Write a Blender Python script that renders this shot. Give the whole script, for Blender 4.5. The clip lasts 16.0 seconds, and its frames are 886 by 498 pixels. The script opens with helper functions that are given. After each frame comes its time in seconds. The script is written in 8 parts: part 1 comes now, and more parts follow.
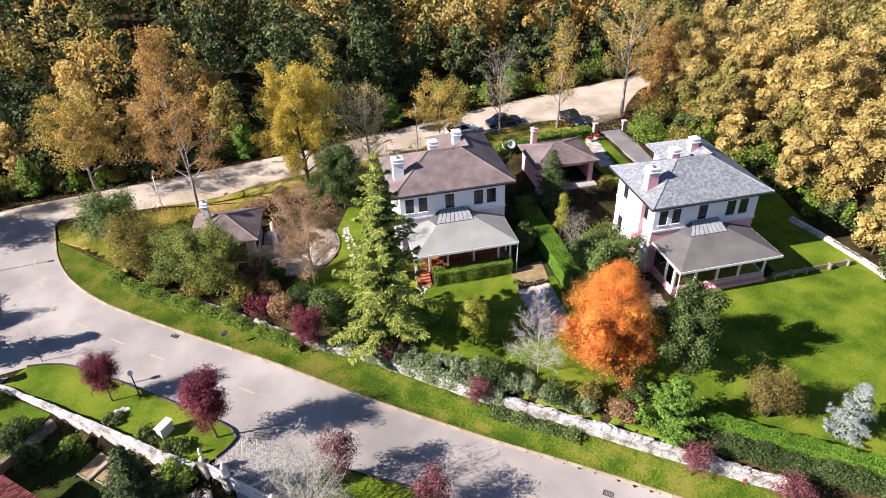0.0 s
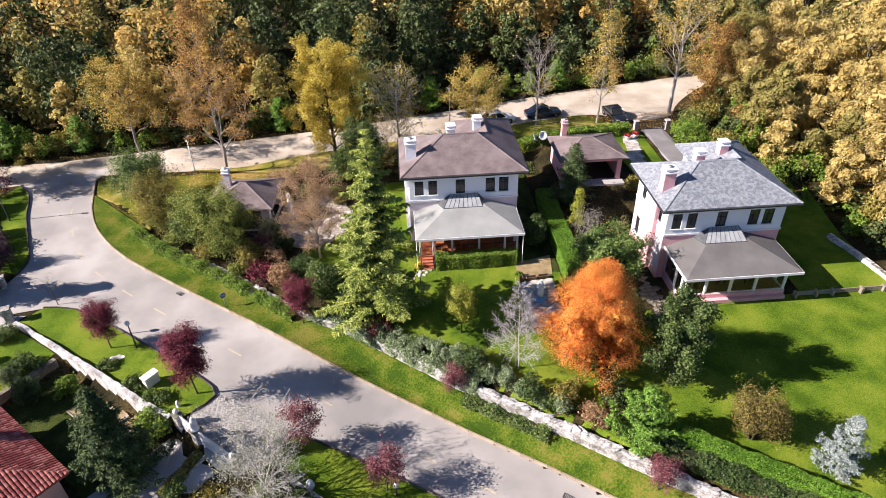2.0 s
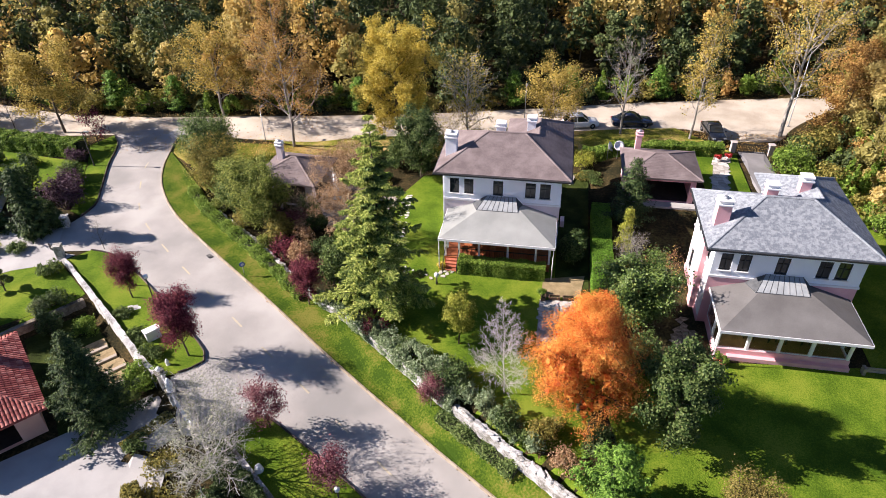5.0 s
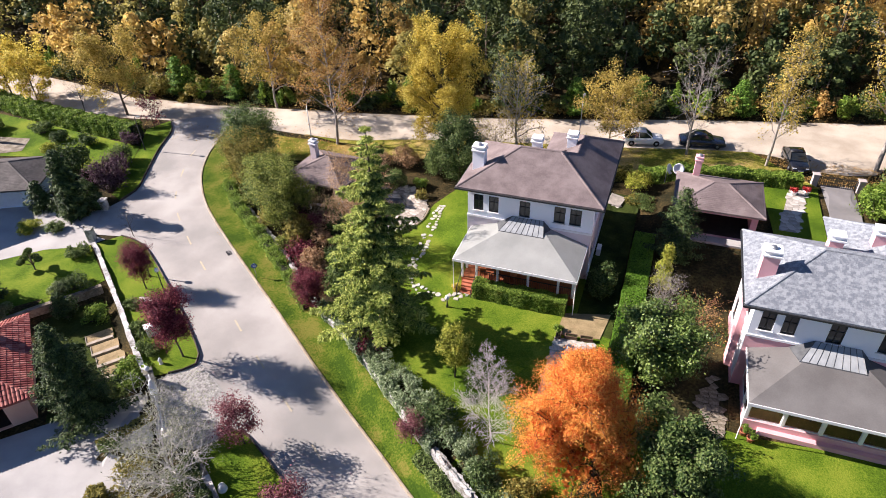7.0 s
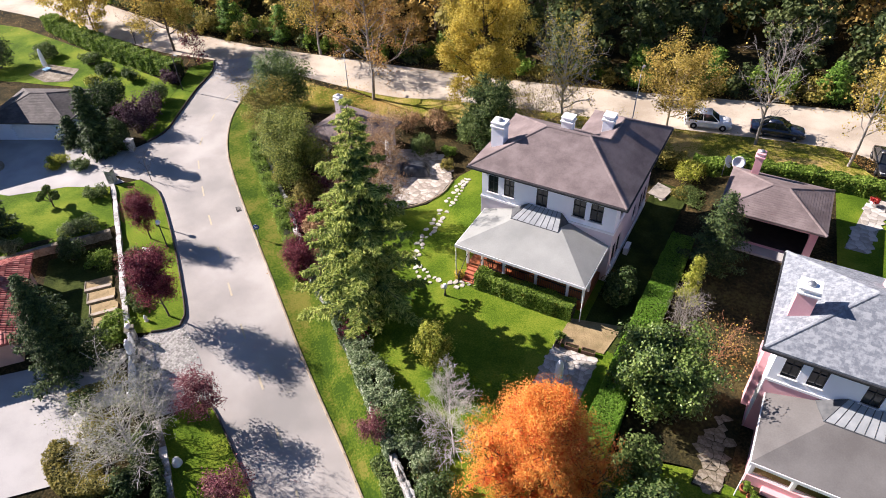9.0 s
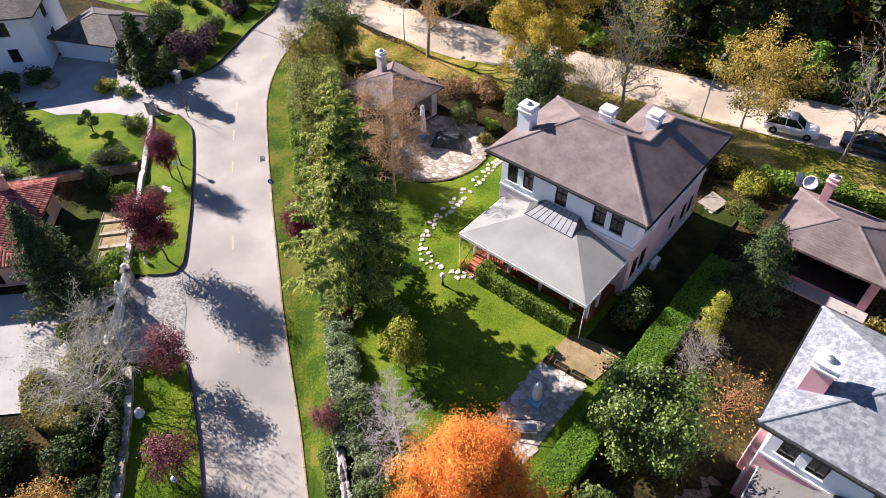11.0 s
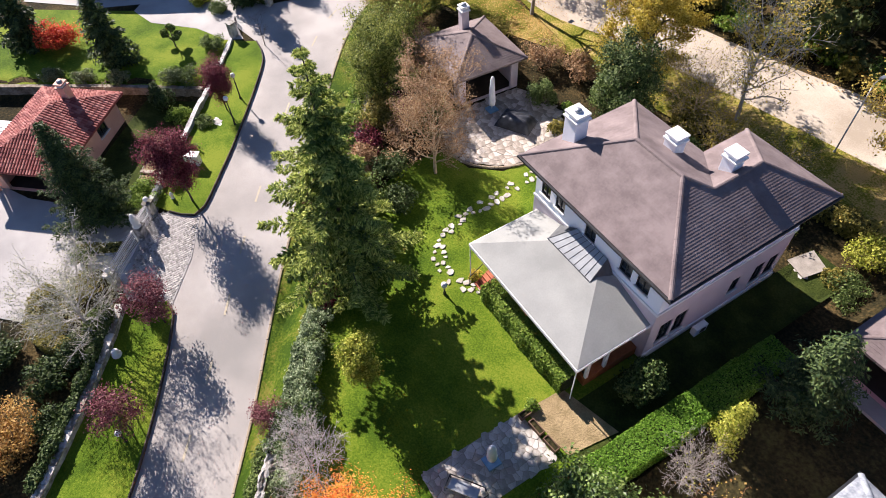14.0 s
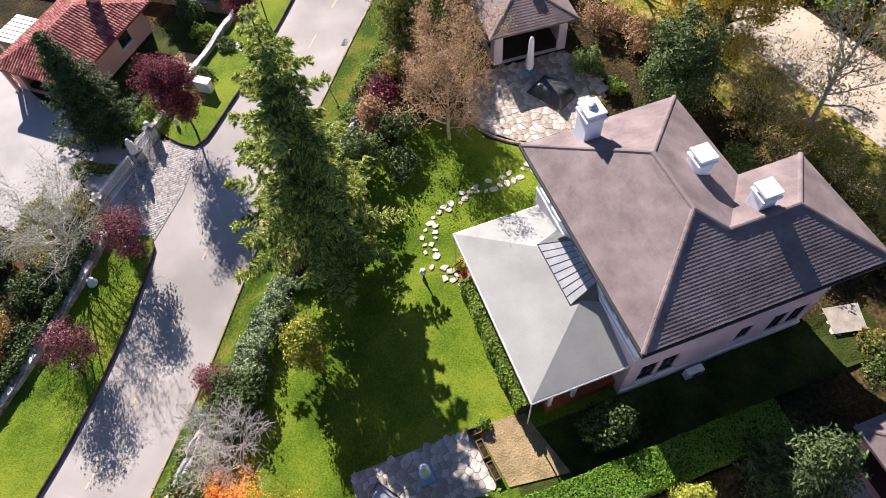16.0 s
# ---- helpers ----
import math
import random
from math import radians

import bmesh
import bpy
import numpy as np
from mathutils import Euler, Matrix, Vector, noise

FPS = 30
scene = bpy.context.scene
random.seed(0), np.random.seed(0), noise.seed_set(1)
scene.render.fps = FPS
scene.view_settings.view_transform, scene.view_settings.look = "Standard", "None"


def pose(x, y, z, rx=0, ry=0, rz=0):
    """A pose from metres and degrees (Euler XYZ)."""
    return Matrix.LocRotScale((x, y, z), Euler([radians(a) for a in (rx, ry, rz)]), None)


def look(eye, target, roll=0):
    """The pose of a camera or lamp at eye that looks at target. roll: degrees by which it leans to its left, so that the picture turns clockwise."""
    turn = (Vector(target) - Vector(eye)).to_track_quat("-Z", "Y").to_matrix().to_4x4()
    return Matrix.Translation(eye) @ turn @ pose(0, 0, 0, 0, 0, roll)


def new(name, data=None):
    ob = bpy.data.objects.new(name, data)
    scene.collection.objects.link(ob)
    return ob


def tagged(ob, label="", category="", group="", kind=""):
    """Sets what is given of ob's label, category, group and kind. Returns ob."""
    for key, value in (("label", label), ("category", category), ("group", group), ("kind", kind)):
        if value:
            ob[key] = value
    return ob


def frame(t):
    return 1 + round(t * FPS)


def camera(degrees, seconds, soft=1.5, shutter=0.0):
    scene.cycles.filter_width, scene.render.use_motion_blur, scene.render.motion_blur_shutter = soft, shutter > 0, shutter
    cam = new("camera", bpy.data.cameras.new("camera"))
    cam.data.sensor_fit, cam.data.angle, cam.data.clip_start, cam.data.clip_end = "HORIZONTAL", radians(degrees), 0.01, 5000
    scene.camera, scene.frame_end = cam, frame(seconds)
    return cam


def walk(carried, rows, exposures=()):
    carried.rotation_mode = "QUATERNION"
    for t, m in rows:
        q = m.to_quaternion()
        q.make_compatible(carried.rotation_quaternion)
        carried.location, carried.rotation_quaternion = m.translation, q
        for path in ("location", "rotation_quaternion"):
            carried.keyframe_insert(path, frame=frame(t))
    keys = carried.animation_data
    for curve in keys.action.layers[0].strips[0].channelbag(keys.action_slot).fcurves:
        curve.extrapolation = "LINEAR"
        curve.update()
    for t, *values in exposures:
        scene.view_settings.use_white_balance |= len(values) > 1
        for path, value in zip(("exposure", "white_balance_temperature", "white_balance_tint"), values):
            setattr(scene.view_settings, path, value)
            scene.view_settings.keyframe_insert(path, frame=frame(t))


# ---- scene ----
cam = camera(69.5, 16.0, soft=0.9)
PATH = [
    (0, (-5.703, -49.238, 35.496), (-5.37, -47.623, 34.365), -2.2),
    (0.5, (-4.196, -49.555, 35.291), (-3.92, -47.932, 34.155), -2.0),
    (1, (-2.701, -49.737, 35.03), (-2.482, -48.109, 33.89), -1.9),
    (1.5, (-1.208, -49.945, 34.753), (-1.046, -48.312, 33.611), -1.7),
    (2, (0.387, -50.113, 34.517), (0.493, -48.478, 33.371), -1.5),
    (2.5, (2.072, -50.104, 34.305), (2.12, -48.469, 33.154), -1.4),
    (3, (3.772, -49.881, 34.125), (3.759, -48.248, 32.97), -1.4),
    (3.2, (4.408, -49.665, 34.088), (4.369, -48.036, 32.929), -1.5),
    (5.3, (10.355, -46.124, 33.101), (10.009, -44.53, 31.944), -1.4),
    (5.5, (10.863, -45.659, 33.068), (10.491, -44.071, 31.911), -1.6),
    (6, (12.071, -44.282, 32.971), (11.628, -42.713, 31.813), -1.7),
    (6.5, (13.255, -42.742, 32.843), (12.742, -41.193, 31.687), -1.8),
    (7, (14.394, -41.068, 32.742), (13.817, -39.553, 31.57), -1.9),
    (7.5, (15.413, -39.302, 32.646), (14.777, -37.828, 31.452), -2.0),
    (8, (16.241, -37.554, 32.523), (15.555, -36.132, 31.294), -2.1),
    (8.5, (16.996, -35.835, 32.428), (16.267, -34.468, 31.164), -2.1),
    (9, (17.663, -34.123, 32.325), (16.895, -32.811, 31.026), -1.9),
    (9.2, (17.902, -33.448, 32.3), (17.118, -32.161, 30.985), -1.7),
    (11.3, (20.458, -26.235, 31.945), (19.492, -25.217, 30.519), -1.8),
    (11.5, (20.651, -25.475, 31.925), (19.664, -24.49, 30.491), -2.5),
    (12, (20.911, -23.56, 31.843), (19.882, -22.659, 30.385), -2.8),
    (12.5, (20.967, -21.752, 31.767), (19.91, -20.925, 30.284), -3.1),
    (13, (20.879, -19.999, 31.731), (19.802, -19.246, 30.223), -3.2),
    (13.5, (20.664, -18.239, 31.646), (19.575, -17.559, 30.113), -3.3),
    (14, (20.362, -16.409, 31.501), (19.265, -15.803, 29.943), -3.6),
    (14.5, (19.936, -14.577, 31.358), (18.84, -14.052, 29.769), -4.0),
    (15, (19.444, -12.758, 31.123), (18.358, -12.314, 29.503), -4.4),
    (15.5, (18.89, -11.105, 30.867), (17.82, -10.734, 29.219), -4.7),
    (16, (18.231, -9.597, 30.662), (17.207, -9.301, 28.97), -5.0),
]
walk(cam, [(t, look(eye, target, roll)) for t, eye, target, roll in PATH], [(0.0, 1.36, 6000.0, 23.0), (6.5, 1.42, 6000.0, 23.0), (12.0, 1.43, 6000.0, 23.0), (16.0, 1.48, 6000.0, 23.0)])

# ---- world and sun ----
SUN_AZ, SUN_EL = radians(185.5), radians(31.5)
world = bpy.data.worlds.new("world")
scene.world = world
world.use_nodes = True
wn = world.node_tree
sky = wn.nodes.new("ShaderNodeTexSky")
sky.sky_type, sky.sun_disc = "NISHITA", False
sky.sun_elevation, sky.sun_rotation = SUN_EL, radians(-95.5)
sky.air_density, sky.dust_density, sky.ozone_density = 1.0, 0.2, 4.0
wn.links.new(sky.outputs[0], wn.nodes["Background"].inputs[0])
wn.nodes["Background"].inputs[1].default_value = 0.043
sun = new("sun", bpy.data.lights.new("sun", "SUN"))
sun.data.energy, sun.data.angle, sun.data.color = 5.0, radians(0.53), (1.0, 0.90, 0.73)
sun.matrix_world = look((100 * math.cos(SUN_AZ) * math.cos(SUN_EL), 100 * math.sin(SUN_AZ) * math.cos(SUN_EL), 100 * math.sin(SUN_EL)), (0, 0, 0))

# ---- materials ----
def material(name, colours, rough=0.8, scale=1.0, detail=6.0, fine=0.0, fine_scale=40.0, bump=0.0, bump_scale=20.0, metal=0.0, island=0.0, per_object=0.0, translucent=0.0, spec=0.3, ramp=(0.3, 0.7), stain=0.0, stain_scale=0.15, coords="Object"):
    """A surface of colours blended by noise at two scales, with relief; island and per_object vary it from piece to piece."""
    m = bpy.data.materials.new(name)
    m.use_nodes = True
    n, l = m.node_tree.nodes, m.node_tree.links
    b = n["Principled BSDF"]
    b.inputs["Roughness"].default_value = rough
    b.inputs["Metallic"].default_value = metal
    b.inputs["Specular IOR Level"].default_value = spec
    tc = n.new("ShaderNodeTexCoord")
    ns = n.new("ShaderNodeTexNoise")
    ns.inputs["Scale"].default_value, ns.inputs["Detail"].default_value = scale, detail
    l.new(tc.outputs[coords], ns.inputs["Vector"])
    fac = ns.outputs["Fac"]
    def add(a, bsock, k):
        mul = n.new("ShaderNodeMath"); mul.operation = "MULTIPLY_ADD"
        sub = n.new("ShaderNodeMath"); sub.operation = "SUBTRACT"
        l.new(bsock, sub.inputs[0]); sub.inputs[1].default_value = 0.5
        l.new(sub.outputs[0], mul.inputs[0]); mul.inputs[1].default_value = k
        l.new(a, mul.inputs[2])
        return mul.outputs[0]
    if fine:
        nf = n.new("ShaderNodeTexNoise")
        nf.inputs["Scale"].default_value, nf.inputs["Detail"].default_value = fine_scale, 4
        l.new(tc.outputs[coords], nf.inputs["Vector"])
        fac = add(fac, nf.outputs["Fac"], fine)
    if island:
        g = n.new("ShaderNodeNewGeometry")
        fac = add(fac, g.outputs["Random Per Island"], island)
    if per_object:
        o = n.new("ShaderNodeObjectInfo")
        fac = add(fac, o.outputs["Random"], per_object)
    if stain:
        st = n.new("ShaderNodeTexNoise")
        st.inputs["Scale"].default_value, st.inputs["Detail"].default_value = stain_scale, 3
        l.new(tc.outputs[coords], st.inputs["Vector"])
        fac = add(fac, st.outputs["Fac"], stain)
    cr = n.new("ShaderNodeValToRGB")
    e = cr.color_ramp.elements
    k = len(colours)
    while len(e) < k:
        e.new(0.5)
    for i, c in enumerate(colours):
        e[i].position = ramp[0] + (ramp[1] - ramp[0]) * i / max(1, k - 1)
        e[i].color = (*c, 1)
    l.new(fac, cr.inputs[0])
    l.new(cr.outputs[0], b.inputs["Base Color"])
    if bump:
        nb = n.new("ShaderNodeTexNoise")
        nb.inputs["Scale"].default_value, nb.inputs["Detail"].default_value = bump_scale, 5
        l.new(tc.outputs[coords], nb.inputs["Vector"])
        bp = n.new("ShaderNodeBump")
        bp.inputs["Strength"].default_value, bp.inputs["Distance"].default_value = 1.0, bump
        l.new(nb.outputs["Fac"], bp.inputs["Height"])
        l.new(bp.outputs[0], b.inputs["Normal"])
    if translucent:
        t = n.new("ShaderNodeBsdfTranslucent")
        l.new(cr.outputs[0], t.inputs[0])
        mx = n.new("ShaderNodeMixShader")
        mx.inputs[0].default_value = translucent
        l.new(b.outputs[0], mx.inputs[1]); l.new(t.outputs[0], mx.inputs[2])
        l.new(mx.outputs[0], n["Material Output"].inputs[0])
    return m


def leafy(name, *colours, tr=0.35, spread=1.0):
    return material(name, colours, rough=0.55, scale=0.5, detail=2, island=spread, translucent=tr, spec=0.15, ramp=(0.15, 0.85))


M_GRASS = material("lawn_grass", [(0.045, 0.088, 0.006), (0.092, 0.150, 0.010), (0.165, 0.208, 0.020)], rough=0.9, scale=0.35, fine=0.7, fine_scale=10, bump=0.045, bump_scale=14, stain=0.7, stain_scale=0.14, spec=0.06)
M_VERGE = material("verge_grass", [(0.030, 0.060, 0.005), (0.068, 0.104, 0.008), (0.135, 0.128, 0.024)], rough=0.9, scale=0.6, fine=0.9, fine_scale=7, bump=0.05, bump_scale=9, stain=0.7, spec=0.06)
M_LITTER = material("leaf_strewn_grass", [(0.085, 0.105, 0.010), (0.20, 0.19, 0.028), (0.40, 0.29, 0.11)], rough=0.9, scale=0.5, fine=0.9, fine_scale=8, bump=0.05, bump_scale=9, stain=0.7, spec=0.06)
M_SOIL = material("forest_floor", [(0.014, 0.014, 0.007), (0.035, 0.028, 0.012), (0.085, 0.06, 0.025)], rough=0.95, scale=0.4, fine=0.8, fine_scale=6, bump=0.1, bump_scale=5, spec=0.06)
M_GARDEN = material("garden_soil", [(0.020, 0.020, 0.010), (0.040, 0.034, 0.015), (0.075, 0.066, 0.024)], rough=0.95, scale=0.5, fine=0.8, fine_scale=5, bump=0.1, bump_scale=6, spec=0.06)
M_BED = material("bare_soil", [(0.20, 0.15, 0.075), (0.33, 0.25, 0.135)], rough=0.95, scale=1.5, fine=0.6, fine_scale=12, bump=0.05, bump_scale=10)
M_ROAD = material("worn_concrete_asphalt", [(0.25, 0.24, 0.225), (0.32, 0.30, 0.28), (0.40, 0.38, 0.355)], rough=0.9, scale=0.25, detail=8, fine=0.45, fine_scale=25, bump=0.008, bump_scale=60, stain=0.7, stain_scale=0.08)
M_SAND = material("dusty_road", [(0.33, 0.28, 0.215), (0.43, 0.375, 0.30), (0.53, 0.465, 0.38)], rough=0.95, scale=0.3, detail=8, fine=0.4, fine_scale=10, bump=0.01, bump_scale=30, stain=0.5, stain_scale=0.1)
M_DRIVE = material("driveway_concrete", [(0.31, 0.30, 0.29), (0.42, 0.405, 0.39)], rough=0.9, scale=0.5, fine=0.4, fine_scale=20, bump=0.008, stain=0.5)
M_KERB = material("kerb_stone", [(0.25, 0.20, 0.14), (0.38, 0.32, 0.24)], rough=0.9, scale=2, per_object=0.3, bump=0.01)
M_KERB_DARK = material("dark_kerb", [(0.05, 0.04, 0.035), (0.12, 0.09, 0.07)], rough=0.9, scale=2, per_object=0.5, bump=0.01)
M_PAINT = material("faded_yellow_paint", [(0.38, 0.345, 0.28), (0.46, 0.39, 0.26)], rough=0.85, scale=3, fine=0.8, fine_scale=9)
M_WHITE = material("white_render", [(0.80, 0.84, 0.90), (0.86, 0.89, 0.94)], rough=0.85, scale=0.7, fine=0.3, fine_scale=15, bump=0.004, bump_scale=40)
M_LILAC = material("lilac_render", [(0.60, 0.52, 0.55), (0.68, 0.60, 0.62)], rough=0.85, scale=0.7, fine=0.3, fine_scale=15, bump=0.004, bump_scale=40)
M_PINK = material("pink_render", [(0.66, 0.34, 0.37), (0.76, 0.44, 0.46)], rough=0.85, scale=0.7, fine=0.3, fine_scale=15, bump=0.004, bump_scale=40)
# pink render bleached by sun glare, painted into the colour
M_SUNPINK = material("sunlit_pink_render", [(0.78, 0.68, 0.70), (0.84, 0.76, 0.78)], rough=0.85, scale=0.7, fine=0.3, fine_scale=15, bump=0.004, bump_scale=40)
M_PEACH = material("peach_render", [(0.62, 0.36, 0.27), (0.72, 0.45, 0.35)], rough=0.85, scale=0.7, fine=0.3, fine_scale=15, bump=0.004)
M_TILE_A = material("brown_roof_tile", [(0.130, 0.102, 0.100), (0.168, 0.134, 0.131), (0.21, 0.170, 0.165)], rough=0.8, scale=0.8, island=0.10, fine=0.3, fine_scale=8, bump=0.004, stain=0.25, stain_scale=0.4)
M_TILE_D = material("dark_grey_roof_tile", [(0.06, 0.053, 0.052), (0.085, 0.075, 0.072), (0.11, 0.098, 0.094)], rough=0.8, scale=0.8, island=0.25, fine=0.3, fine_scale=8, bump=0.004)
M_TILE_B = material("grey_slate_tile", [(0.145, 0.16, 0.185), (0.205, 0.225, 0.25), (0.275, 0.295, 0.315)], rough=0.85, scale=3.5, detail=6, island=0.3, fine=0.7, fine_scale=9, bump=0.006, stain=0.2, stain_scale=0.5)
M_TILE_C = material("red_clay_tile", [(0.20, 0.045, 0.04), (0.29, 0.075, 0.06), (0.40, 0.15, 0.12)], rough=0.75, scale=0.8, island=0.6, bump=0.004)
M_FELT_A = material("pale_grey_roof_felt", [(0.23, 0.24, 0.23), (0.31, 0.32, 0.305)], rough=0.85, scale=0.5, fine=0.3, fine_scale=12, stain=0.5, stain_scale=0.3)
M_FELT_B = material("dark_grey_roof_felt", [(0.105, 0.10, 0.097), (0.155, 0.15, 0.145)], rough=0.85, scale=0.5, fine=0.3, fine_scale=12, stain=0.5, stain_scale=0.3)
M_TRIM = material("white_painted_timber", [(0.74, 0.74, 0.75), (0.82, 0.82, 0.83)], rough=0.5, scale=2, bump=0.001)
M_FRAME = material("dark_window_frame", [(0.02, 0.022, 0.025), (0.035, 0.037, 0.04)], rough=0.5, scale=3)
M_STEEL = material("galvanised_steel", [(0.32, 0.34, 0.36), (0.42, 0.44, 0.46)], rough=0.45, metal=0.8, scale=3)
M_IRON = material("dark_iron", [(0.018, 0.018, 0.02), (0.04, 0.038, 0.036)], rough=0.55, scale=4)
M_BRICK = material("red_brick_step", [(0.34, 0.10, 0.055), (0.46, 0.16, 0.09)], rough=0.85, scale=2, per_object=0.5, fine=0.4)
M_STEPPING = material("pale_stepping_stone", [(0.34, 0.31, 0.26), (0.44, 0.42, 0.37), (0.54, 0.52, 0.47)], rough=0.9, scale=1.2, per_object=0.25, fine=0.4, fine_scale=12, bump=0.01)
M_TERRACE = material("earthy_flagstone", [(0.26, 0.225, 0.185), (0.39, 0.345, 0.295), (0.54, 0.49, 0.43)], rough=0.9, scale=1.2, per_object=0.5, fine=0.4, fine_scale=12, bump=0.01)
M_STONE = material("pale_flagstone", [(0.30, 0.275, 0.24), (0.40, 0.375, 0.335), (0.52, 0.49, 0.45)], rough=0.9, scale=1.2, per_object=0.45, fine=0.4, fine_scale=12, bump=0.01)
M_WALLSTONE = material("whitewashed_stone", [(0.12, 0.115, 0.09), (0.32, 0.305, 0.28), (0.58, 0.57, 0.55)], rough=0.9, scale=1.1, detail=8, fine=0.7, fine_scale=5, bump=0.05, bump_scale=4, per_object=0.3, ramp=(0.3, 0.65))
M_WHITEWALL = material("flaking_whitewash", [(0.14, 0.13, 0.105), (0.32, 0.31, 0.295), (0.50, 0.495, 0.49)], rough=0.9, scale=1.4, detail=8, fine=0.6, fine_scale=7, bump=0.05, bump_scale=5, per_object=0.25, ramp=(0.25, 0.6))
M_WALLCAP = material("weathered_wall_cap", [(0.20, 0.17, 0.13), (0.38, 0.35, 0.31), (0.56, 0.54, 0.51)], rough=0.9, scale=1.4, detail=8, fine=0.7, fine_scale=5, bump=0.02, bump_scale=8, per_object=0.5, ramp=(0.3, 0.65))
M_COPING = material("whitewashed_coping", [(0.22, 0.21, 0.18), (0.44, 0.43, 0.41), (0.62, 0.61, 0.59)], rough=0.9, scale=1.6, detail=8, fine=0.5, fine_scale=6, bump=0.006, bump_scale=12, per_object=0.3, ramp=(0.3, 0.65))
M_MORTAR = material("pale_mortar", [(0.22, 0.20, 0.17), (0.34, 0.31, 0.27)], rough=0.95, scale=2, fine=0.5, fine_scale=15, bump=0.01)
M_PILLAR = material("aged_render", [(0.34, 0.29, 0.27), (0.46, 0.40, 0.38)], rough=0.9, scale=1.5, fine=0.4, bump=0.006)
# grass with deep shade put into its colour, for shaded plots
M_SHADEGRASS = material("shade_darkened_grass", [(0.02, 0.028, 0.008), (0.035, 0.05, 0.01), (0.06, 0.075, 0.018)], rough=0.95, scale=0.6, fine=0.5, fine_scale=8, bump=0.06, bump_scale=12, spec=0.06)
M_DARKSTONE = material("mossy_rubble", [(0.10, 0.085, 0.06), (0.19, 0.16, 0.12), (0.28, 0.25, 0.2)], rough=0.95, scale=1.5, fine=0.6, fine_scale=7, bump=0.04, bump_scale=5)
M_WEATHER = material("weathered_board", [(0.20, 0.17, 0.13), (0.34, 0.30, 0.25)], rough=0.9, scale=3, per_object=0.4, fine=0.5)
M_MARBLE = material("white_marble", [(0.70, 0.70, 0.71), (0.82, 0.82, 0.82)], rough=0.5, scale=3)
M_BARK = material("grey_brown_bark", [(0.05, 0.04, 0.03), (0.13, 0.105, 0.08)], rough=0.95, scale=6, per_object=0.4, bump=0.02, bump_scale=15)
M_PALEBARK = material("pale_grey_bark", [(0.22, 0.20, 0.18), (0.36, 0.33, 0.30)], rough=0.95, scale=6, per_object=0.3, bump=0.015, bump_scale=15)
M_DARKWOOD = material("dark_wood_and_interior_shade", [(0.03, 0.022, 0.018), (0.05, 0.038, 0.03)], rough=0.8, scale=2)
M_ORANGEWOOD = material("orange_stained_wood", [(0.25, 0.075, 0.03), (0.37, 0.125, 0.05)], rough=0.6, scale=3, fine=0.4)
M_COBBLE = material("pale_cobble", [(0.24, 0.23, 0.21), (0.36, 0.34, 0.32), (0.46, 0.44, 0.41)], rough=0.9, scale=2, island=0.8, bump=0.01)

M_GLASS = bpy.data.materials.new("window_glass")
M_GLASS.use_nodes = True
gb = M_GLASS.node_tree.nodes["Principled BSDF"]
gb.inputs["Base Color"].default_value = (0.02, 0.025, 0.03, 1)
gb.inputs["Roughness"].default_value = 0.06
gb.inputs["Specular IOR Level"].default_value = 0.6

L_FOREST_O = leafy("oak_leaves_ochre", (0.31, 0.20, 0.06), (0.54, 0.38, 0.11), (0.74, 0.57, 0.19), tr=0.5, spread=0.42)
L_FOREST_G = leafy("oak_leaves_olive", (0.18, 0.165, 0.05), (0.33, 0.295, 0.09), (0.50, 0.435, 0.145), tr=0.5, spread=0.42)
L_FOREST_Y = leafy("oak_leaves_gold", (0.32, 0.25, 0.085), (0.55, 0.44, 0.155), (0.74, 0.61, 0.26), tr=0.5, spread=0.42)
L_PLUMPINK = leafy("pink_plum_leaves", (0.12, 0.032, 0.045), (0.21, 0.07, 0.085), (0.32, 0.145, 0.15), tr=0.3)
L_GLOSS = material("glossy_leaves", [(0.042, 0.080, 0.014), (0.09, 0.145, 0.028), (0.19, 0.26, 0.06)], rough=0.42, scale=0.5, detail=2, island=1.0, translucent=0.14, spec=0.3, ramp=(0.15, 0.85))
L_FOREST_D = leafy("evergreen_and_shade_leaves", (0.035, 0.055, 0.02), (0.075, 0.105, 0.035), (0.15, 0.18, 0.06), tr=0.25, spread=0.6)
L_RUST = leafy("rust_leaves", (0.24, 0.125, 0.04), (0.43, 0.255, 0.075), (0.62, 0.42, 0.14), tr=0.42)
L_TAN = leafy("tan_leaves", (0.23, 0.135, 0.07), (0.37, 0.235, 0.125), (0.52, 0.36, 0.21), tr=0.4)
L_DUSK = leafy("dusky_purple_leaves", (0.05, 0.022, 0.036), (0.095, 0.05, 0.07), (0.17, 0.11, 0.13), tr=0.25)
L_SILVER = leafy("variegated_leaves", (0.10, 0.145, 0.06), (0.21, 0.275, 0.14), (0.38, 0.45, 0.27), tr=0.3)
L_REDMAPLE = leafy("red_maple_leaves", (0.46, 0.045, 0.03), (0.62, 0.10, 0.045), (0.72, 0.22, 0.08), tr=0.4, spread=0.7)
L_YELLOW = leafy("yellow_leaves", (0.36, 0.29, 0.04), (0.60, 0.48, 0.075), (0.78, 0.65, 0.16), tr=0.55)
L_MAPLE = leafy("orange_maple_leaves", (0.66, 0.145, 0.042), (0.80, 0.335, 0.065), (0.86, 0.49, 0.11), tr=0.48, spread=0.8)
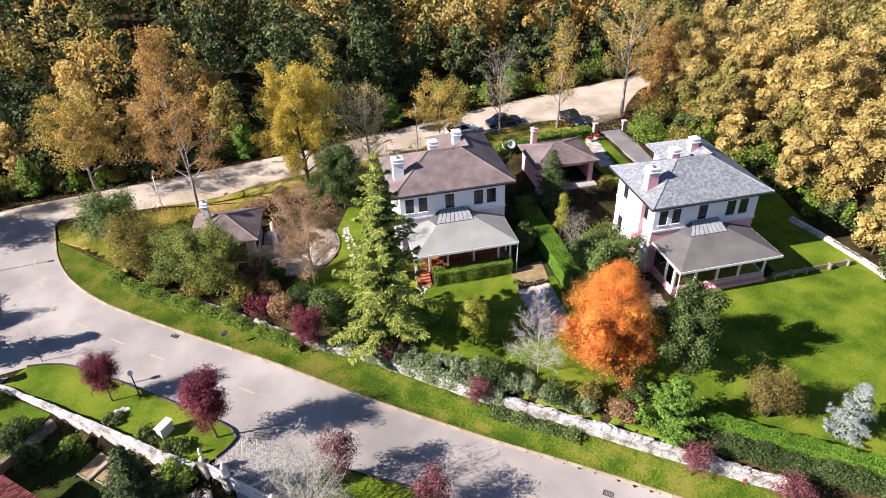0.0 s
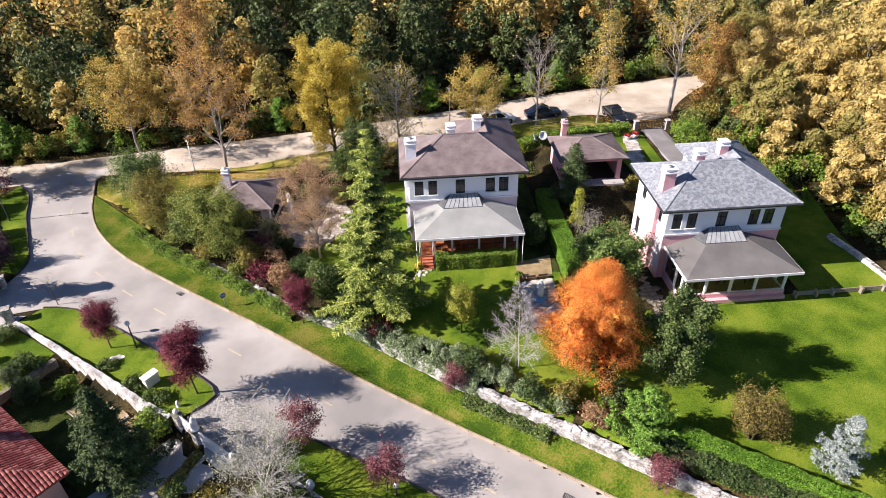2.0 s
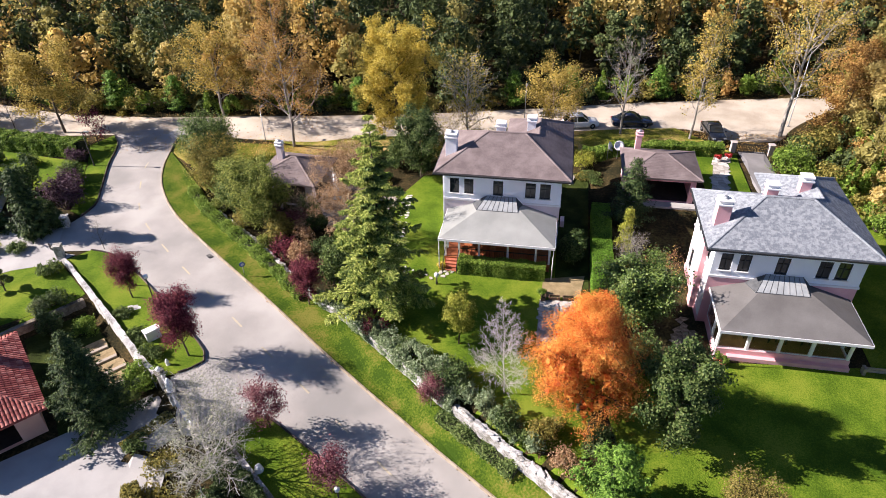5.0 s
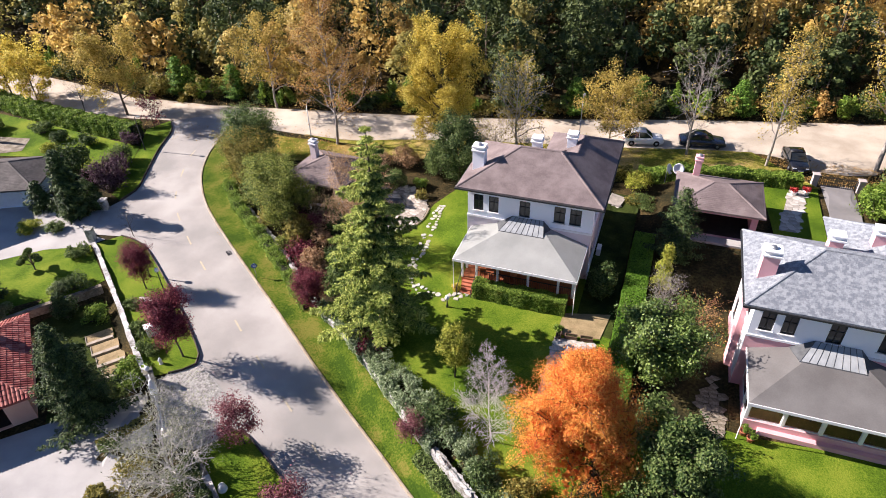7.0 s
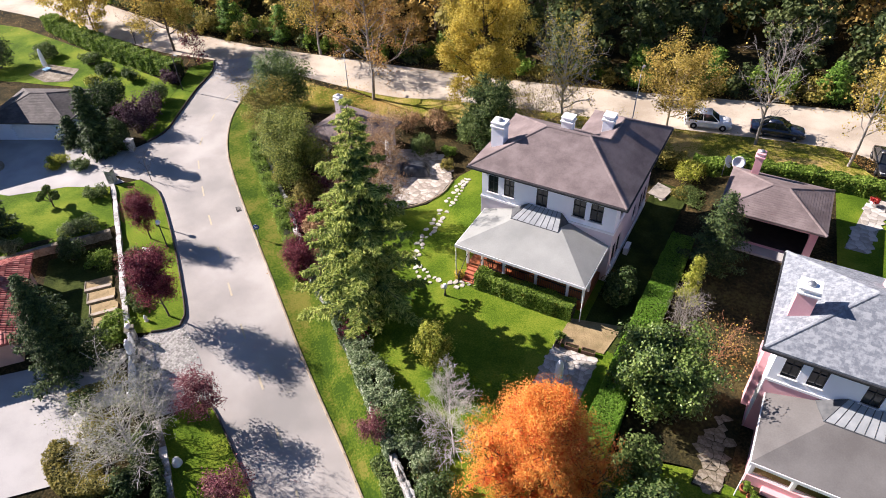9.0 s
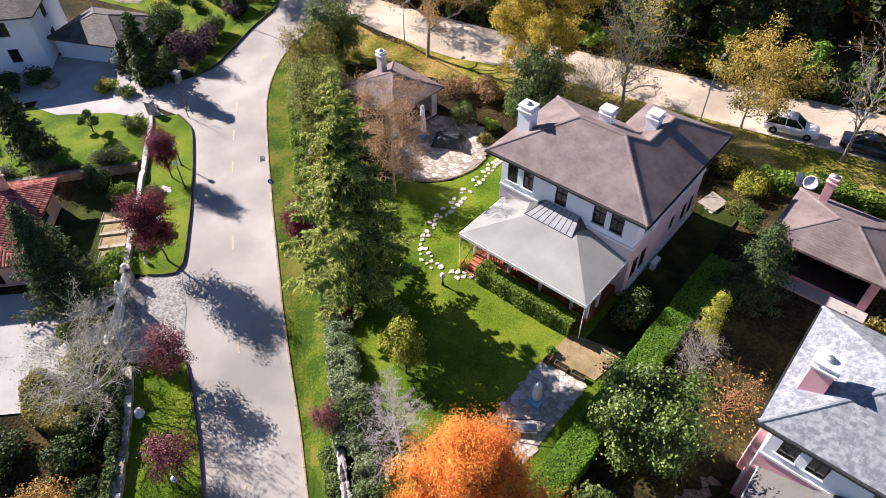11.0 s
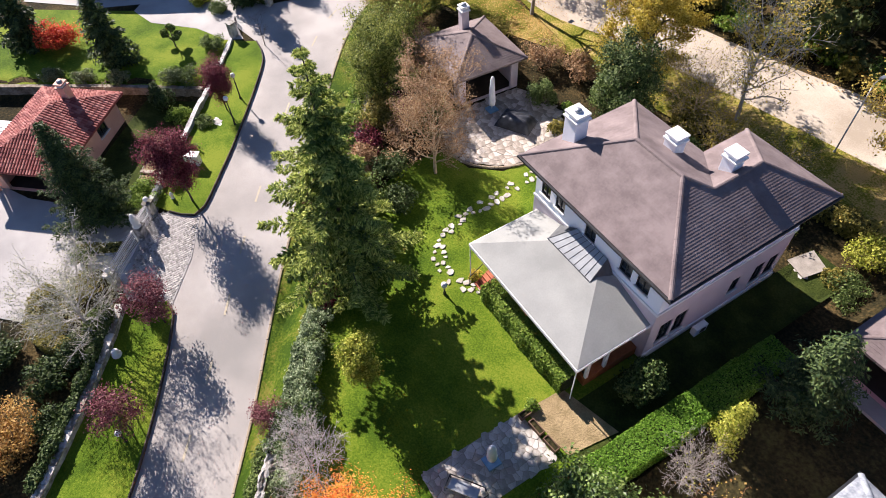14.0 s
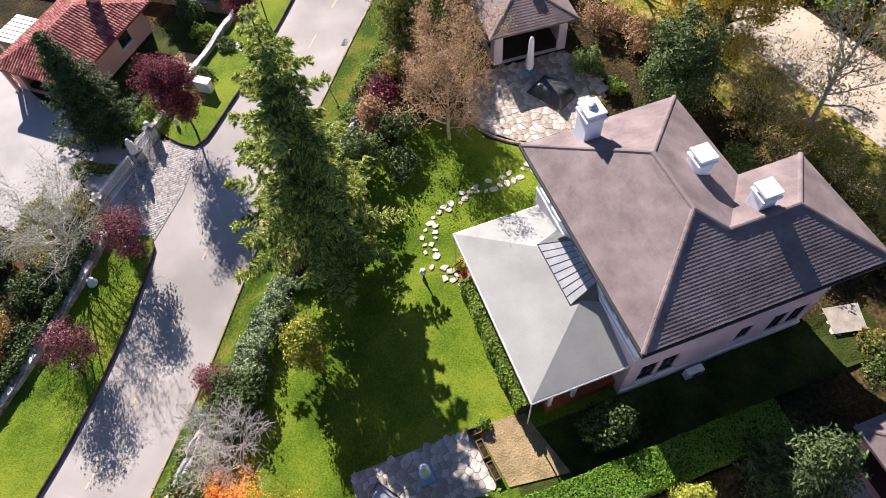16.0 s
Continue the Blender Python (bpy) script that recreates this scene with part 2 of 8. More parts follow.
L_PURPLE = leafy("purple_plum_leaves", (0.080, 0.016, 0.028), (0.165, 0.032, 0.050), (0.30, 0.075, 0.095), tr=0.3)
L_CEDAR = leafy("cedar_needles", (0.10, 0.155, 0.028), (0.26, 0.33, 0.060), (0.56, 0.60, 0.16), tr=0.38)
# cedar needles darkened to paint the shade inside the crown
L_CEDARDEEP = leafy("inner_shade_cedar_needles", (0.045, 0.078, 0.018), (0.09, 0.14, 0.03), (0.17, 0.23, 0.055), tr=0.1)
L_THUJA = leafy("thuja_sprays", (0.065, 0.14, 0.018), (0.13, 0.25, 0.032), (0.23, 0.38, 0.06), tr=0.25)
L_OLIVEGREEN = leafy("olive_green_leaves", (0.08, 0.11, 0.020), (0.185, 0.225, 0.042), (0.36, 0.39, 0.09), tr=0.3)
L_FIR = leafy("dark_fir_needles", (0.024, 0.046, 0.016), (0.048, 0.080, 0.024), (0.095, 0.135, 0.04), tr=0.12)
L_PALEGREY = leafy("pale_grey_leaves", (0.17, 0.18, 0.11), (0.30, 0.31, 0.20), (0.46, 0.46, 0.32), tr=0.3)
L_MAGNOLIA = leafy("dark_magnolia_leaves", (0.022, 0.045, 0.010), (0.052, 0.088, 0.020), (0.125, 0.165, 0.05), tr=0.12)
L_DRYOLIVE = leafy("dry_olive_leaves", (0.10, 0.085, 0.022), (0.19, 0.155, 0.040), (0.30, 0.24, 0.07))
L_OCHRE = leafy("ochre_leaves", (0.23, 0.175, 0.035), (0.43, 0.33, 0.07), (0.62, 0.49, 0.13), tr=0.4)
L_SHRUB = leafy("shrub_leaves", (0.055, 0.09, 0.022), (0.105, 0.155, 0.04), (0.20, 0.26, 0.08), tr=0.3)
L_LIGHT = leafy("light_green_leaves", (0.09, 0.16, 0.02), (0.16, 0.25, 0.03), (0.26, 0.36, 0.06))
L_HEDGE = leafy("hedge_leaves", (0.07, 0.16, 0.012), (0.125, 0.26, 0.02), (0.21, 0.37, 0.045))
L_LIME = leafy("yellow_green_leaves", (0.16, 0.19, 0.02), (0.31, 0.34, 0.04), (0.50, 0.50, 0.09))
M_REDTWIG = material("red_brown_twigs", [(0.26, 0.13, 0.07), (0.44, 0.25, 0.13)], rough=0.95, scale=6, per_object=0.3)
M_TANBARK = material("tan_twigs", [(0.36, 0.28, 0.18), (0.58, 0.47, 0.32)], rough=0.95, scale=6, per_object=0.3)
M_WHITEBARK = material("silver_grey_bark", [(0.34, 0.32, 0.30), (0.50, 0.48, 0.46)], rough=0.95, scale=6, per_object=0.2)
L_OLIVE = leafy("olive_gold_leaves", (0.13, 0.125, 0.028), (0.24, 0.21, 0.045), (0.36, 0.30, 0.075))
L_GREY = leafy("grey_green_leaves", (0.08, 0.11, 0.045), (0.15, 0.19, 0.085), (0.25, 0.29, 0.145), tr=0.25)
L_BLUE = leafy("silver_blue_needles", (0.13, 0.165, 0.15), (0.25, 0.295, 0.275), (0.42, 0.465, 0.44), tr=0.1)
L_IVY = leafy("ivy_leaves", (0.03, 0.055, 0.014), (0.06, 0.10, 0.025), (0.11, 0.15, 0.05), tr=0.2)
L_TWIG = material("bare_twigs", [(0.16, 0.13, 0.11), (0.30, 0.27, 0.24)], rough=0.9, scale=1, island=0.6)

# ---- mesh helpers ----
RNG = np.random.default_rng(7)


def mesh_of(name, verts, faces, mat, smooth=False):
    """verts (n, 3), faces: one array (m, k) or a list of such; mat: one material or a list with face indices given per array."""
    if not isinstance(faces, list):
        faces = [faces]
    mats = mat if isinstance(mat, list) else [mat]
    me = bpy.data.meshes.new(name)
    v = np.asarray(verts, dtype=np.float32)
    me.vertices.add(len(v))
    me.vertices.foreach_set("co", v.ravel())
    loops = np.concatenate([np.asarray(f, dtype=np.int32).ravel() for f in faces])
    sizes = np.concatenate([np.full(len(f), np.asarray(f).shape[1], dtype=np.int32) for f in faces])
    starts = np.concatenate([[0], np.cumsum(sizes)[:-1]]).astype(np.int32)
    me.loops.add(len(loops))
    me.loops.foreach_set("vertex_index", loops)
    me.polygons.add(len(sizes))
    me.polygons.foreach_set("loop_start", starts)
    me.polygons.foreach_set("loop_total", sizes)
    if len(mats) > 1:
        me.polygons.foreach_set("material_index", np.concatenate([np.full(len(f), min(i, len(mats) - 1), dtype=np.int32) for i, f in enumerate(faces)]))
    me.polygons.foreach_set("use_smooth", np.full(len(sizes), bool(smooth)))
    for m in mats:
        me.materials.append(m)
    me.update(calc_edges=True)
    me.validate()
    return me


def thing(name, label, category, x=0, y=0, z=0, rz=0, group="", kind=""):
    ob = new(name)
    ob.matrix_world = pose(x, y, z, 0, 0, rz)
    return tagged(ob, label, category, group, kind)


def part(name, data, parent, label=""):
    """One mesh object under a thing or a part; data is a mesh in the thing's own coordinates."""
    ob = new(name, data)
    ob.parent = parent
    if label:
        tagged(ob, label)
    return ob


def bm_mesh(name, bm, mat, smooth=False):
    me = bpy.data.meshes.new(name)
    bm.normal_update()
    bm.to_mesh(me)
    bm.free()
    for m in (mat if isinstance(mat, list) else [mat]):
        me.materials.append(m)
    if smooth:
        me.polygons.foreach_set("use_smooth", np.ones(len(me.polygons), dtype=bool))
    return me


def box(name, x0, y0, z0, x1, y1, z1, mat, bevel=0.0):
    bm = bmesh.new()
    bmesh.ops.create_cube(bm, size=1, matrix=Matrix.LocRotScale(((x0 + x1) / 2, (y0 + y1) / 2, (z0 + z1) / 2), None, (x1 - x0, y1 - y0, z1 - z0)))
    if bevel:
        bmesh.ops.bevel(bm, geom=bm.edges[:], offset=bevel, segments=2, affect="EDGES", profile=0.6)
    return bm_mesh(name, bm, mat)


def boxes(name, specs, mat):
    """Several touching or linked blocks of one part."""
    bm = bmesh.new()
    for x0, y0, z0, x1, y1, z1 in specs:
        bmesh.ops.create_cube(bm, size=1, matrix=Matrix.LocRotScale(((x0 + x1) / 2, (y0 + y1) / 2, (z0 + z1) / 2), None, (x1 - x0, y1 - y0, z1 - z0)))
    return bm_mesh(name, bm, mat)


def lathe(name, profile, mat, seg=14, cx=0.0, cy=0.0, smooth=True):
    """A turned shape from (radius, height) pairs."""
    a = np.linspace(0, 2 * np.pi, seg, endpoint=False)
    v, f = [], []
    for r, z in profile:
        v += [(cx + r * math.cos(t), cy + r * math.sin(t), z) for t in a]
    for i in range(len(profile) - 1):
        for j in range(seg):
            k = (j + 1) % seg
            f.append((i * seg + j, i * seg + k, (i + 1) * seg + k, (i + 1) * seg + j))
    v += [(cx, cy, profile[0][1]), (cx, cy, profile[-1][1])]
    n = len(v)
    tris = [(n - 2, (j + 1) % seg, j) for j in range(seg)] + [(n - 1, (len(profile) - 1) * seg + j, (len(profile) - 1) * seg + (j + 1) % seg) for j in range(seg)]
    return mesh_of(name, v, [np.array(f), np.array(tris)], [mat, mat], smooth)


def tubes(paths, seg=5):
    """Tapered tubes; paths: list of (points (n, 3), radii (n,)). Returns verts and quads."""
    V, F, base = [], [], 0
    a = np.linspace(0, 2 * np.pi, seg, endpoint=False)
    ca, sa = np.cos(a), np.sin(a)
    for p, r in paths:
        p = np.asarray(p, float)
        n = len(p)
        d = np.gradient(p, axis=0)
        d /= np.linalg.norm(d, axis=1)[:, None] + 1e-9
        ref = np.where(np.abs(d[:, 2:3]) < 0.8, np.array([[0, 0, 1.0]]), np.array([[1.0, 0, 0]]))
        u = np.cross(d, ref)
        u /= np.linalg.norm(u, axis=1)[:, None] + 1e-9
        w = np.cross(d, u)
        ring = p[:, None, :] + np.asarray(r)[:, None, None] * (u[:, None, :] * ca[None, :, None] + w[:, None, :] * sa[None, :, None])
        V.append(ring.reshape(-1, 3))
        i = np.arange(n - 1)[:, None] * seg
        j = np.arange(seg)[None, :]
        k = (j + 1) % seg
        F.append((base + np.stack([i + j, i + k, i + seg + k, i + seg + j], axis=-1)).reshape(-1, 4))
        base += n * seg
    return np.concatenate(V), np.concatenate(F)


def leaf_quads(centres, size, rng, up=0.35, long=1.5, spread=0.35, out=None, along=None):
    """A small pointed leaf, two triangles folded along its rib, at every centre; out: the way it faces, along: the way it points."""
    n = len(centres)
    nrm = rng.normal(size=(n, 3)) * (0.75 if out is not None else 1.0)
    nrm[:, 2] += up * 2 * (0.5 if out is not None else 1.0)
    if out is not None:
        nrm += 1.25 * out / (np.linalg.norm(out, axis=1)[:, None] + 1e-9)
    nrm /= np.linalg.norm(nrm, axis=1)[:, None]
    t = np.cross(nrm, rng.normal(size=(n, 3)))
    if along is not None:
        w = along / (np.linalg.norm(along, axis=1)[:, None] + 1e-9) + rng.normal(0, 0.25, (n, 3))
        t = w - nrm * np.sum(w * nrm, axis=1)[:, None]
    t /= np.linalg.norm(t, axis=1)[:, None] + 1e-9
    s = np.cross(nrm, t)
    sz = size * (1 + spread * (rng.random(n) * 2 - 1))[:, None]
    a, b = t * sz * 0.5 * long, s * sz * 0.5
    lift = nrm * sz * 0.12
    v = np.stack([centres - a, centres + b + lift, centres + a, centres - b + lift], axis=1).reshape(-1, 3)
    f = np.arange(4 * n).reshape(n, 4)
    return v, f


def polyline(pts, step=1.0):
    """Evenly spaced points along a smooth curve through pts (x, y)."""
    p = np.asarray(pts, float)
    q = np.vstack([2 * p[0] - p[1], p, 2 * p[-1] - p[-2]])
    out = []
    for i in range(1, len(q) - 2):
        n = max(2, int(np.linalg.norm(q[i + 1] - q[i]) / 0.2))
        t = np.linspace(0, 1, n, endpoint=False)[:, None]
        out.append(0.5 * (2 * q[i] + (q[i + 1] - q[i - 1]) * t + (2 * q[i - 1] - 5 * q[i] + 4 * q[i + 1] - q[i + 2]) * t ** 2 + (3 * q[i] - q[i - 1] - 3 * q[i + 1] + q[i + 2]) * t ** 3))
    c = np.vstack(out + [p[-1:]])
    s = np.concatenate([[0], np.cumsum(np.linalg.norm(np.diff(c, axis=0), axis=1))])
    m = max(2, int(round(s[-1] / step)) + 1)
    w = np.linspace(0, s[-1], m)
    return np.stack([np.interp(w, s, c[:, 0]), np.interp(w, s, c[:, 1])], axis=1)


def side_distance(line, x, y):
    """Signed distance of points from a polyline, positive on its left."""
    x, y = np.atleast_1d(np.asarray(x, float)), np.atleast_1d(np.asarray(y, float))
    best, sign = np.full(x.shape, 1e9), np.zeros(x.shape)
    for (ax, ay), (bx, by) in zip(line[:-1], line[1:]):
        dx, dy = bx - ax, by - ay
        t = np.clip(((x - ax) * dx + (y - ay) * dy) / (dx * dx + dy * dy), 0, 1)
        d = np.hypot(x - ax - t * dx, y - ay - t * dy)
        c = dx * (y - ay) - dy * (x - ax)
        m = d < best - 1e-6
        best[m], sign[m] = d[m], np.sign(c[m])
    return best * sign


def inside(poly, x, y):
    x, y = np.atleast_1d(np.asarray(x, float)), np.atleast_1d(np.asarray(y, float))
    r = np.zeros(x.shape, bool)
    p = np.asarray(poly, float)
    for (ax, ay), (bx, by) in zip(p, np.roll(p, -1, axis=0)):
        c = (ay > y) != (by > y)
        r ^= c & (x < (bx - ax) * (y - ay) / (by - ay + 1e-12) + ax)
    return r

# ---- the land ----
KERB_R = polyline([(-34.0, 15.6), (-33.2, 12.6), (-32.2, 9.3), (-30.3, 5.6), (-26.8, 1.5), (-22.0, -2.4), (-15.3, -7.3), (-8.3, -12.3), (-6.0, -13.95), (-2.2, -16.5), (1.0, -18.6), (4.0, -20.7), (9.2, -24.3), (14.5, -28.2), (22.0, -33.6), (40.0, -47.0), (75, -71.6), (120, -103.3)], 1.0)
KERB_L1 = polyline([(-42.0, 15.4), (-40.2, 13.2), (-38.7, 9.0), (-36.5, 4.2), (-35.4, 1.6), (-35.6, -0.6)], 1.0)
KERB_L2 = polyline([(-31.2, -5.4), (-29.4, -5.6), (-27.4, -6.4), (-22.0, -10.1), (-17.0, -13.9), (-14.7, -15.9), (-14.6, -16.9), (-15.8, -18.0)], 1.0)
KERB_L3 = polyline([(-8.9, -20.4), (-8.0, -20.3), (-5.8, -21.35), (-2.4, -23.25), (2.4, -26.3), (8.0, -30.6), (16.0, -36.4), (34.0, -49.0), (69, -73.6), (114, -105.3)], 1.0)
WALL_R = polyline([(-26.5, 6.5), (-24.0, 3.6), (-21.2, 1.2), (-15.3, -3.2), (-8.9, -8.6), (-4.7, -11.2), (0.5, -15.2), (4.3, -18.2), (8.2, -21.0), (11.2, -23.2), (14.6, -25.8), (19.5, -29.3), (40.0, -43.5), (77.5, -70.0), (122.5, -101.7)], 1.0)
WALL_L = polyline([(-32.8, -7.2), (-31.6, -8.0), (-23.1, -14.3), (-20.4, -16.4), (-17.0, -18.8)], 1.0)
WALL_L2 = polyline([(-10.0, -23.0), (-7.0, -25.0), (2.0, -32.0)], 1.0)
WALL_D = [(-52.0, -45.0), (-45.0, -35.5), (-38.1, -25.8), (-32.1, -17.2), (-27.9, -11.6)]


def smooth(a, b, v):
    t = np.clip((v - a) / (b - a), 0, 1)
    return t * t * (3 - 2 * t)


def downhill(x, y):
    """0 to 1 along the street as it runs down past the villa."""
    return smooth(-6.0, 16.0, 0.8 * x - 0.6 * y) * (1 - smooth(12.0, 20.0, y))


def street_z(x, y):
    return -0.8 + 0.05 * np.clip(y + 12.0, 0, 34) - 1.5 * downhill(x, y)


def ground(x, y):
    """Height of the land."""
    x, y = np.atleast_1d(np.asarray(x, float)), np.atleast_1d(np.asarray(y, float))
    st = street_z(x, y)
    dr = side_distance(WALL_R, x, y)
    plot = 0.06 * np.clip(y - 9, 0, 15) * (1 - smooth(14.5, 17, x)) + (1.3 * smooth(1.5, 8.5, y) - 0.35 * smooth(17.5, 22, y)) * smooth(14.5, 17, x)
    h = st + (0.12 + 1.05 * downhill(x, y)) * smooth(-2.1, -0.2, dr)
    k = smooth(0.1, 0.9, dr) * (1 - smooth(8, 15, y) * (1 - smooth(-27, -18, x)))
    h = h * (1 - k) + plot * k
    low = np.where((side_distance(np.vstack([WALL_L, WALL_L2]), x, y) < -0.1) & (x < 3), 1.0, 0.0)
    down = -0.9 * low * (1 - smooth(-1, 1, side_distance(WALL_D, x, y))) * smooth(-10.5, -12.0, y + 0.0 * x)
    down = np.where((x > -16.5) & (y > -24.5) & (x < -9), down * 0.3, down)
    h = h + down
    far = np.hypot(np.clip(x - 43, 0, None), np.clip(y - 33 - 0.12 * (x + 20), 0, None))
    h = h + 0.16 * np.clip(far - 2, 0, 130)
    return h


def gz(x, y):
    return float(ground(x, y)[0])


def drape(name, outline, lift, mat, label, category, step=1.2, kind="structure", edge=0.0):
    """A sheet of ground cover over the land, with an edge down to it."""
    from mathutils.geometry import delaunay_2d_cdt
    o = np.asarray(outline, float)
    gx, gy = np.meshgrid(np.arange(o[:, 0].min(), o[:, 0].max(), step), np.arange(o[:, 1].min(), o[:, 1].max(), step))
    gx, gy = gx.ravel(), gy.ravel()
    keep = inside(o, gx, gy) & (np.abs(side_distance(np.vstack([o, o[:1]]), gx, gy)) > 0.35 * step)
    pts = [Vector(p) for p in o] + [Vector(p) for p in zip(gx[keep], gy[keep])]
    n = len(o)
    v, _, f, *_ = delaunay_2d_cdt(pts, [(i, (i + 1) % n) for i in range(n)], [list(range(n))], 1, 1e-4)
    v = np.array([(p.x, p.y) for p in v])
    z = ground(v[:, 0], v[:, 1]) + lift
    verts = np.column_stack([v, z])
    tris = np.array([t for t in f if len(t) == 3])
    a, b, c = verts[tris[:, 0]], verts[tris[:, 1]], verts[tris[:, 2]]
    flip = np.cross(b - a, c - a)[:, 2] < 0
    tris[flip] = tris[flip][:, ::-1]
    faces = [tris]
    if edge:
        low = np.column_stack([o, ground(o[:, 0], o[:, 1]) - edge])
        top = np.column_stack([o, ground(o[:, 0], o[:, 1]) + lift])
        base = len(verts)
        verts = np.vstack([verts, top, low])
        i = np.arange(n)
        faces.append(np.stack([base + i, base + (i + 1) % n, base + n + (i + 1) % n, base + n + i], axis=1))
    ob = new(name, mesh_of(name, verts, faces, [mat] * len(faces)))
    return tagged(ob, label, category, kind=kind)


gx = np.concatenate([[-900, -500, -300, -200, -150, -120, -100, -85], np.arange(-75, 60, 0.75), [65, 75, 90, 110, 140, 180, 260, 400, 900]])
gy = np.concatenate([[-900, -500, -300, -200, -120, -80, -65], np.arange(-55, 50, 0.75), [55, 62, 70, 80, 95, 115, 140, 180, 260, 400, 900]])
GX, GY = np.meshgrid(gx, gy)
GZ = ground(GX.ravel(), GY.ravel())
ii = np.arange(len(gx) * len(gy)).reshape(len(gy), len(gx))
tagged(new("ground", mesh_of("ground", np.column_stack([GX.ravel(), GY.ravel(), GZ]), np.stack([ii[:-1, :-1], ii[:-1, 1:], ii[1:, 1:], ii[1:, :-1]], axis=-1).reshape(-1, 4), M_SOIL, True)),
       "leaf-strewn brown earth under the gardens and woods", "ground", kind="structure")

street = np.vstack([KERB_R, KERB_L3[::-1], [(-11, -20.8), (-15.8, -18.6)], KERB_L2[::-1], [(-34.5, -6.0), (-36.2, -2.4)], KERB_L1[::-1], [(-38, 18.4), (-33, 18.2)]])
drape("road", street, 0.06, M_ROAD, "pale worn asphalt street curving between grass verges", "road", 0.75)
back = polyline([(-112, 12.5), (-78, 15.0), (-60, 15.0), (-50, 14.6), (-42.5, 15.6), (-33.4, 16.6), (-25.4, 16.6), (-18, 17.2), (-12, 19.0), (0, 21.4), (10.5, 23.2), (22, 25.5), (26, 25.6), (29.5, 23.4), (34.5, 24.0), (36.5, 27.0), (39, 30.0), (42.5, 33.2), (48, 35.5), (56, 41)], 1.2)
back_far = polyline([(-112, 22.0), (-78, 22.6), (-65, 21.8), (-51, 19.9), (-46.8, 20.3), (-35.8, 20.9), (-17.8, 24.0), (-3, 26.9), (15, 31.8), (29.4, 35.2), (40.6, 37.6), (47, 39.8), (54, 45)], 1.2)
drape("back_road", np.vstack([back, back_far[::-1]]), 0.035, M_SAND, "dusty sand-coloured lane along the edge of the woods", "road", 1.7)

# ---- lawns, verges, kerbs, walls ----
drape("verge", np.vstack([KERB_R[3:], WALL_R[2:][::-1]]), 0.19, M_VERGE, "mown grass verge between kerb and garden wall", "grass verge", 0.5)
drape("verge_left", np.vstack([KERB_L2, WALL_L[::-1]]), 0.14, M_GRASS, "sunlit grass verge beside the street", "grass verge", 0.75)
drape("verge_lower", np.vstack([KERB_L3[:24], WALL_L2[::-1]]), 0.14, M_GRASS, "shaded grass verge beside the street", "grass verge", 0.75)
drape("verge_north", np.vstack([KERB_L1, [(-37.2, 0.0), (-39.0, 4.0), (-41.0, 8.6), (-43.5, 12.8)]]), 0.14, M_GRASS, "narrow grass verge at the bend", "grass verge", 0.75)
drape("lawn_villa", [(-7.0, 1.2), (-9.6, 0.6), (-9.8, -3.0), (-7.0, -7.4), (-3.2, -10.6), (1, -14.4), (6, -18.9), (11, -22.4), (14.3, -24.7), (14.4, -13), (13.6, -10), (13.6, -5.6), (10.85, -5.2), (10.85, 9.0), (4, 12.5), (-3.4, 12.0), (-5.0, 8), (-5.4, 3.0)], 0.03, M_GRASS, "green mown lawn round the villa", "lawn")
# the villa's shade on this strip is deepened by a darker grass colour
drape("side_lawn", [(10.85, -5.2), (13.6, -5.6), (13.7, 14.5), (10.85, 14.5)], 0.03, M_SHADEGRASS, "grass coloured dark for the shade beside the villa", "lawn")
drape("lawn_pink_villa", [(14.42, -24.75), (19.8, -28.6), (28, -34.2), (40.5, -42), (41.6, -20), (41.3, -3), (42.5, 10), (41, 16), (34.0, 17), (33.0, 4), (33, -10.6), (22.8, -11.6), (19.6, -11.4), (16.2, -12.2), (14.45, -13.5)], 0.03, M_GRASS, "wide green lawn beside the pink villa", "lawn")
drape("verge_lane", np.vstack([back[73:115], [(29.4, 19.2), (22, 17.6), (10, 17.0), (0, 16.2), (-6, 15.6), (-12.5, 15.2)]]), 0.13, M_LITTER, "leaf-strewn grass strip along the lane", "grass verge", 0.75)
drape("verge_corner", [(-31.0, 16.0), (-20, 16.1), (-13.5, 17.6), (-13.0, 15.0), (-20, 12.2), (-26.0, 10.6), (-25.2, 5.2), (-33.0, 12.6), (-33.6, 15.4)], 0.06, M_LITTER, "yellowing grass strip at the corner of the lane", "grass verge", 1.0)
drape("driveway_gate", [(-15.8, -18.0), (-14.4, -16.2), (-11.2, -18.0), (-8.5, -20.25), (-10.4, -22.6), (-13.2, -22.6), (-17.0, -19.0)], 0.09, M_DRIVE, "cobbled apron before a white gate", "driveway")
drape("driveway_white", [(-13.5, -22.6), (-17.0, -19.2), (-19.6, -22.0), (-24, -26.5), (-30, -30), (-20, -36), (-12.5, -28)], 0.08, M_DRIVE, "pale concrete forecourt behind the gate", "driveway")
drape("driveway_north", [(-34.5, -6.0), (-36.2, -2.4), (-40.5, -4.0), (-43.6, -1.6), (-49.5, -4.6), (-47.4, -9.5), (-43.6, -13.2), (-40.6, -12.4), (-36.8, -9.1), (-33.4, -7.6), (-32.4, -6.2)], 0.05, M_DRIVE, "grey concrete drive to the white garage", "driveway")
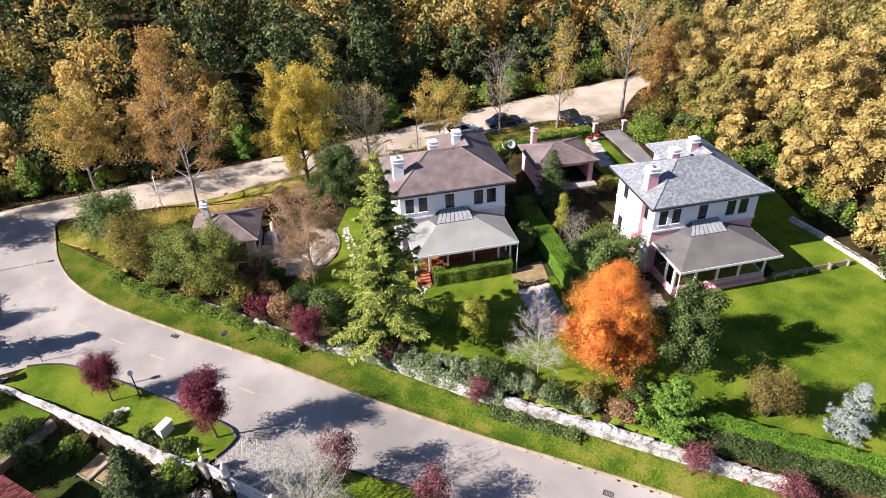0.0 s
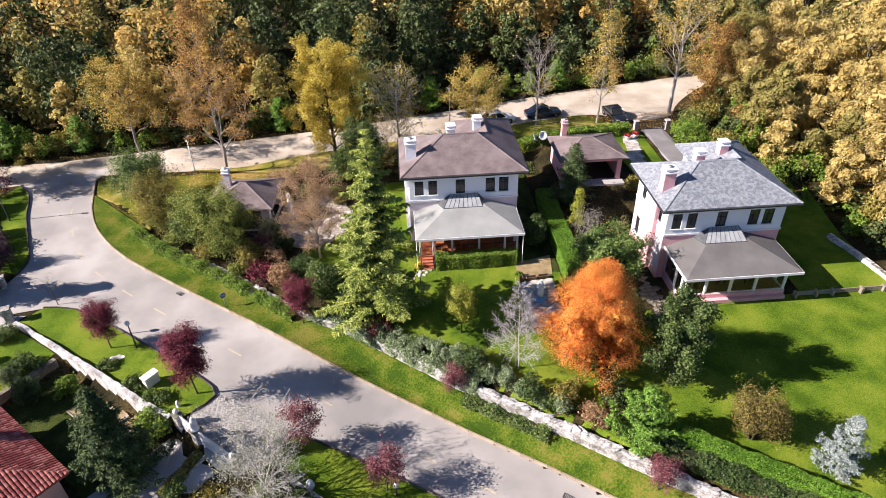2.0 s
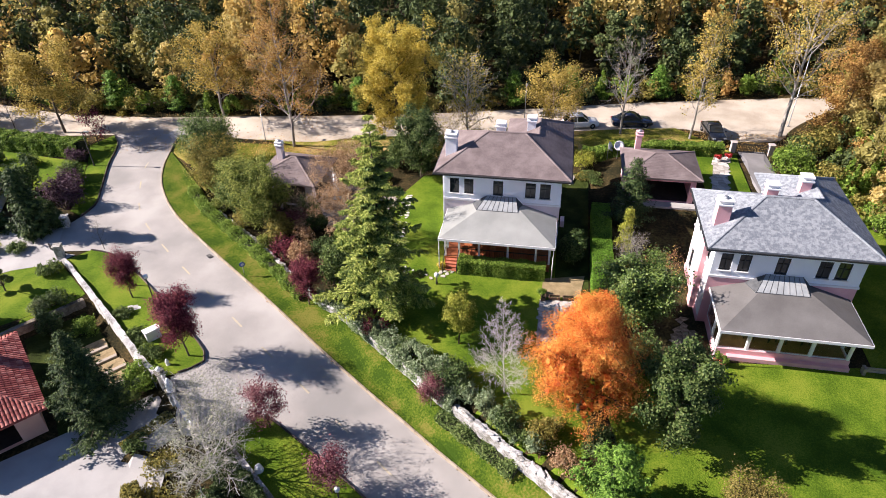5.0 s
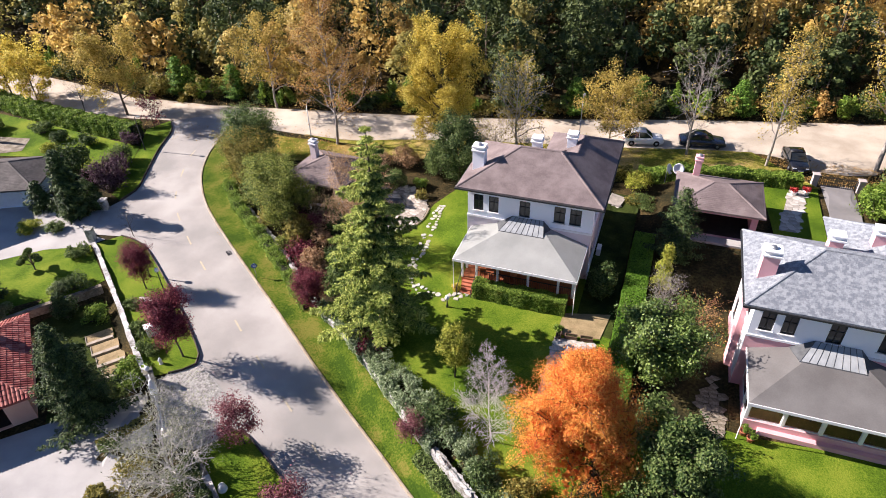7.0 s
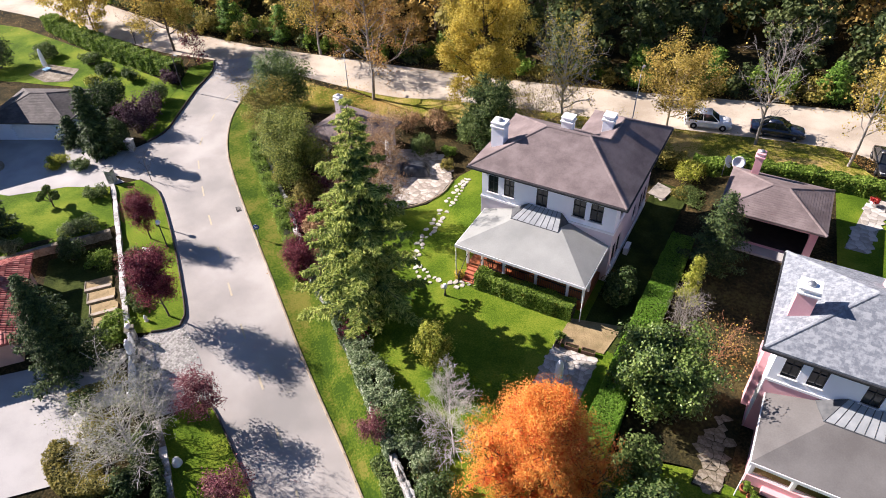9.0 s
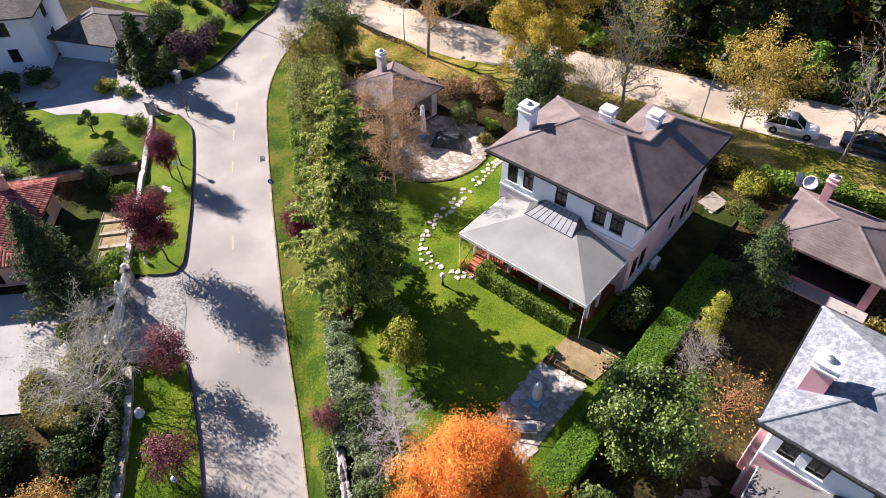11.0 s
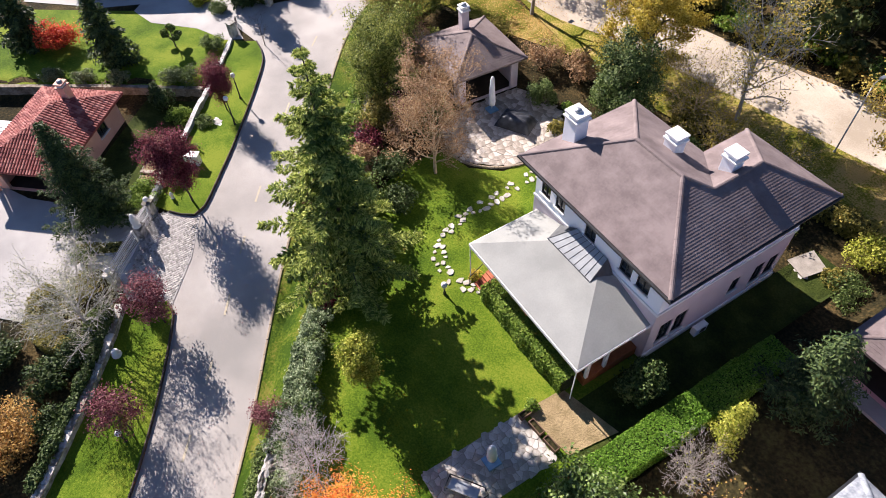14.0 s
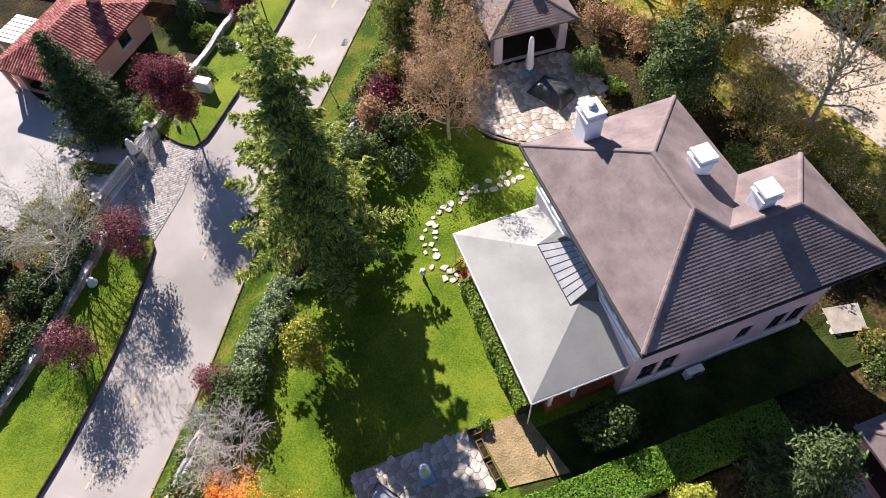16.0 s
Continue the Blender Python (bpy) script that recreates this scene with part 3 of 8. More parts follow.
drape("lawn_north", [(-33.2, -7.3), (-36.8, -8.9), (-40.6, -12.2), (-43.4, -12.9), (-45.4, -15.6), (-51, -23), (-44, -33.5), (-38.5, -25.6), (-32.5, -17.0), (-28.6, -11.6), (-28.2, -10.9)], 0.04, M_GRASS, "small bright lawn above a stone wall", "lawn")
M_ASPHALT = material("grey_asphalt", [(0.15, 0.145, 0.145), (0.22, 0.21, 0.21)], rough=0.9, scale=0.6, fine=0.4, fine_scale=20, bump=0.008, stain=0.4)
drape("lawn_gate", [(25.0, 8.5), (24.2, 18.2), (29.2, 19.8), (29.25, 4.4), (25.6, 4.4)], 0.12, M_GRASS, "shaded grass beside the gate drive", "lawn", 0.6)
drape("driveway_garage", [(29.3, 4.2), (29.6, 14.7), (29.5, 20.4), (32.3, 20.6), (32.2, 15.0), (31.8, 4.2)], 0.14, M_ASPHALT, "grey paved drive behind the gate", "driveway", 0.6)


def kerb(name, line, mat, label, length=1.0, width=0.16):
    """Kerb stones in a row along the road's edge, each a piece of its own."""
    e = thing(name, label, "kerb", kind="structure")
    bm = bmesh.new()
    bmesh.ops.create_cube(bm, size=1, matrix=Matrix.LocRotScale((0, 0, 0), None, (length * 0.985, width, 0.34)))
    bmesh.ops.bevel(bm, geom=[g for g in bm.edges if g.verts[0].co.z > 0 and g.verts[1].co.z > 0], offset=0.03, segments=1, affect="EDGES")
    me = bm_mesh("kerb_stone", bm, mat)
    p = polyline(line, length)
    for a, b in zip(p[:-1], p[1:]):
        m = (a + b) / 2
        ob = new("kerb_stone", me)
        ob.parent = e
        za, zb = street_z(*a), street_z(*b)
        ob.matrix_world = pose(m[0], m[1], (za + zb) / 2 + 0.09, 0, -math.degrees(math.atan2(zb - za, length)), math.degrees(math.atan2(b[1] - a[1], b[0] - a[0])))
    return e


kerb("kerb", KERB_R[:70], M_KERB, "row of pale worn kerb stones along the verge")
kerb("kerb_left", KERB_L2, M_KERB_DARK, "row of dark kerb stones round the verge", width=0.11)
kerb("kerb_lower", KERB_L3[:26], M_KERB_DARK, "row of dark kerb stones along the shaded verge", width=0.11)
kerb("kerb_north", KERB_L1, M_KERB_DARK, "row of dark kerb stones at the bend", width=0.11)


def stone_wall(name, label, line, z_low, z_high, thick, seed, mat=None, cap=True, rough_cap=False):
    """A rubble wall: uneven stones over a core, with coping pieces."""
    rng = np.random.default_rng(seed)
    e = thing(name, label, "garden wall", kind="structure")
    p = polyline(line, 0.5)
    d = np.gradient(p, axis=0)
    d /= np.linalg.norm(d, axis=1)[:, None]
    nrm = np.column_stack([-d[:, 1], d[:, 0]])
    n = len(p)
    zl = np.array([z_low(x, y) for x, y in p])
    zh = np.array([z_high(x, y) for x, y in p])
    hs = np.linspace(0, 1, 5)
    V, F = [], []
    for s in (-1, 1):
        base = len(V)
        for i in range(n):
            for h in hs:
                q = p[i] + nrm[i] * s * (thick / 2 + 0.05 * (1 - h) + rng.normal(0, 0.018))
                V.append((q[0] + rng.normal(0, 0.02), q[1], zl[i] + (zh[i] - zl[i]) * h + (rng.normal(0, 0.03) if 0 < h < 1 else 0)))
        for i in range(n - 1):
            for j in range(4):
                q = (base + i * 5 + j, base + (i + 1) * 5 + j, base + (i + 1) * 5 + j + 1, base + i * 5 + j + 1)
                F.append(q if s < 0 else q[::-1])
    for i in range(n - 1):
        F.append((i * 5 + 4, (i + 1) * 5 + 4, n * 5 + (i + 1) * 5 + 4, n * 5 + i * 5 + 4))
    part("wall_body", mesh_of("wall_body", V, np.array(F), mat or M_WALLSTONE), e)
    if rough_cap:
        stones = []
        for k in range(5):
            bm = bmesh.new()
            bmesh.ops.create_icosphere(bm, subdivisions=1, radius=0.5)
            for v in bm.verts:
                v.co = Vector([math.copysign(abs(c) ** 0.7, c) * rng.uniform(0.8, 1.15) for c in v.co])
            stones.append(bm_mesh("wall_stone", bm, mat))
        for i in range(n - 1):
            for side in (-0.28, 0.28):
                c = p[i] + (p[i + 1] - p[i]) * rng.random() + nrm[i] * thick * (side + rng.normal(0, 0.05))
                ob = new("wall_stone", stones[rng.integers(0, 5)])
                ob.parent = e
                ob.matrix_world = pose(c[0], c[1], zh[i] - 0.05 + rng.normal(0, 0.03), rng.normal(0, 8), rng.normal(0, 8), math.degrees(math.atan2(d[i][1], d[i][0])) + rng.normal(0, 12)) @ Matrix.Diagonal((rng.uniform(0.4, 0.7), thick * rng.uniform(0.55, 0.8), rng.uniform(0.22, 0.36), 1))
    elif cap:
        bm = bmesh.new()
        bmesh.ops.create_cube(bm, size=1, matrix=Matrix.LocRotScale((0, 0, 0), None, (0.98, thick + 0.12, 0.09)))
        bmesh.ops.bevel(bm, geom=bm.edges[:], offset=0.02, segments=1, affect="EDGES")
        me = bm_mesh("coping", bm, mat or M_WALLCAP)
        for i in range(0, n - 2, 2):
            a, b = p[i], p[i + 2]
            ob = new("coping", me)
            ob.parent = e
            ob.matrix_world = pose((a[0] + b[0]) / 2, (a[1] + b[1]) / 2, zh[i + 1] + 0.04 + rng.normal(0, 0.006), rng.normal(0, 1), -math.degrees(math.atan2(zh[i + 2] - zh[i], 1.0)), math.degrees(math.atan2(b[1] - a[1], b[0] - a[0])) + rng.normal(0, 1))
    return e


drape("side_yard", [(15.6, -12.6), (19.6, -11.5), (21.6, -11.3), (21.6, 1), (25.6, 4), (25.4, 7.2), (16.2, 7.2), (15.7, 6)], 0.03, M_GARDEN, "dark earth yard between hedge and pink villa", "yard")
# darker grass colour stands in for shade over the sunken garden
drape("lower_garden", [(-18.0, -19.6), (-21, -17.4), (-24, -14.8), (-27.6, -12.2), (-30.4, -16.0), (-26.0, -20.2), (-21.0, -24.4)], 0.03, M_SHADEGRASS, "grass coloured dark for shade in the sunken neighbour garden", "lawn")
stone_wall("wall_street", "low whitewashed stone wall along the verge", WALL_R[6:60], lambda x, y: street_z(x, y) - 0.3, lambda x, y: 0.12 + 0.06 * math.sin(x * 1.3) + 0.05 * math.sin(x * 3.7), 0.34, 1, M_WHITEWALL, rough_cap=True)
stone_wall("wall_left", "whitewashed rubble wall stepping down to the gate", WALL_L, lambda x, y: -2.4, lambda x, y: -0.25 + 0.05 * math.sin(x * 1.7), 0.36, 2, M_WHITEWALL, False)
stone_wall("wall_lower", "pale stone garden wall hung with ivy", WALL_L2, lambda x, y: street_z(x, y) - 1.5, lambda x, y: street_z(x, y) + 0.55, 0.42, 3)
stone_wall("wall_terrace", "dark rubble terrace wall below a lawn", WALL_D[1:], lambda x, y: -2.4, lambda x, y: -0.62, 0.4, 4, M_DARKSTONE, False)
stone_wall("wall_woods", "low pale concrete wall at the edge of the woods", [(41.8, -22), (41.6, -13.5), (40.9, -7.5), (39.9, -3)], lambda x, y: -0.4, lambda x, y: 0.42, 0.3, 5, M_WALLSTONE)

drape("lawn_far", [(-41.5, 9.2), (-39.6, 5.2), (-41.0, 3.0), (-52, 4.0), (-60, 2), (-72, -2), (-92, -4), (-92, 9.5), (-74, 12), (-60, 11), (-52, 10.2)], 0.04, M_GRASS, "green lawn of a neighbour garden behind the hedge", "lawn")
drape("pool_terrace", [(-54.5, 4.6), (-57, 3.2), (-60.6, 3.6), (-60.8, 6.4), (-56, 7.2)], 0.07, M_DARKSTONE, "grey stone terrace in a neighbour garden", "terrace")
drape("forecourt_far", [(-49.2, -5.0), (-53, -9.2), (-58, -17), (-52, -22), (-46, -15.5), (-44, -11.5)], 0.045, M_DRIVE, "grey forecourt of the white neighbour house", "driveway")

# ---- roofs ----
def roof_face(corners, mat, tile_w=0.3, course=0.34, thick=0.035, rng=None):
    """Tiles in courses over a sloping convex face; corners run counter-clockwise seen from outside, the first two being the eave."""
    p = np.asarray(corners, float)
    u = p[1] - p[0]
    u /= np.linalg.norm(u)
    n = np.cross(u, p[2] - p[0])
    n /= np.linalg.norm(n)
    w = np.cross(n, u)
    q = np.column_stack([(p - p[0]) @ u, (p - p[0]) @ w])
    top = q[:, 1].max()
    rows = int(math.ceil(top / course))
    V, F = [], []
    rng = rng or RNG

    def span(h):
        xs = []
        for (ax, ah), (bx, bh) in zip(q, np.roll(q, -1, axis=0)):
            if (ah - h) * (bh - h) < 0 or (ah == h) != (bh == h):
                xs.append(ax + (bx - ax) * (h - ah) / (bh - ah))
        return (min(xs), max(xs)) if len(xs) >= 2 else None
    for r in range(rows):
        h0, h1 = r * course, min((r + 1) * course, top)
        s0, s1 = span(h0 + 1e-4), span(h1 - 1e-4)
        if not s0 or not s1:
            continue
        a, b = min(s0[0], s1[0]), max(s0[1], s1[1])
        k0 = int(math.floor(a / tile_w)) - 1
        off = 0.5 * tile_w * (r % 2)
        for k in range(k0, int(b / tile_w) + 2):
            x0, x1 = k * tile_w + off + 0.003, (k + 1) * tile_w + off - 0.003
            c0, c1 = max(x0, s0[0]), min(x1, s0[1])
            d0, d1 = max(x0, s1[0]), min(x1, s1[1])
            if c1 - c0 < 0.02 and d1 - d0 < 0.02:
                continue
            if c1 < c0:
                c0 = c1 = (s0[0] if x0 < s0[0] else s0[1])
            if d1 < d0:
                d0 = d1 = (s1[0] if x0 < s1[0] else s1[1])
            t = thick * (0.92 + 0.16 * rng.random())
            base = len(V)
            for x, h, z in ((c0, h0, t), (c1, h0, t), (d1, h1 + 0.01, 0.006), (d0, h1 + 0.01, 0.006), (c0, h0, 0.0), (c1, h0, 0.0)):
                V.append(p[0] + u * x + w * h + n * z)
            F += [(base, base + 1, base + 2, base + 3), (base + 4, base + 5, base + 1, base)]
    return np.array(V), np.array(F)


def barrel_face(corners, width=0.24, course=0.38, rise=0.07):
    """Rows of half-round clay tiles running up a sloping convex face."""
    p = np.asarray(corners, float)
    u = p[1] - p[0]
    u /= np.linalg.norm(u)
    n = np.cross(u, p[2] - p[0])
    n /= np.linalg.norm(n)
    w = np.cross(n, u)
    q = np.column_stack([(p - p[0]) @ u, (p - p[0]) @ w])
    V, F = [], []
    arc = [(-0.5, 0.0), (-0.32, 0.75), (0.0, 1.0), (0.32, 0.75), (0.5, 0.0)]
    for k in range(int(q[:, 0].min() / width) - 1, int(q[:, 0].max() / width) + 1):
        x = (k + 0.5) * width
        hs = []
        for (ax, ah), (bx, bh) in zip(q, np.roll(q, -1, axis=0)):
            if (ax - x) * (bx - x) < 0:
                hs.append(ah + (bh - ah) * (x - ax) / (bx - ax))
        if len(hs) < 2 or max(hs) - min(hs) < 0.1:
            continue
        h, top = min(hs), max(hs)
        while h < top - 0.05:
            e = min(h + course, top)
            base = len(V)
            for hh, lift, sc in ((h, 0.03, 1.0), (e + 0.02, 0.005, 0.88)):
                for c, r in arc:
                    V.append(p[0] + u * (x + c * width * 0.95 * sc) + w * hh + n * (r * rise * sc + lift))
            for j in range(4):
                F.append((base + j, base + j + 1, base + 6 + j, base + 5 + j))
            h = e
    return np.array(V), np.array(F)


def ridge_caps(name, a, b, mat, parent, width=0.24, step=0.36):
    """A row of rounded cap tiles along a ridge or hip."""
    a, b = Vector(a), Vector(b)
    d = b - a
    n = max(1, int(d.length / step))
    side = d.cross(Vector((0, 0, 1))).normalized()
    up = side.cross(d).normalized()
    up = up if up.z > 0 else -up
    vs, fs = [], []
    for i in range(n):
        p0, p1 = a + d * (i / n), a + d * ((i + 1.06) / n)
        base = len(vs)
        for p, s in ((p0, 1.12), (p1, 0.94)):
            for c, h in ((-1, -0.35), (-0.6, 0.3), (0, 0.55), (0.6, 0.3), (1, -0.35)):
                vs.append(p + side * (c * width * 0.5 * s) + up * (h * width * 0.35 * s + 0.02))
        for k in range(4):
            fs.append((base + k, base + k + 1, base + 6 + k, base + 5 + k))
    return part(name, mesh_of(name, [tuple(v) for v in vs], np.array(fs), mat), parent)


def slab_roof(name, faces, mat, parent, thick=0.16, edge_mat=None):
    """The roof deck below the tiles: upper faces, a fascia and a soffit."""
    bm = bmesh.new()
    for f in faces:
        bm.faces.new([bm.verts.new(c) for c in f])
    bmesh.ops.remove_doubles(bm, verts=bm.verts, dist=0.001)
    ext = bmesh.ops.extrude_face_region(bm, geom=bm.faces[:])
    for v in ext["geom"]:
        if isinstance(v, bmesh.types.BMVert):
            v.co.z -= 0.012
    low = [v for v in ext["geom"] if isinstance(v, bmesh.types.BMVert)]
    for v in low:
        v.co.z -= thick
    bmesh.ops.recalc_face_normals(bm, faces=bm.faces)
    return part(name, bm_mesh(name, bm, mat), parent)


def wall_with_openings(name, x0, x1, z0, z1, holes, thick, mat, parent, place):
    return part(name, panel_mesh(name, x0, x1, z0, z1, holes, thick, mat, place), parent)


def panel_mesh(name, x0, x1, z0, z1, holes, thick, mat, place):
    """An upright slab along local x with openings (x0, z0, x1, z1) right through it."""
    xs = sorted({x0, x1, *[h[0] for h in holes], *[h[2] for h in holes]})
    zs = sorted({z0, z1, *[h[1] for h in holes], *[h[3] for h in holes]})
    solid = {}
    for i in range(len(xs) - 1):
        for j in range(len(zs) - 1):
            cx, cz = (xs[i] + xs[i + 1]) / 2, (zs[j] + zs[j + 1]) / 2
            solid[i, j] = not any(h[0] < cx < h[2] and h[1] < cz < h[3] for h in holes)
    bm = bmesh.new()
    for (i, j), s in solid.items():
        if not s:
            continue
        a, b, c, d = xs[i], xs[i + 1], zs[j], zs[j + 1]
        for y, flip in ((0, False), (thick, True)):
            vs = [bm.verts.new(Vector(p)) for p in ((a, y, c), (b, y, c), (b, y, d), (a, y, d))]
            bm.faces.new(vs[::-1] if flip else vs)
        for di, dj, e in ((-1, 0, ((a, 0, c), (a, 0, d), (a, thick, d), (a, thick, c))), (1, 0, ((b, 0, c), (b, thick, c), (b, thick, d), (b, 0, d))),
                          (0, -1, ((a, 0, c), (a, thick, c), (b, thick, c), (b, 0, c))), (0, 1, ((a, 0, d), (b, 0, d), (b, thick, d), (a, thick, d)))):
            if not solid.get((i + di, j + dj), False):
                bm.faces.new([bm.verts.new(Vector(p)) for p in e])
    bmesh.ops.remove_doubles(bm, verts=bm.verts, dist=0.0005)
    bmesh.ops.transform(bm, matrix=place, verts=bm.verts)
    bmesh.ops.recalc_face_normals(bm, faces=bm.faces)
    return bm_mesh(name, bm, mat)


def window(parent, place, x0, z0, x1, z1, shutters=True, sill=M_TRIM):
    """A two-light casement with frame, panes, sill and dark shutters, set in an opening along local x."""
    e = part("window", window_frame_mesh(x0, z0, x1, z1, place), parent, "dark framed two-light window")
    mid = (x0 + x1) / 2
    for a, b in ((x0 + 0.05, mid - 0.03), (mid + 0.03, x1 - 0.05)):
        g = box("pane", a, 0.10, z0 + 0.05, b, 0.115, z1 - 0.05, M_GLASS)
        g.transform(place)
        part("pane", g, e)
    s = box("window_sill", x0 - 0.08, -0.09, z0 - 0.07, x1 + 0.08, 0.12, z0, sill, 0.012)
    s.transform(place)
    part("window_sill", s, e)
    return e


def window_frame_mesh(x0, z0, x1, z1, place):
    """One welded frame with a mullion and a transom."""
    mid, zm, f = (x0 + x1) / 2, z0 + 0.62 * (z1 - z0), 0.06
    holes = [(a, c, b, d) for a, b in ((x0 + f, mid - 0.03), (mid + 0.03, x1 - f)) for c, d in ((z0 + f, zm - 0.02), (zm + 0.02, z1 - f))]
    return panel_mesh("window", x0, x1, z0, z1, holes, 0.11, M_FRAME, place @ Matrix.Translation((0, 0.05, 0)))


def chimney(parent, x, y, z0, z1, wall_mat, cap_mat, sx=0.95, sy=0.8, pots=True):
    c = part("chimney", box("chimney", x - sx / 2, y - sy / 2, z0, x + sx / 2, y + sy / 2, z1 - 0.42, wall_mat, 0.015), parent)
    part("chimney_collar", box("chimney_collar", x - sx / 2 - 0.09, y - sy / 2 - 0.09, z1 - 0.42, x + sx / 2 + 0.09, y + sy / 2 + 0.09, z1 - 0.30, cap_mat, 0.02), c)
    part("chimney_vent", box("chimney_vent", x - sx / 2 + 0.05, y - sy / 2 + 0.05, z1 - 0.30, x + sx / 2 - 0.05, y + sy / 2 - 0.05, z1 - 0.13, M_TRIM), c)
    part("chimney_cap", box("chimney_cap", x - sx / 2 - 0.06, y - sy / 2 - 0.06, z1 - 0.13, x + sx / 2 + 0.06, y + sy / 2 + 0.06, z1, cap_mat, 0.03), c)
    if pots:
        part("chimney_cowl", lathe("chimney_cowl", [(0.2, z1), (0.22, z1 + 0.06), (0.16, z1 + 0.14), (0.05, z1 + 0.17)], M_STEEL, 12, x, y), c)
    return c


def tiled(parent, faces, mat, seed, tile_w=0.3, course=0.24, thick=0.03):
    for i, f in enumerate(faces):
        v, q = barrel_face(f) if mat is M_TILE_C else roof_face(f, mat, tile_w, course, thick, np.random.default_rng(seed + i))
        ob = part("roof_tiles", mesh_of("roof_tiles", v, q, mat), parent)
        tagged(ob, kind="stuff")


# ---- the two villas ----
def villa(name, label, ox, oy, low_mat, high_mat, tile_mat, felt_mat, step_mat, seed, open_porch):
    e = thing(name, label, "house", ox, oy, 0)
    ZE, S = 7.3, 2.1 / 4.15
    W, D, WX, WY = 11.5, 8.3, 5.4, 11.65
    zr, zw = ZE + 2.1, ZE + S * (W - WX) / 2
    xm, rx = (WX + W) / 2, 4.15
    A, B, C, Dn, Wb, Wc = (0, 0, ZE), (W, 0, ZE), (W, WY, ZE), (WX, WY, ZE), (WX, D, ZE), (0, D, ZE)
    R1, R2, Vv, Wp = (rx, rx, zr), (W - rx, rx, zr), (xm, D - (W - xm), zw), (xm, WY - (W - xm), zw)
    vn = (WX, D, ZE)
    front, left, back_w = [A, B, R2, R1], [Wc, A, R1], [C, Dn, Wp]
    right1, right2 = [B, (W, Vv[1], ZE), Vv, R2], [(W, Vv[1], ZE), C, Wp, Vv]
    back, wing_l = [vn, Wc, R1, R2, Vv], [Dn, vn, Vv, Wp]
    roof = slab_roof("roof", [front, left, back_w, right1, right2, back, wing_l], tile_mat, e, 0.12)
    lift = lambda f: [(p[0], p[1], p[2] + 0.012) for p in f]
    tiled(roof, [lift(f) for f in (front, left, back_w, back, wing_l)], tile_mat, seed, 0.42 if low_mat is M_LILAC else 0.24, 0.2 if low_mat is M_LILAC else 0.18, 0.008)
    tiled(roof, [lift(f) for f in (right1, right2)], tile_mat, seed + 20, 0.42 if low_mat is M_LILAC else 0.24, 0.15 if low_mat is M_LILAC else 0.18, 0.02 if low_mat is M_LILAC else 0.014)
    for a, b in ((A, R1), (B, R2), (Wc, R1), (R1, R2), (R2, Vv), (Vv, Wp), (C, Wp), (Dn, Wp)):
        ridge_caps("ridge_tiles", a, b, tile_mat, roof)
    gut = boxes("gutter", [(-0.1, -0.1, ZE - 0.2, W + 0.1, 0.0, ZE - 0.08), (-0.1, 0.0, ZE - 0.2, 0.0, D + 0.1, ZE - 0.08), (W, 0.0, ZE - 0.2, W + 0.1, WY + 0.1, ZE - 0.08)], M_FRAME)
    part("gutter", gut, roof)
    # walls
    x0, x1, y0, y1, wy, th, zb, zt = 0.75, 10.75, 0.75, 7.6, 10.95, 0.3, 4.45, ZE - 0.18
    T = Matrix.Translation
    front_m = T((0, y0, 0))
    left_m = T((x0, 0, 0)) @ Matrix.Rotation(-math.pi / 2, 4, "Z")
    right_m = T((x1, 0, 0)) @ Matrix.Rotation(math.pi / 2, 4, "Z")
    back_m = T((0, wy, 0)) @ Matrix.Rotation(math.pi, 4, "Z")
    up = [(1.25, 5.0, 2.05, 6.45), (2.5, 5.0, 3.3, 6.45), (5.0, 5.0, 5.85, 6.45), (7.75, 5.0, 8.62, 6.45), (8.98, 5.0, 9.86, 6.45)]
    wall_with_openings("wall_upper", x0, x1, zb, zt, up, th, high_mat, e, front_m)
    for h in up:
        window(e, front_m, *h)
    lowf = [(2.2, 0.9, 3.4, 2.95), (4.4, 0.9, 7.0, 2.95), (7.6, 0.9, 9.8, 2.95)]
    wall_with_openings("wall_lower", x0, x1, -0.1, zb, lowf, th, low_mat, e, front_m)
    for h in lowf:
        window(e, front_m, *h)
    rw_low = [(1.5, 1.1, 2.35, 2.8), (2.6, 1.1, 3.45, 2.8), (6.7, 1.6, 7.4, 2.8), (8.6, 1.1, 9.4, 2.7), (9.7, 1.1, 10.5, 2.7)]
    rw_up = [(2.0, 5.0, 2.9, 6.45), (6.6, 5.2, 7.3, 6.3), (9.0, 5.0, 9.9, 6.45)]
    for nm, a, b, hs, mt in (("wall_lower", -0.1, zb, rw_low, low_mat), ("wall_upper", zb, zt, rw_up, high_mat)):
        wall_with_openings(nm, y0 + th, wy, a, b, hs, th, mt, e, right_m)
        for h in hs:
            window(e, right_m, *h)
    lw_low = [(-6.8, 1.1, -6.0, 2.8), (-3.2, 1.1, -2.4, 2.8)]
    lw_up = [(-6.4, 5.0, -5.6, 6.4), (-2.6, 5.0, -1.8, 6.4)]
    # the pink villa's sunward wall takes the paler, sun-bleached copy of its pink
    for nm, a, b, hs, mt in (("wall_lower", -0.1, zb, lw_low, low_mat if low_mat is M_LILAC else M_SUNPINK), ("wall_upper", zb, zt, lw_up, high_mat)):
        wall_with_openings(nm, -y1, -y0 - th, a, b, hs, th, mt, e, left_m)
        for h in hs:
            window(e, left_m, *h)
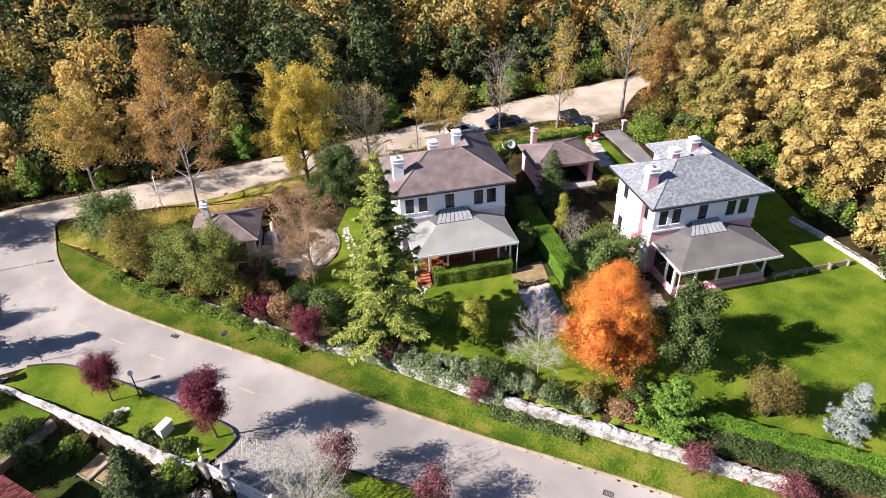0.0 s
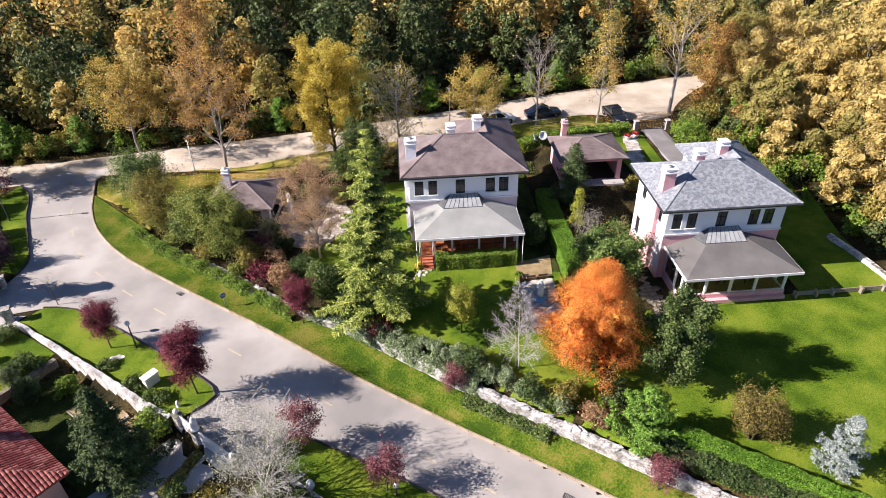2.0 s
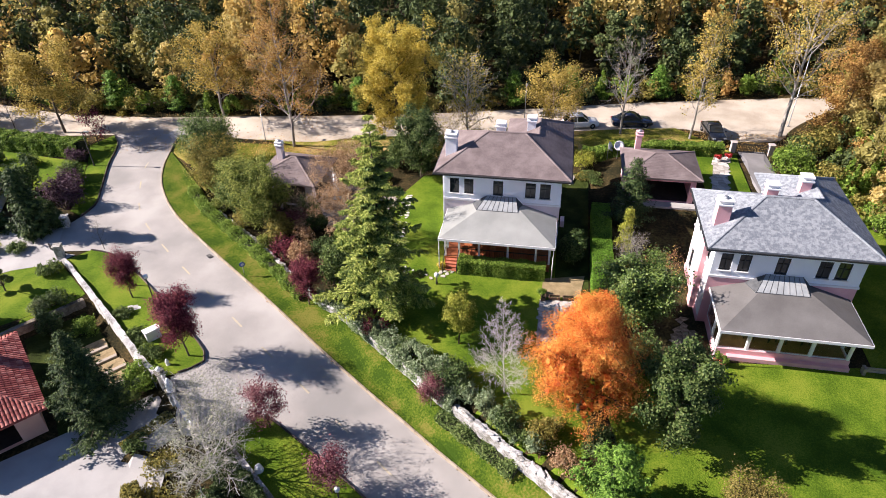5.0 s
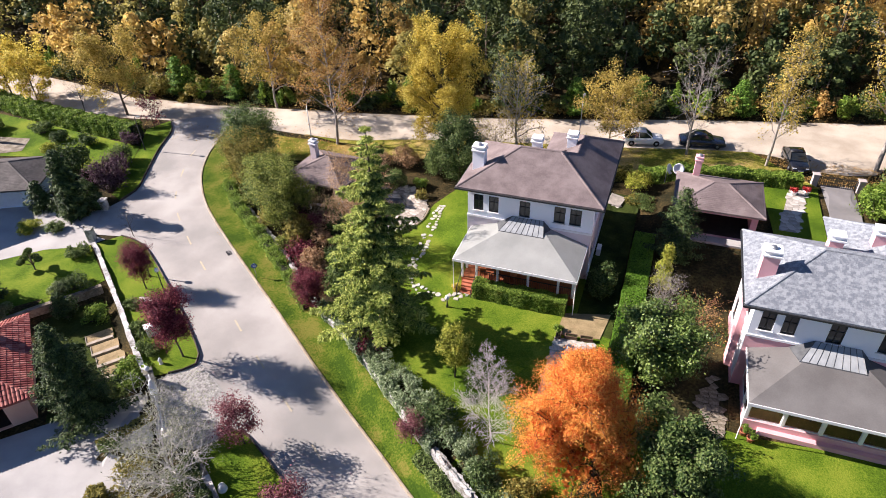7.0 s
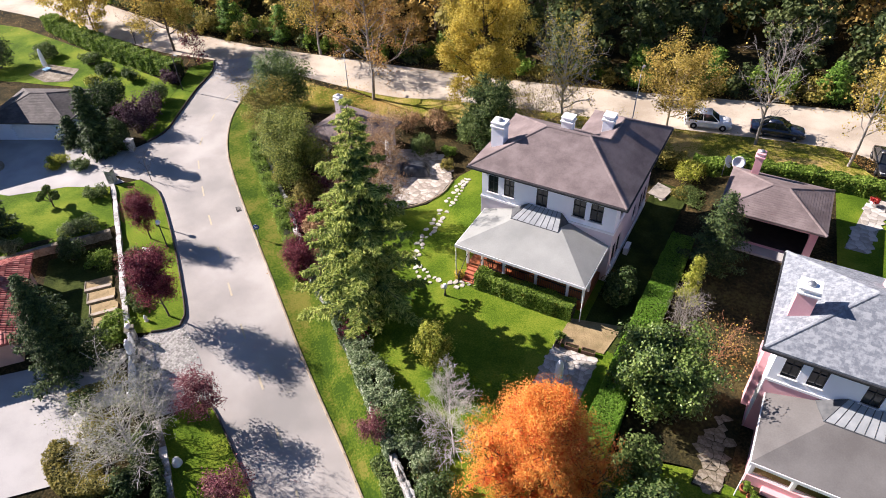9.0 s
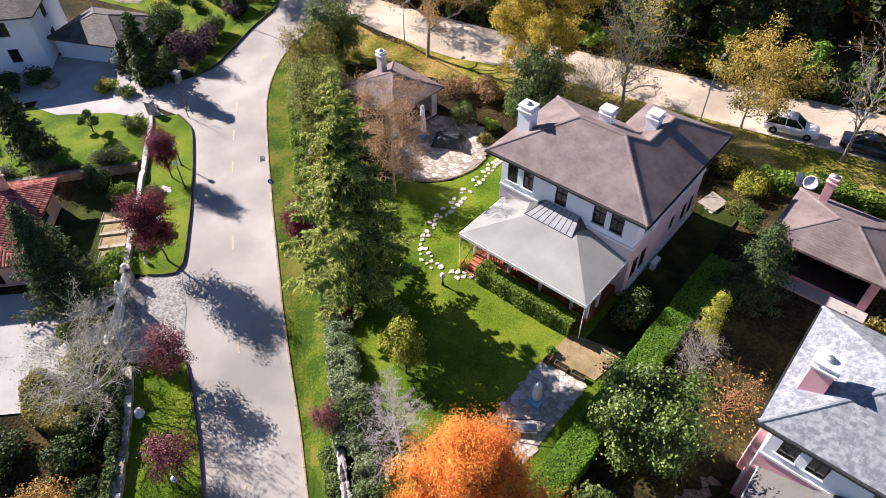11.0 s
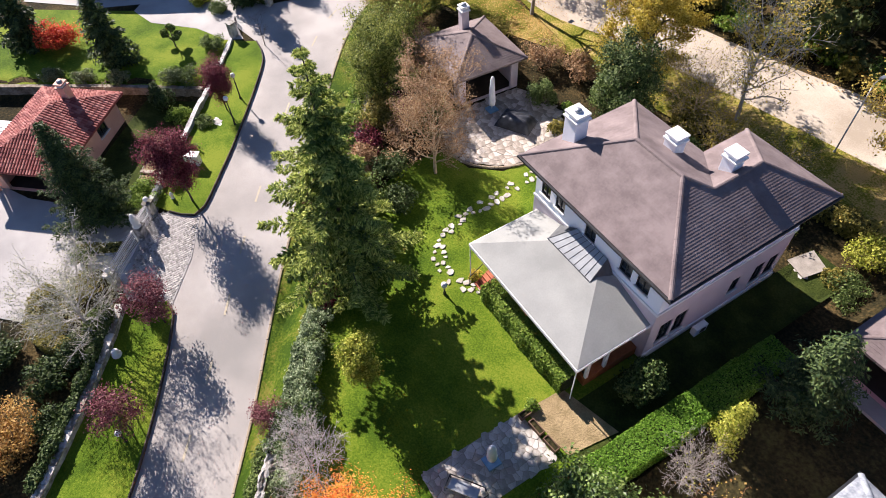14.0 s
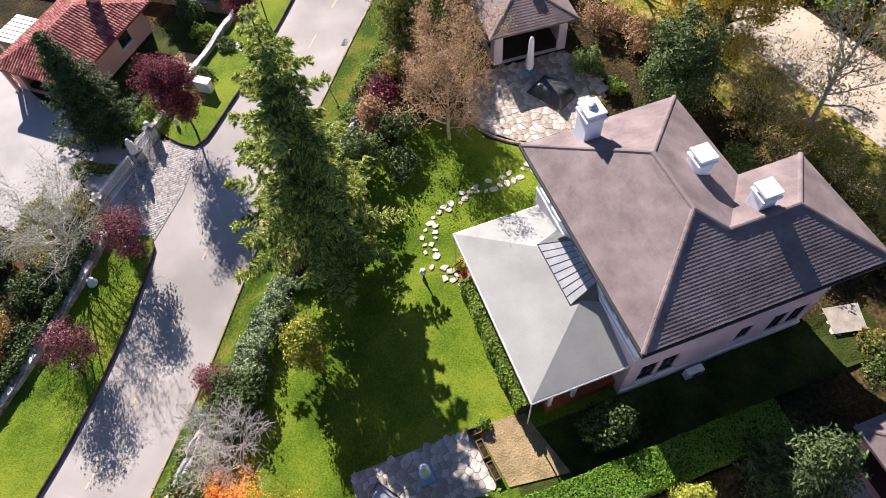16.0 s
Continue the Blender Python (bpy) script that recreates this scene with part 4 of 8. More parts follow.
    for nm, a, b, mt in (("wall_lower", -0.1, zb, low_mat), ("wall_upper", zb, zt, high_mat)):
        part(nm, boxes(nm, [(x0 + th, y1 - th, a, 6.1, y1, b), (6.1, y1 - th, a, 6.1 + th, wy - th, b), (6.1, wy - th, a, x1 - th, wy, b)], mt), e)
    part("string_course", boxes("string_course", [(x0 - 0.07, y0 - 0.07, zb - 0.1, x1 + 0.07, y0, zb + 0.06), (x1, y0, zb - 0.1, x1 + 0.07, wy + 0.05, zb + 0.06), (x0 - 0.07, y0, zb - 0.1, x0, y1 + 0.05, zb + 0.06)], M_TRIM), e)
    part("upper_floor", box("upper_floor", x0 + th, y0 + th, 4.0, x1 - th, y1 - th, 4.2, M_DARKWOOD), e)
    for b6 in ((x1, y0, -0.3, x1 + 0.08, wy, 0.55), (x0 - 0.08, y0, -0.3, x0, y1, 0.55)):
        part("plinth", box("plinth", *b6, M_TRIM if low_mat is M_LILAC else low_mat), e)
    part("chimney_breast", box("chimney_breast", x0 - 0.4, 2.3, -0.2, x0, 3.35, zt, high_mat if low_mat is M_LILAC else low_mat, 0.02), e)
    part("corner_pilaster", box("corner_pilaster", x0 - 0.06, y0, -0.1, x0, y0 + 0.7, zb - 0.1, M_TRIM, 0.01), e)
    # chimneys
    chimney(e, 1.1, 2.8, ZE + 0.3, 9.75, high_mat if low_mat is M_LILAC else low_mat, M_TRIM, 0.95, 0.85)
    chimney(e, 5.05, 6.05, ZE + 0.8, 9.5, high_mat if low_mat is M_LILAC else low_mat, M_TRIM, 0.8, 0.75, False)
    chimney(e, 7.7, 7.3, ZE + 0.9, 9.65, high_mat if low_mat is M_LILAC else low_mat, M_TRIM, 0.75, 0.75, False)
    # porch
    px0, px1, py, pz, pt = 1.05, 10.58, -3.98, 3.35, 4.42
    pr = 3.3
    P = [(px0, py, pz), (px1, py, pz), (px1, y0, pz), (px0, y0, pz), (px0 + pr, y0, pt), (px1 - pr, y0, pt)]
    pf = [[P[0], P[1], (px1 - pr, -0.1, pt - 0.0), (px0 + pr, -0.1, pt - 0.0)], [P[1], P[2], P[5], (px1 - pr, -0.1, pt)], [P[3], P[0], (px0 + pr, -0.1, pt), P[4]], [(px0 + pr, -0.1, pt), (px1 - pr, -0.1, pt), P[5], P[4]]]
    slab_roof("porch_roof", pf, felt_mat, e, 0.1)
    part("porch_fascia", boxes("porch_fascia", [(px0 - 0.05, py - 0.05, pz - 0.24, px1 + 0.05, py + 0.01, pz - 0.02), (px0 - 0.05, py + 0.01, pz - 0.24, px0 + 0.01, y0, pz - 0.02), (px1 - 0.01, py + 0.01, pz - 0.24, px1 + 0.05, y0, pz - 0.02)], M_TRIM), e)
    part("porch_ceiling", box("porch_ceiling", px0 + 0.02, py + 0.02, pz - 0.22, px1 - 0.02, y0, pz - 0.15, M_TRIM), e)
    # glazed lantern over the porch
    lx0, lx1, ly = 3.6, 7.45, -0.62
    lan = part("lantern", boxes("lantern", [(lx0 + 0.1, ly, pz + 0.75, lx1 - 0.1, ly + 0.08, pz + 0.95)], M_STEEL), e, "glazed roof lantern with grey metal bars")
    zl = pz + 0.93
    bars = []
    nb = 8
    for i in range(nb + 1):
        fx = lx0 + 0.15 + (lx1 - lx0 - 0.3) * i / nb
        tx = 4.5 + 2.5 * i / nb
        bars.append(([(fx, ly, zl), (tx, 0.7, zl + 0.72)], [0.024, 0.024]))
    bars.append(([(lx0 + 0.15, ly, zl), (lx1 - 0.15, ly, zl)], [0.04, 0.04]))
    for bar in bars:
        v, q = tubes([bar], 4)
        part("glazing_bar", mesh_of("glazing_bar", v, q, M_LEAD), lan)
    for i in range(nb):
        f0, f1 = [lx0 + 0.15 + (lx1 - lx0 - 0.3) * (i + k) / nb for k in (0, 1)]
        t0, t1 = [4.5 + 2.5 * (i + k) / nb for k in (0, 1)]
        vv = [(f0, ly, zl), (f1, ly, zl), (t1, 0.7, zl + 0.72), (t0, 0.7, zl + 0.72)]
        vv = vv + [(p[0], p[1], p[2] - 0.02) for p in vv]
        part("pane", mesh_of("pane", vv, np.array([(0, 1, 2, 3), (7, 6, 5, 4), (0, 4, 5, 1), (1, 5, 6, 2), (2, 6, 7, 3), (3, 7, 4, 0)]), M_LANTERN), lan)
    for sx, a, b in ((1, lx1 - 0.15, 7.0), (-1, lx0 + 0.15, 4.5)):
        vv = [(a, ly, zl), (a, ly, zl - 0.15), (a + 0.5 * sx, 0.7, zl - 0.15), (b, 0.7, zl + 0.72)]
        part("lantern_end", mesh_of("lantern_end", vv + [(p[0] - 0.03 * sx, p[1], p[2]) for p in vv], np.array([(0, 1, 2, 3), (7, 6, 5, 4), (0, 4, 5, 1), (1, 5, 6, 2), (2, 6, 7, 3), (3, 7, 4, 0)]), M_LEAD), lan)
    # porch floor, posts, rail
    fz = 0.75
    part("porch_floor", box("porch_floor", px0 + 0.3, py + 1.1, -0.2, px1 - 0.25, y0, fz, step_mat, 0.02), e)
    posts = [px0 + 0.35, px0 + 1.55, 4.3, 6.75, 9.1, px1 - 0.35] if open_porch else [px0 + 0.4, 3.5, 5.6, 7.7, px1 - 0.4]
    for x in posts:
        part("porch_post", box("porch_post", x - 0.09, py + 1.15, fz, x + 0.09, py + 1.33, pz - 0.22, M_TRIM, 0.015), e)
    part("porch_post", box("porch_post", px1 - 0.44, -1.6, fz, px1 - 0.26, -1.42, pz - 0.22, M_TRIM, 0.015), e)
    part("porch_post", box("porch_post", px0 + 0.26, -1.6, fz, px0 + 0.44, -1.42, pz - 0.22, M_TRIM, 0.015), e)
    if open_porch:
        rails = []
        for a, b in zip(posts[1:-1], posts[2:]):
            rails += [(a + 0.09, py + 1.21, fz + 0.85, b - 0.09, py + 1.27, fz + 0.91), (a + 0.09, py + 1.21, fz + 0.12, b - 0.09, py + 1.27, fz + 0.17)]
            for x in np.arange(a + 0.22, b - 0.1, 0.14):
                rails.append((x - 0.012, py + 1.228, fz + 0.17, x + 0.012, py + 1.252, fz + 0.85))
        part("railing", boxes("railing", rails, M_IRON), e, "dark iron railing")
        for i in range(5):
            part("step", box("step", px0 + 0.45, py + 1.1 - 0.28 * (i + 1), -0.15, px0 + 1.45, py + 1.1 - 0.28 * i, fz - 0.15 * (i + 1) + 0.0, M_BRICK, 0.012), e, "red brick step")
        for x in (px0 + 0.36, px0 + 1.54):
            v, q = tubes([([(x, py + 1.15, fz + 0.9), (x, py - 0.3, 0.75)], [0.03, 0.03]), ([(x, py - 0.3, 0.75), (x, py - 0.3, -0.1)], [0.025, 0.025])], 6)
            part("handrail", mesh_of("handrail", v, q, M_IRON), e)
    else:
        for a, b in zip(posts[:-1], posts[1:]):
            g = part("glass_screen", boxes("glass_screen", [(a + 0.09, py + 1.21, fz, a + 0.14, py + 1.27, pz - 0.25), (b - 0.14, py + 1.21, fz, b - 0.09, py + 1.27, pz - 0.25), (a + 0.14, py + 1.21, fz, b - 0.14, py + 1.27, fz + 0.07)], M_TRIM), e, "white framed glass porch screen")
            part("pane", box("pane", a + 0.14, py + 1.23, fz + 0.07, b - 0.14, py + 1.245, pz - 0.25, M_CLEAR), g)
        for k in range(1):
            part("step", box("step", px0 + 1.2, py + 1.1 - 0.35 * (k + 1), -0.15, px1 - 0.25, py + 1.1 - 0.35 * k, 0.35, step_mat, 0.02), e)
    v, q = tubes([([(px0 + 0.02, py + 0.02, pz - 0.2), (px0 + 0.02, py + 0.02, 0.0)], [0.035, 0.035])], 8)
    part("downpipe", mesh_of("downpipe", v, q, M_TRIM), e)
    if not open_porch:
        part("inner_floor", box("inner_floor", px0 + 0.5, py + 1.4, fz, px1 - 0.5, y0 - 0.01, fz + 0.02, M_PORCHWOOD), e, "brown boarded porch floor")
        # thin dark sheet over the house wall, painting the shade inside the porch
        part("blind_wall", box("blind_wall", px0 + 0.5, y0 - 0.06, fz + 0.03, px1 - 0.5, y0 - 0.01, pz - 0.25, M_DARKWOOD), e, "dark sheet over the porch wall standing for interior shade")
        for xs in (px0 + 0.35, px1 - 0.35):
            for ya, yb in ((py + 1.34, -1.62), (-1.40, y0 - 0.02)):
                g = part("glass_screen", boxes("glass_screen", [(xs - 0.03, ya, fz, xs + 0.03, ya + 0.06, pz - 0.25), (xs - 0.03, yb - 0.06, fz, xs + 0.03, yb, pz - 0.25), (xs - 0.03, ya + 0.06, fz, xs + 0.03, yb - 0.06, fz + 0.07)], M_TRIM), e, "white framed glass porch screen")
                part("pane", box("pane", xs - 0.008, ya + 0.06, fz + 0.07, xs + 0.008, yb - 0.06, pz - 0.25, M_CLEAR), g)
        return e
    v, q = tubes([([(px1 - 0.05, py + 0.05, pz - 0.2), (px1 - 0.05, py + 0.05, 0.0)], [0.035, 0.035])], 8)
    part("downpipe", mesh_of("downpipe", v, q, M_TRIM), e)
    return e


M_PORCHWOOD = material("brown_floorboards", [(0.16, 0.075, 0.03), (0.27, 0.13, 0.055)], rough=0.5, scale=3, fine=0.4)
M_CLEAR = bpy.data.materials.new("clear_glass")
M_CLEAR.use_nodes = True
cb = M_CLEAR.node_tree.nodes["Principled BSDF"]
cb.inputs["Base Color"].default_value = (0.9, 0.95, 0.95, 1)
cb.inputs["Roughness"].default_value = 0.03
cb.inputs["Transmission Weight"].default_value = 1.0
cb.inputs["IOR"].default_value = 1.2
M_LEAD = material("dark_lead_bar", [(0.05, 0.055, 0.06), (0.09, 0.095, 0.10)], rough=0.5, scale=3)
M_LANTERN = material("dusty_glass", [(0.26, 0.28, 0.29), (0.36, 0.38, 0.39)], rough=0.25, scale=2, spec=0.6)

villa("villa", "white and lilac villa with brown tiled hip roof and open porch", 0.0, 0.0, M_LILAC, M_WHITE, M_TILE_A, M_FELT_A, M_ORANGEWOOD, 100, True)
villa("villa", "white and pink villa with grey slate hip roof and glazed porch", 20.95, -8.0, M_PINK, M_WHITE, M_TILE_B, M_FELT_B, M_PINK, 200, False)


def hip_house(name, label, category, x, y, z, rz, w, d, ze, over, slope, wall_mat, tile_mat, seed, openings=(), tile_w=0.3, thick=0.018, group=""):
    """A single-storey building under a hip roof; openings: (side, a, z0, b, z1), sides f, l, r, b."""
    e = thing(name, label, category, x, y, z, rz, group)
    a, b = -w / 2 - over, -d / 2 - over
    W2, D2 = w + 2 * over, d + 2 * over
    h = min(W2, D2) / 2
    zr = ze + slope * h
    if W2 >= D2:
        R1, R2 = (a + h, 0, zr), (-a - h, 0, zr)
        fs = [[(a, b, ze), (-a, b, ze), R2, R1], [(-a, b, ze), (-a, -b, ze), R2], [(-a, -b, ze), (a, -b, ze), R1, R2], [(a, -b, ze), (a, b, ze), R1]]
        hips = [((a, b, ze), R1), ((-a, b, ze), R2), ((-a, -b, ze), R2), ((a, -b, ze), R1), (R1, R2)]
    else:
        R1, R2 = (0, b + h, zr), (0, -b - h, zr)
        fs = [[(a, b, ze), (-a, b, ze), R1], [(-a, b, ze), (-a, -b, ze), R2, R1], [(-a, -b, ze), (a, -b, ze), R2], [(a, -b, ze), (a, b, ze), R1, R2]]
        hips = [((a, b, ze), R1), ((-a, b, ze), R1), ((-a, -b, ze), R2), ((a, -b, ze), R2), (R1, R2)]
    if W2 - D2 == 0:
        hips = hips[:4]
    roof = slab_roof("roof", fs, tile_mat, e, 0.12)
    tiled(roof, [[(p[0], p[1], p[2] + 0.012) for p in f] for f in fs], tile_mat, seed, tile_w, 0.2, thick)
    for p, q in hips:
        if (Vector(p) - Vector(q)).length > 0.2:
            ridge_caps("ridge_tiles", p, q, tile_mat, roof)
    T = Matrix.Translation
    R = lambda k: Matrix.Rotation(k, 4, "Z")
    sides = {"f": (T((0, -d / 2, 0)), w), "b": (T((0, d / 2, 0)) @ R(math.pi), w), "r": (T((w / 2, 0, 0)) @ R(math.pi / 2), d), "l": (T((-w / 2, 0, 0)) @ R(-math.pi / 2), d)}
    for s, (m, ln) in sides.items():
        hs = [(o[1], o[2], o[3], o[4]) for o in openings if o[0] == s]
        inset = 0 if s in "fb" else 0.25
        wall_with_openings("wall", -ln / 2 + inset, ln / 2 - inset, -1.2, ze - 0.06, hs, 0.25, wall_mat, e, m)
        for o in openings:
            if o[0] == s and len(o) > 5 and o[5] == "window":
                window(e, m, o[1], o[2], o[3], o[4])
    part("floor", box("floor", -w / 2 + 0.25, -d / 2 + 0.25, -1.2, w / 2 - 0.25, d / 2 - 0.25, 0.06, M_DARKWOOD), e)
    return e

# ---- outbuildings and neighbours ----
G_Z = 1.3
g = hip_house("garage", "open-fronted pink garage with brown hip roof and chimney", "garage", 20.0, 10.75, G_Z, 0, 6.3, 5.2, 2.7, 0.45, 0.36, M_PINK, M_TILE_A, 400,
              [("f", -2.6, 0.06, 2.65, 2.2)])
chimney(g, -2.0, 2.3, 2.3, 4.9, M_PINK, M_PINK, 0.55, 0.55)
part("apron", box("apron", -3.4, -3.6, -0.4, 3.4, -2.62, 0.05, M_DRIVE, 0.02), g)
p = hip_house("garden_pavilion", "low pavilion with dark brown hip roof and tall chimney", "pavilion", -15.6, 7.0, 0.0, -4, 5.6, 5.2, 2.75, 0.5, 0.42, M_LILAC, M_TILE_A, 500,
              [("r", -2.0, 0.06, 2.0, 2.3), ("f", -1.6, 0.06, 2.0, 2.3)])
chimney(p, -1.6, 0.3, 3.2, 5.45, M_LILAC, M_TRIM, 0.6, 0.6)
c = hip_house("neighbour_house", "low peach-walled house with red clay tile hip roof", "house", -27.6, -23.1, -1.75, -40.5, 8.4, 5.8, 2.45, 0.6, 0.43, M_PEACH, M_TILE_C, 600,
              [("f", -3.6, 0.06, 0.0, 2.1), ("r", -2.2, 0.06, 1.4, 2.1), ("b", 1.0, 0.9, 2.2, 2.1, "window")], 0.26, 0.06)
chimney(c, -2.6, 0.6, 2.6, 4.9, M_PEACH, M_PEACH, 0.7, 0.6)
part("corner_post", box("corner_post", 4.35, -3.05, -0.4, 4.62, -2.78, 2.4, M_PEACH, 0.02), c)
d = hip_house("neighbour_garage", "white garage with arched door under a dark hip roof", "garage", -48.2, -2.3, -0.35, 25, 8.0, 6.4, 2.1, 0.5, 0.38, M_WHITE, M_TILE_D, 700,
              [("f", -1.9, 0.02, 2.7, 1.75)])
door = part("garage_door", box("garage_door", -1.9, -3.05, 0.02, 2.7, -2.98, 1.75, M_TRIM), d, "white panelled garage door")
for i in range(5):
    part("door_panel", box("door_panel", -1.8, -3.075, 0.08 + 0.33 * i, 2.6, -3.05, 0.08 + 0.33 * i + 0.29, M_TRIM, 0.01), door)
arch = [(0.4 + 2.4 * math.cos(t), -3.24, 1.25 + 0.62 * math.sin(t)) for t in np.linspace(0, math.pi, 15)]
v, q = tubes([(arch, [0.09] * 15)], 6)
part("door_arch", mesh_of("door_arch", v, q, M_TRIM), d)
h = hip_house("neighbour_house", "white two-storey neighbour house with dark hip roof", "house", -56.0, -10.2, -0.5, 52, 11.0, 9.0, 5.6, 0.7, 0.42, M_WHITE, M_TILE_D, 800,
              [("f", -4.2, 0.9, -3.2, 2.3, "window"), ("f", -1.4, 0.9, -0.4, 2.3, "window"), ("f", 2.2, 0.9, 3.2, 2.3, "window"), ("f", -4.2, 3.6, -3.2, 5.0, "window"), ("f", -1.4, 3.6, -0.4, 5.0, "window"), ("f", 2.2, 3.6, 3.2, 5.0, "window"), ("r", -1.0, 0.9, 0.2, 2.3, "window"), ("r", -1.0, 3.6, 0.2, 5.0, "window")])


def satellite_dish(x, y, z, rz, label):
    e = thing("satellite_dish", label, "satellite dish", x, y, z, rz, "pair of satellite dishes")
    prof = [(0.02, 0.0), (0.2, 0.02), (0.4, 0.08), (0.52, 0.15), (0.53, 0.16), (0.4, 0.10), (0.2, 0.04), (0.02, 0.02)]
    me = lathe("dish", prof, M_TRIM, 20)
    me.transform(pose(0, 0, 1.55, 62, 0, 0))
    part("dish", me, e)
    v, q = tubes([([(0, 0.1, -0.3), (0, 0.1, 1.5)], [0.035, 0.035]), ([(0, 0.0, 1.3), (0, -0.65, 1.75)], [0.015, 0.012])], 6)
    part("mast", mesh_of("mast", v, q, M_STEEL), e)


satellite_dish(16.6, 16.6, gz(16.6, 16.6), 8, "large white satellite dish facing the villas")
satellite_dish(15.7, 17.0, gz(15.7, 17.0), 70, "white satellite dish seen edge-on beside another")


# ---- parked cars ----
def car(label, x, y, z, rz, paint, length=4.6, width=1.82, height=1.45, hatch=False):
    e = thing("car", label, "car", x, y, z, rz, "cars parked on the lane")
    L, Wd = length / 2, width / 2
    xs = np.array([-1.0, -0.985, -0.93, -0.8, -0.6, -0.3, 0.0, 0.3, 0.55, 0.75, 0.9, 0.97, 1.0]) * L
    top = np.array([0.55, 0.78, 0.86, 0.9, 0.91, 0.92, 0.92, 0.91, 0.88, 0.83, 0.76, 0.66, 0.5])
    bot = np.array([0.34, 0.26, 0.22, 0.2, 0.2, 0.2, 0.2, 0.2, 0.2, 0.2, 0.22, 0.26, 0.32])
    hw = np.array([0.74, 0.86, 0.93, 0.98, 1.0, 1.0, 1.0, 1.0, 0.99, 0.96, 0.9, 0.8, 0.68]) * Wd
    V, F = [], []
    ring = [(-0.92, 0.0), (-1.0, 0.35), (-0.99, 0.7), (-0.93, 0.93), (-0.8, 1.0), (0.8, 1.0), (0.93, 0.93), (0.99, 0.7), (1.0, 0.35), (0.92, 0.0)]
    k = len(ring)
    for i in range(len(xs)):
        for c, h in ring:
            V.append((xs[i], c * hw[i], bot[i] + h * (top[i] - bot[i])))
    for i in range(len(xs) - 1):
        for j in range(k):
            F.append((i * k + j, (i + 1) * k + j, (i + 1) * k + (j + 1) % k, i * k + (j + 1) % k))
    caps = np.array([list(range(k)), [(len(xs) - 1) * k + j for j in range(k)][::-1]])
    body = part("body", mesh_of("body", V, [np.array(F), caps], [paint, paint], True), e)
    r0, r1, w0, w1 = (-0.92 if hatch else -0.72) * L, 0.44 * L, (-0.62 if hatch else -0.36) * L, 0.06 * L
    zb, zt = 0.89, height
    cab = []
    for x2, hwid, zz in ((r0, 0.86 * Wd, zb), (r1, 0.86 * Wd, zb)):
        cab += [(x2, -hwid, zz), (x2, hwid, zz)]
    for x2 in (w0, w1):
        cab += [(x2, -0.70 * Wd, zt), (x2, 0.70 * Wd, zt)]
    part("greenhouse", mesh_of("greenhouse", cab, np.array([(0, 2, 6, 4), (3, 1, 5, 7), (1, 0, 4, 5), (2, 3, 7, 6), (4, 6, 7, 5)]), M_GLASS), e, "dark tinted car windows")
    bm = bmesh.new()
    bmesh.ops.create_cube(bm, size=1, matrix=Matrix.LocRotScale(((w0 + w1) / 2, 0, zt + 0.005), None, (w1 - w0 + 0.16, 1.46 * Wd, 0.07)))
    bmesh.ops.bevel(bm, geom=bm.edges[:], offset=0.03, segments=2, affect="EDGES")
    part("car_roof", bm_mesh("car_roof", bm, paint, True), e)
    pil = []
    for s in (-1, 1):
        for a, b in ((r0, w0), (r1, w1), ((r0 + r1) / 2, (w0 + w1) / 2)):
            pil.append(([(a, s * 0.865 * Wd, zb - 0.02), (b, s * 0.71 * Wd, zt + 0.01)], [0.045, 0.04]))
    for ps in pil:
        v, q = tubes([ps], 5)
        part("pillar", mesh_of("pillar", v, q, paint, True), e)
    for sx in (-0.6, 0.61):
        for s in (-1, 1):
            ty = lathe("wheel", [(0.19, -0.10), (0.30, -0.105), (0.325, -0.07), (0.325, 0.07), (0.30, 0.105), (0.19, 0.10)], M_TYRE, 18)
            ty.transform(Matrix.Translation((sx * L, s * (Wd - 0.09), 0.325)) @ Matrix.Rotation(math.pi / 2, 4, "X"))
            w = part("wheel", ty, e)
            rm = lathe("rim", [(0.03, -0.095), (0.2, -0.09), (0.21, 0.0), (0.2, 0.09), (0.03, 0.115)], M_STEEL, 14)
            rm.transform(Matrix.Translation((sx * L, s * (Wd - 0.09), 0.325)) @ Matrix.Rotation(math.pi / 2, 4, "X"))
            part("rim", rm, w)
    for s in (-1, 1):
        part("headlight", box("headlight", 0.90 * L, s * 0.62 * Wd - 0.16, 0.60, 0.965 * L, s * 0.62 * Wd + 0.16, 0.72, M_LAMPGLASS, 0.02), e)
        part("tail_light", box("tail_light", -0.995 * L, s * 0.66 * Wd - 0.16, 0.66, -0.95 * L, s * 0.66 * Wd + 0.16, 0.80, M_TAIL, 0.02), e)
        part("wing_mirror", box("wing_mirror", 0.34 * L, s * (Wd + 0.07) - 0.09, 0.90, 0.40 * L, s * (Wd + 0.07) + 0.09, 1.02, paint, 0.025), e)
    part("plate", box("plate", L * 0.995, -0.25, 0.42, L * 0.995 + 0.02, 0.25, 0.53, M_TRIM), e)
    part("bumper", box("bumper", 0.93 * L, -0.62 * Wd, 0.26, 1.0 * L, 0.62 * Wd, 0.42, M_TYRE, 0.03), e)
    return e


def gloss(name, colour):
    m = bpy.data.materials.new(name)
    m.use_nodes = True
    b = m.node_tree.nodes["Principled BSDF"]
    b.inputs["Base Color"].default_value = (*colour, 1)
    b.inputs["Roughness"].default_value = 0.25
    b.inputs["Coat Weight"].default_value = 0.8
    b.inputs["Coat Roughness"].default_value = 0.05
    return m


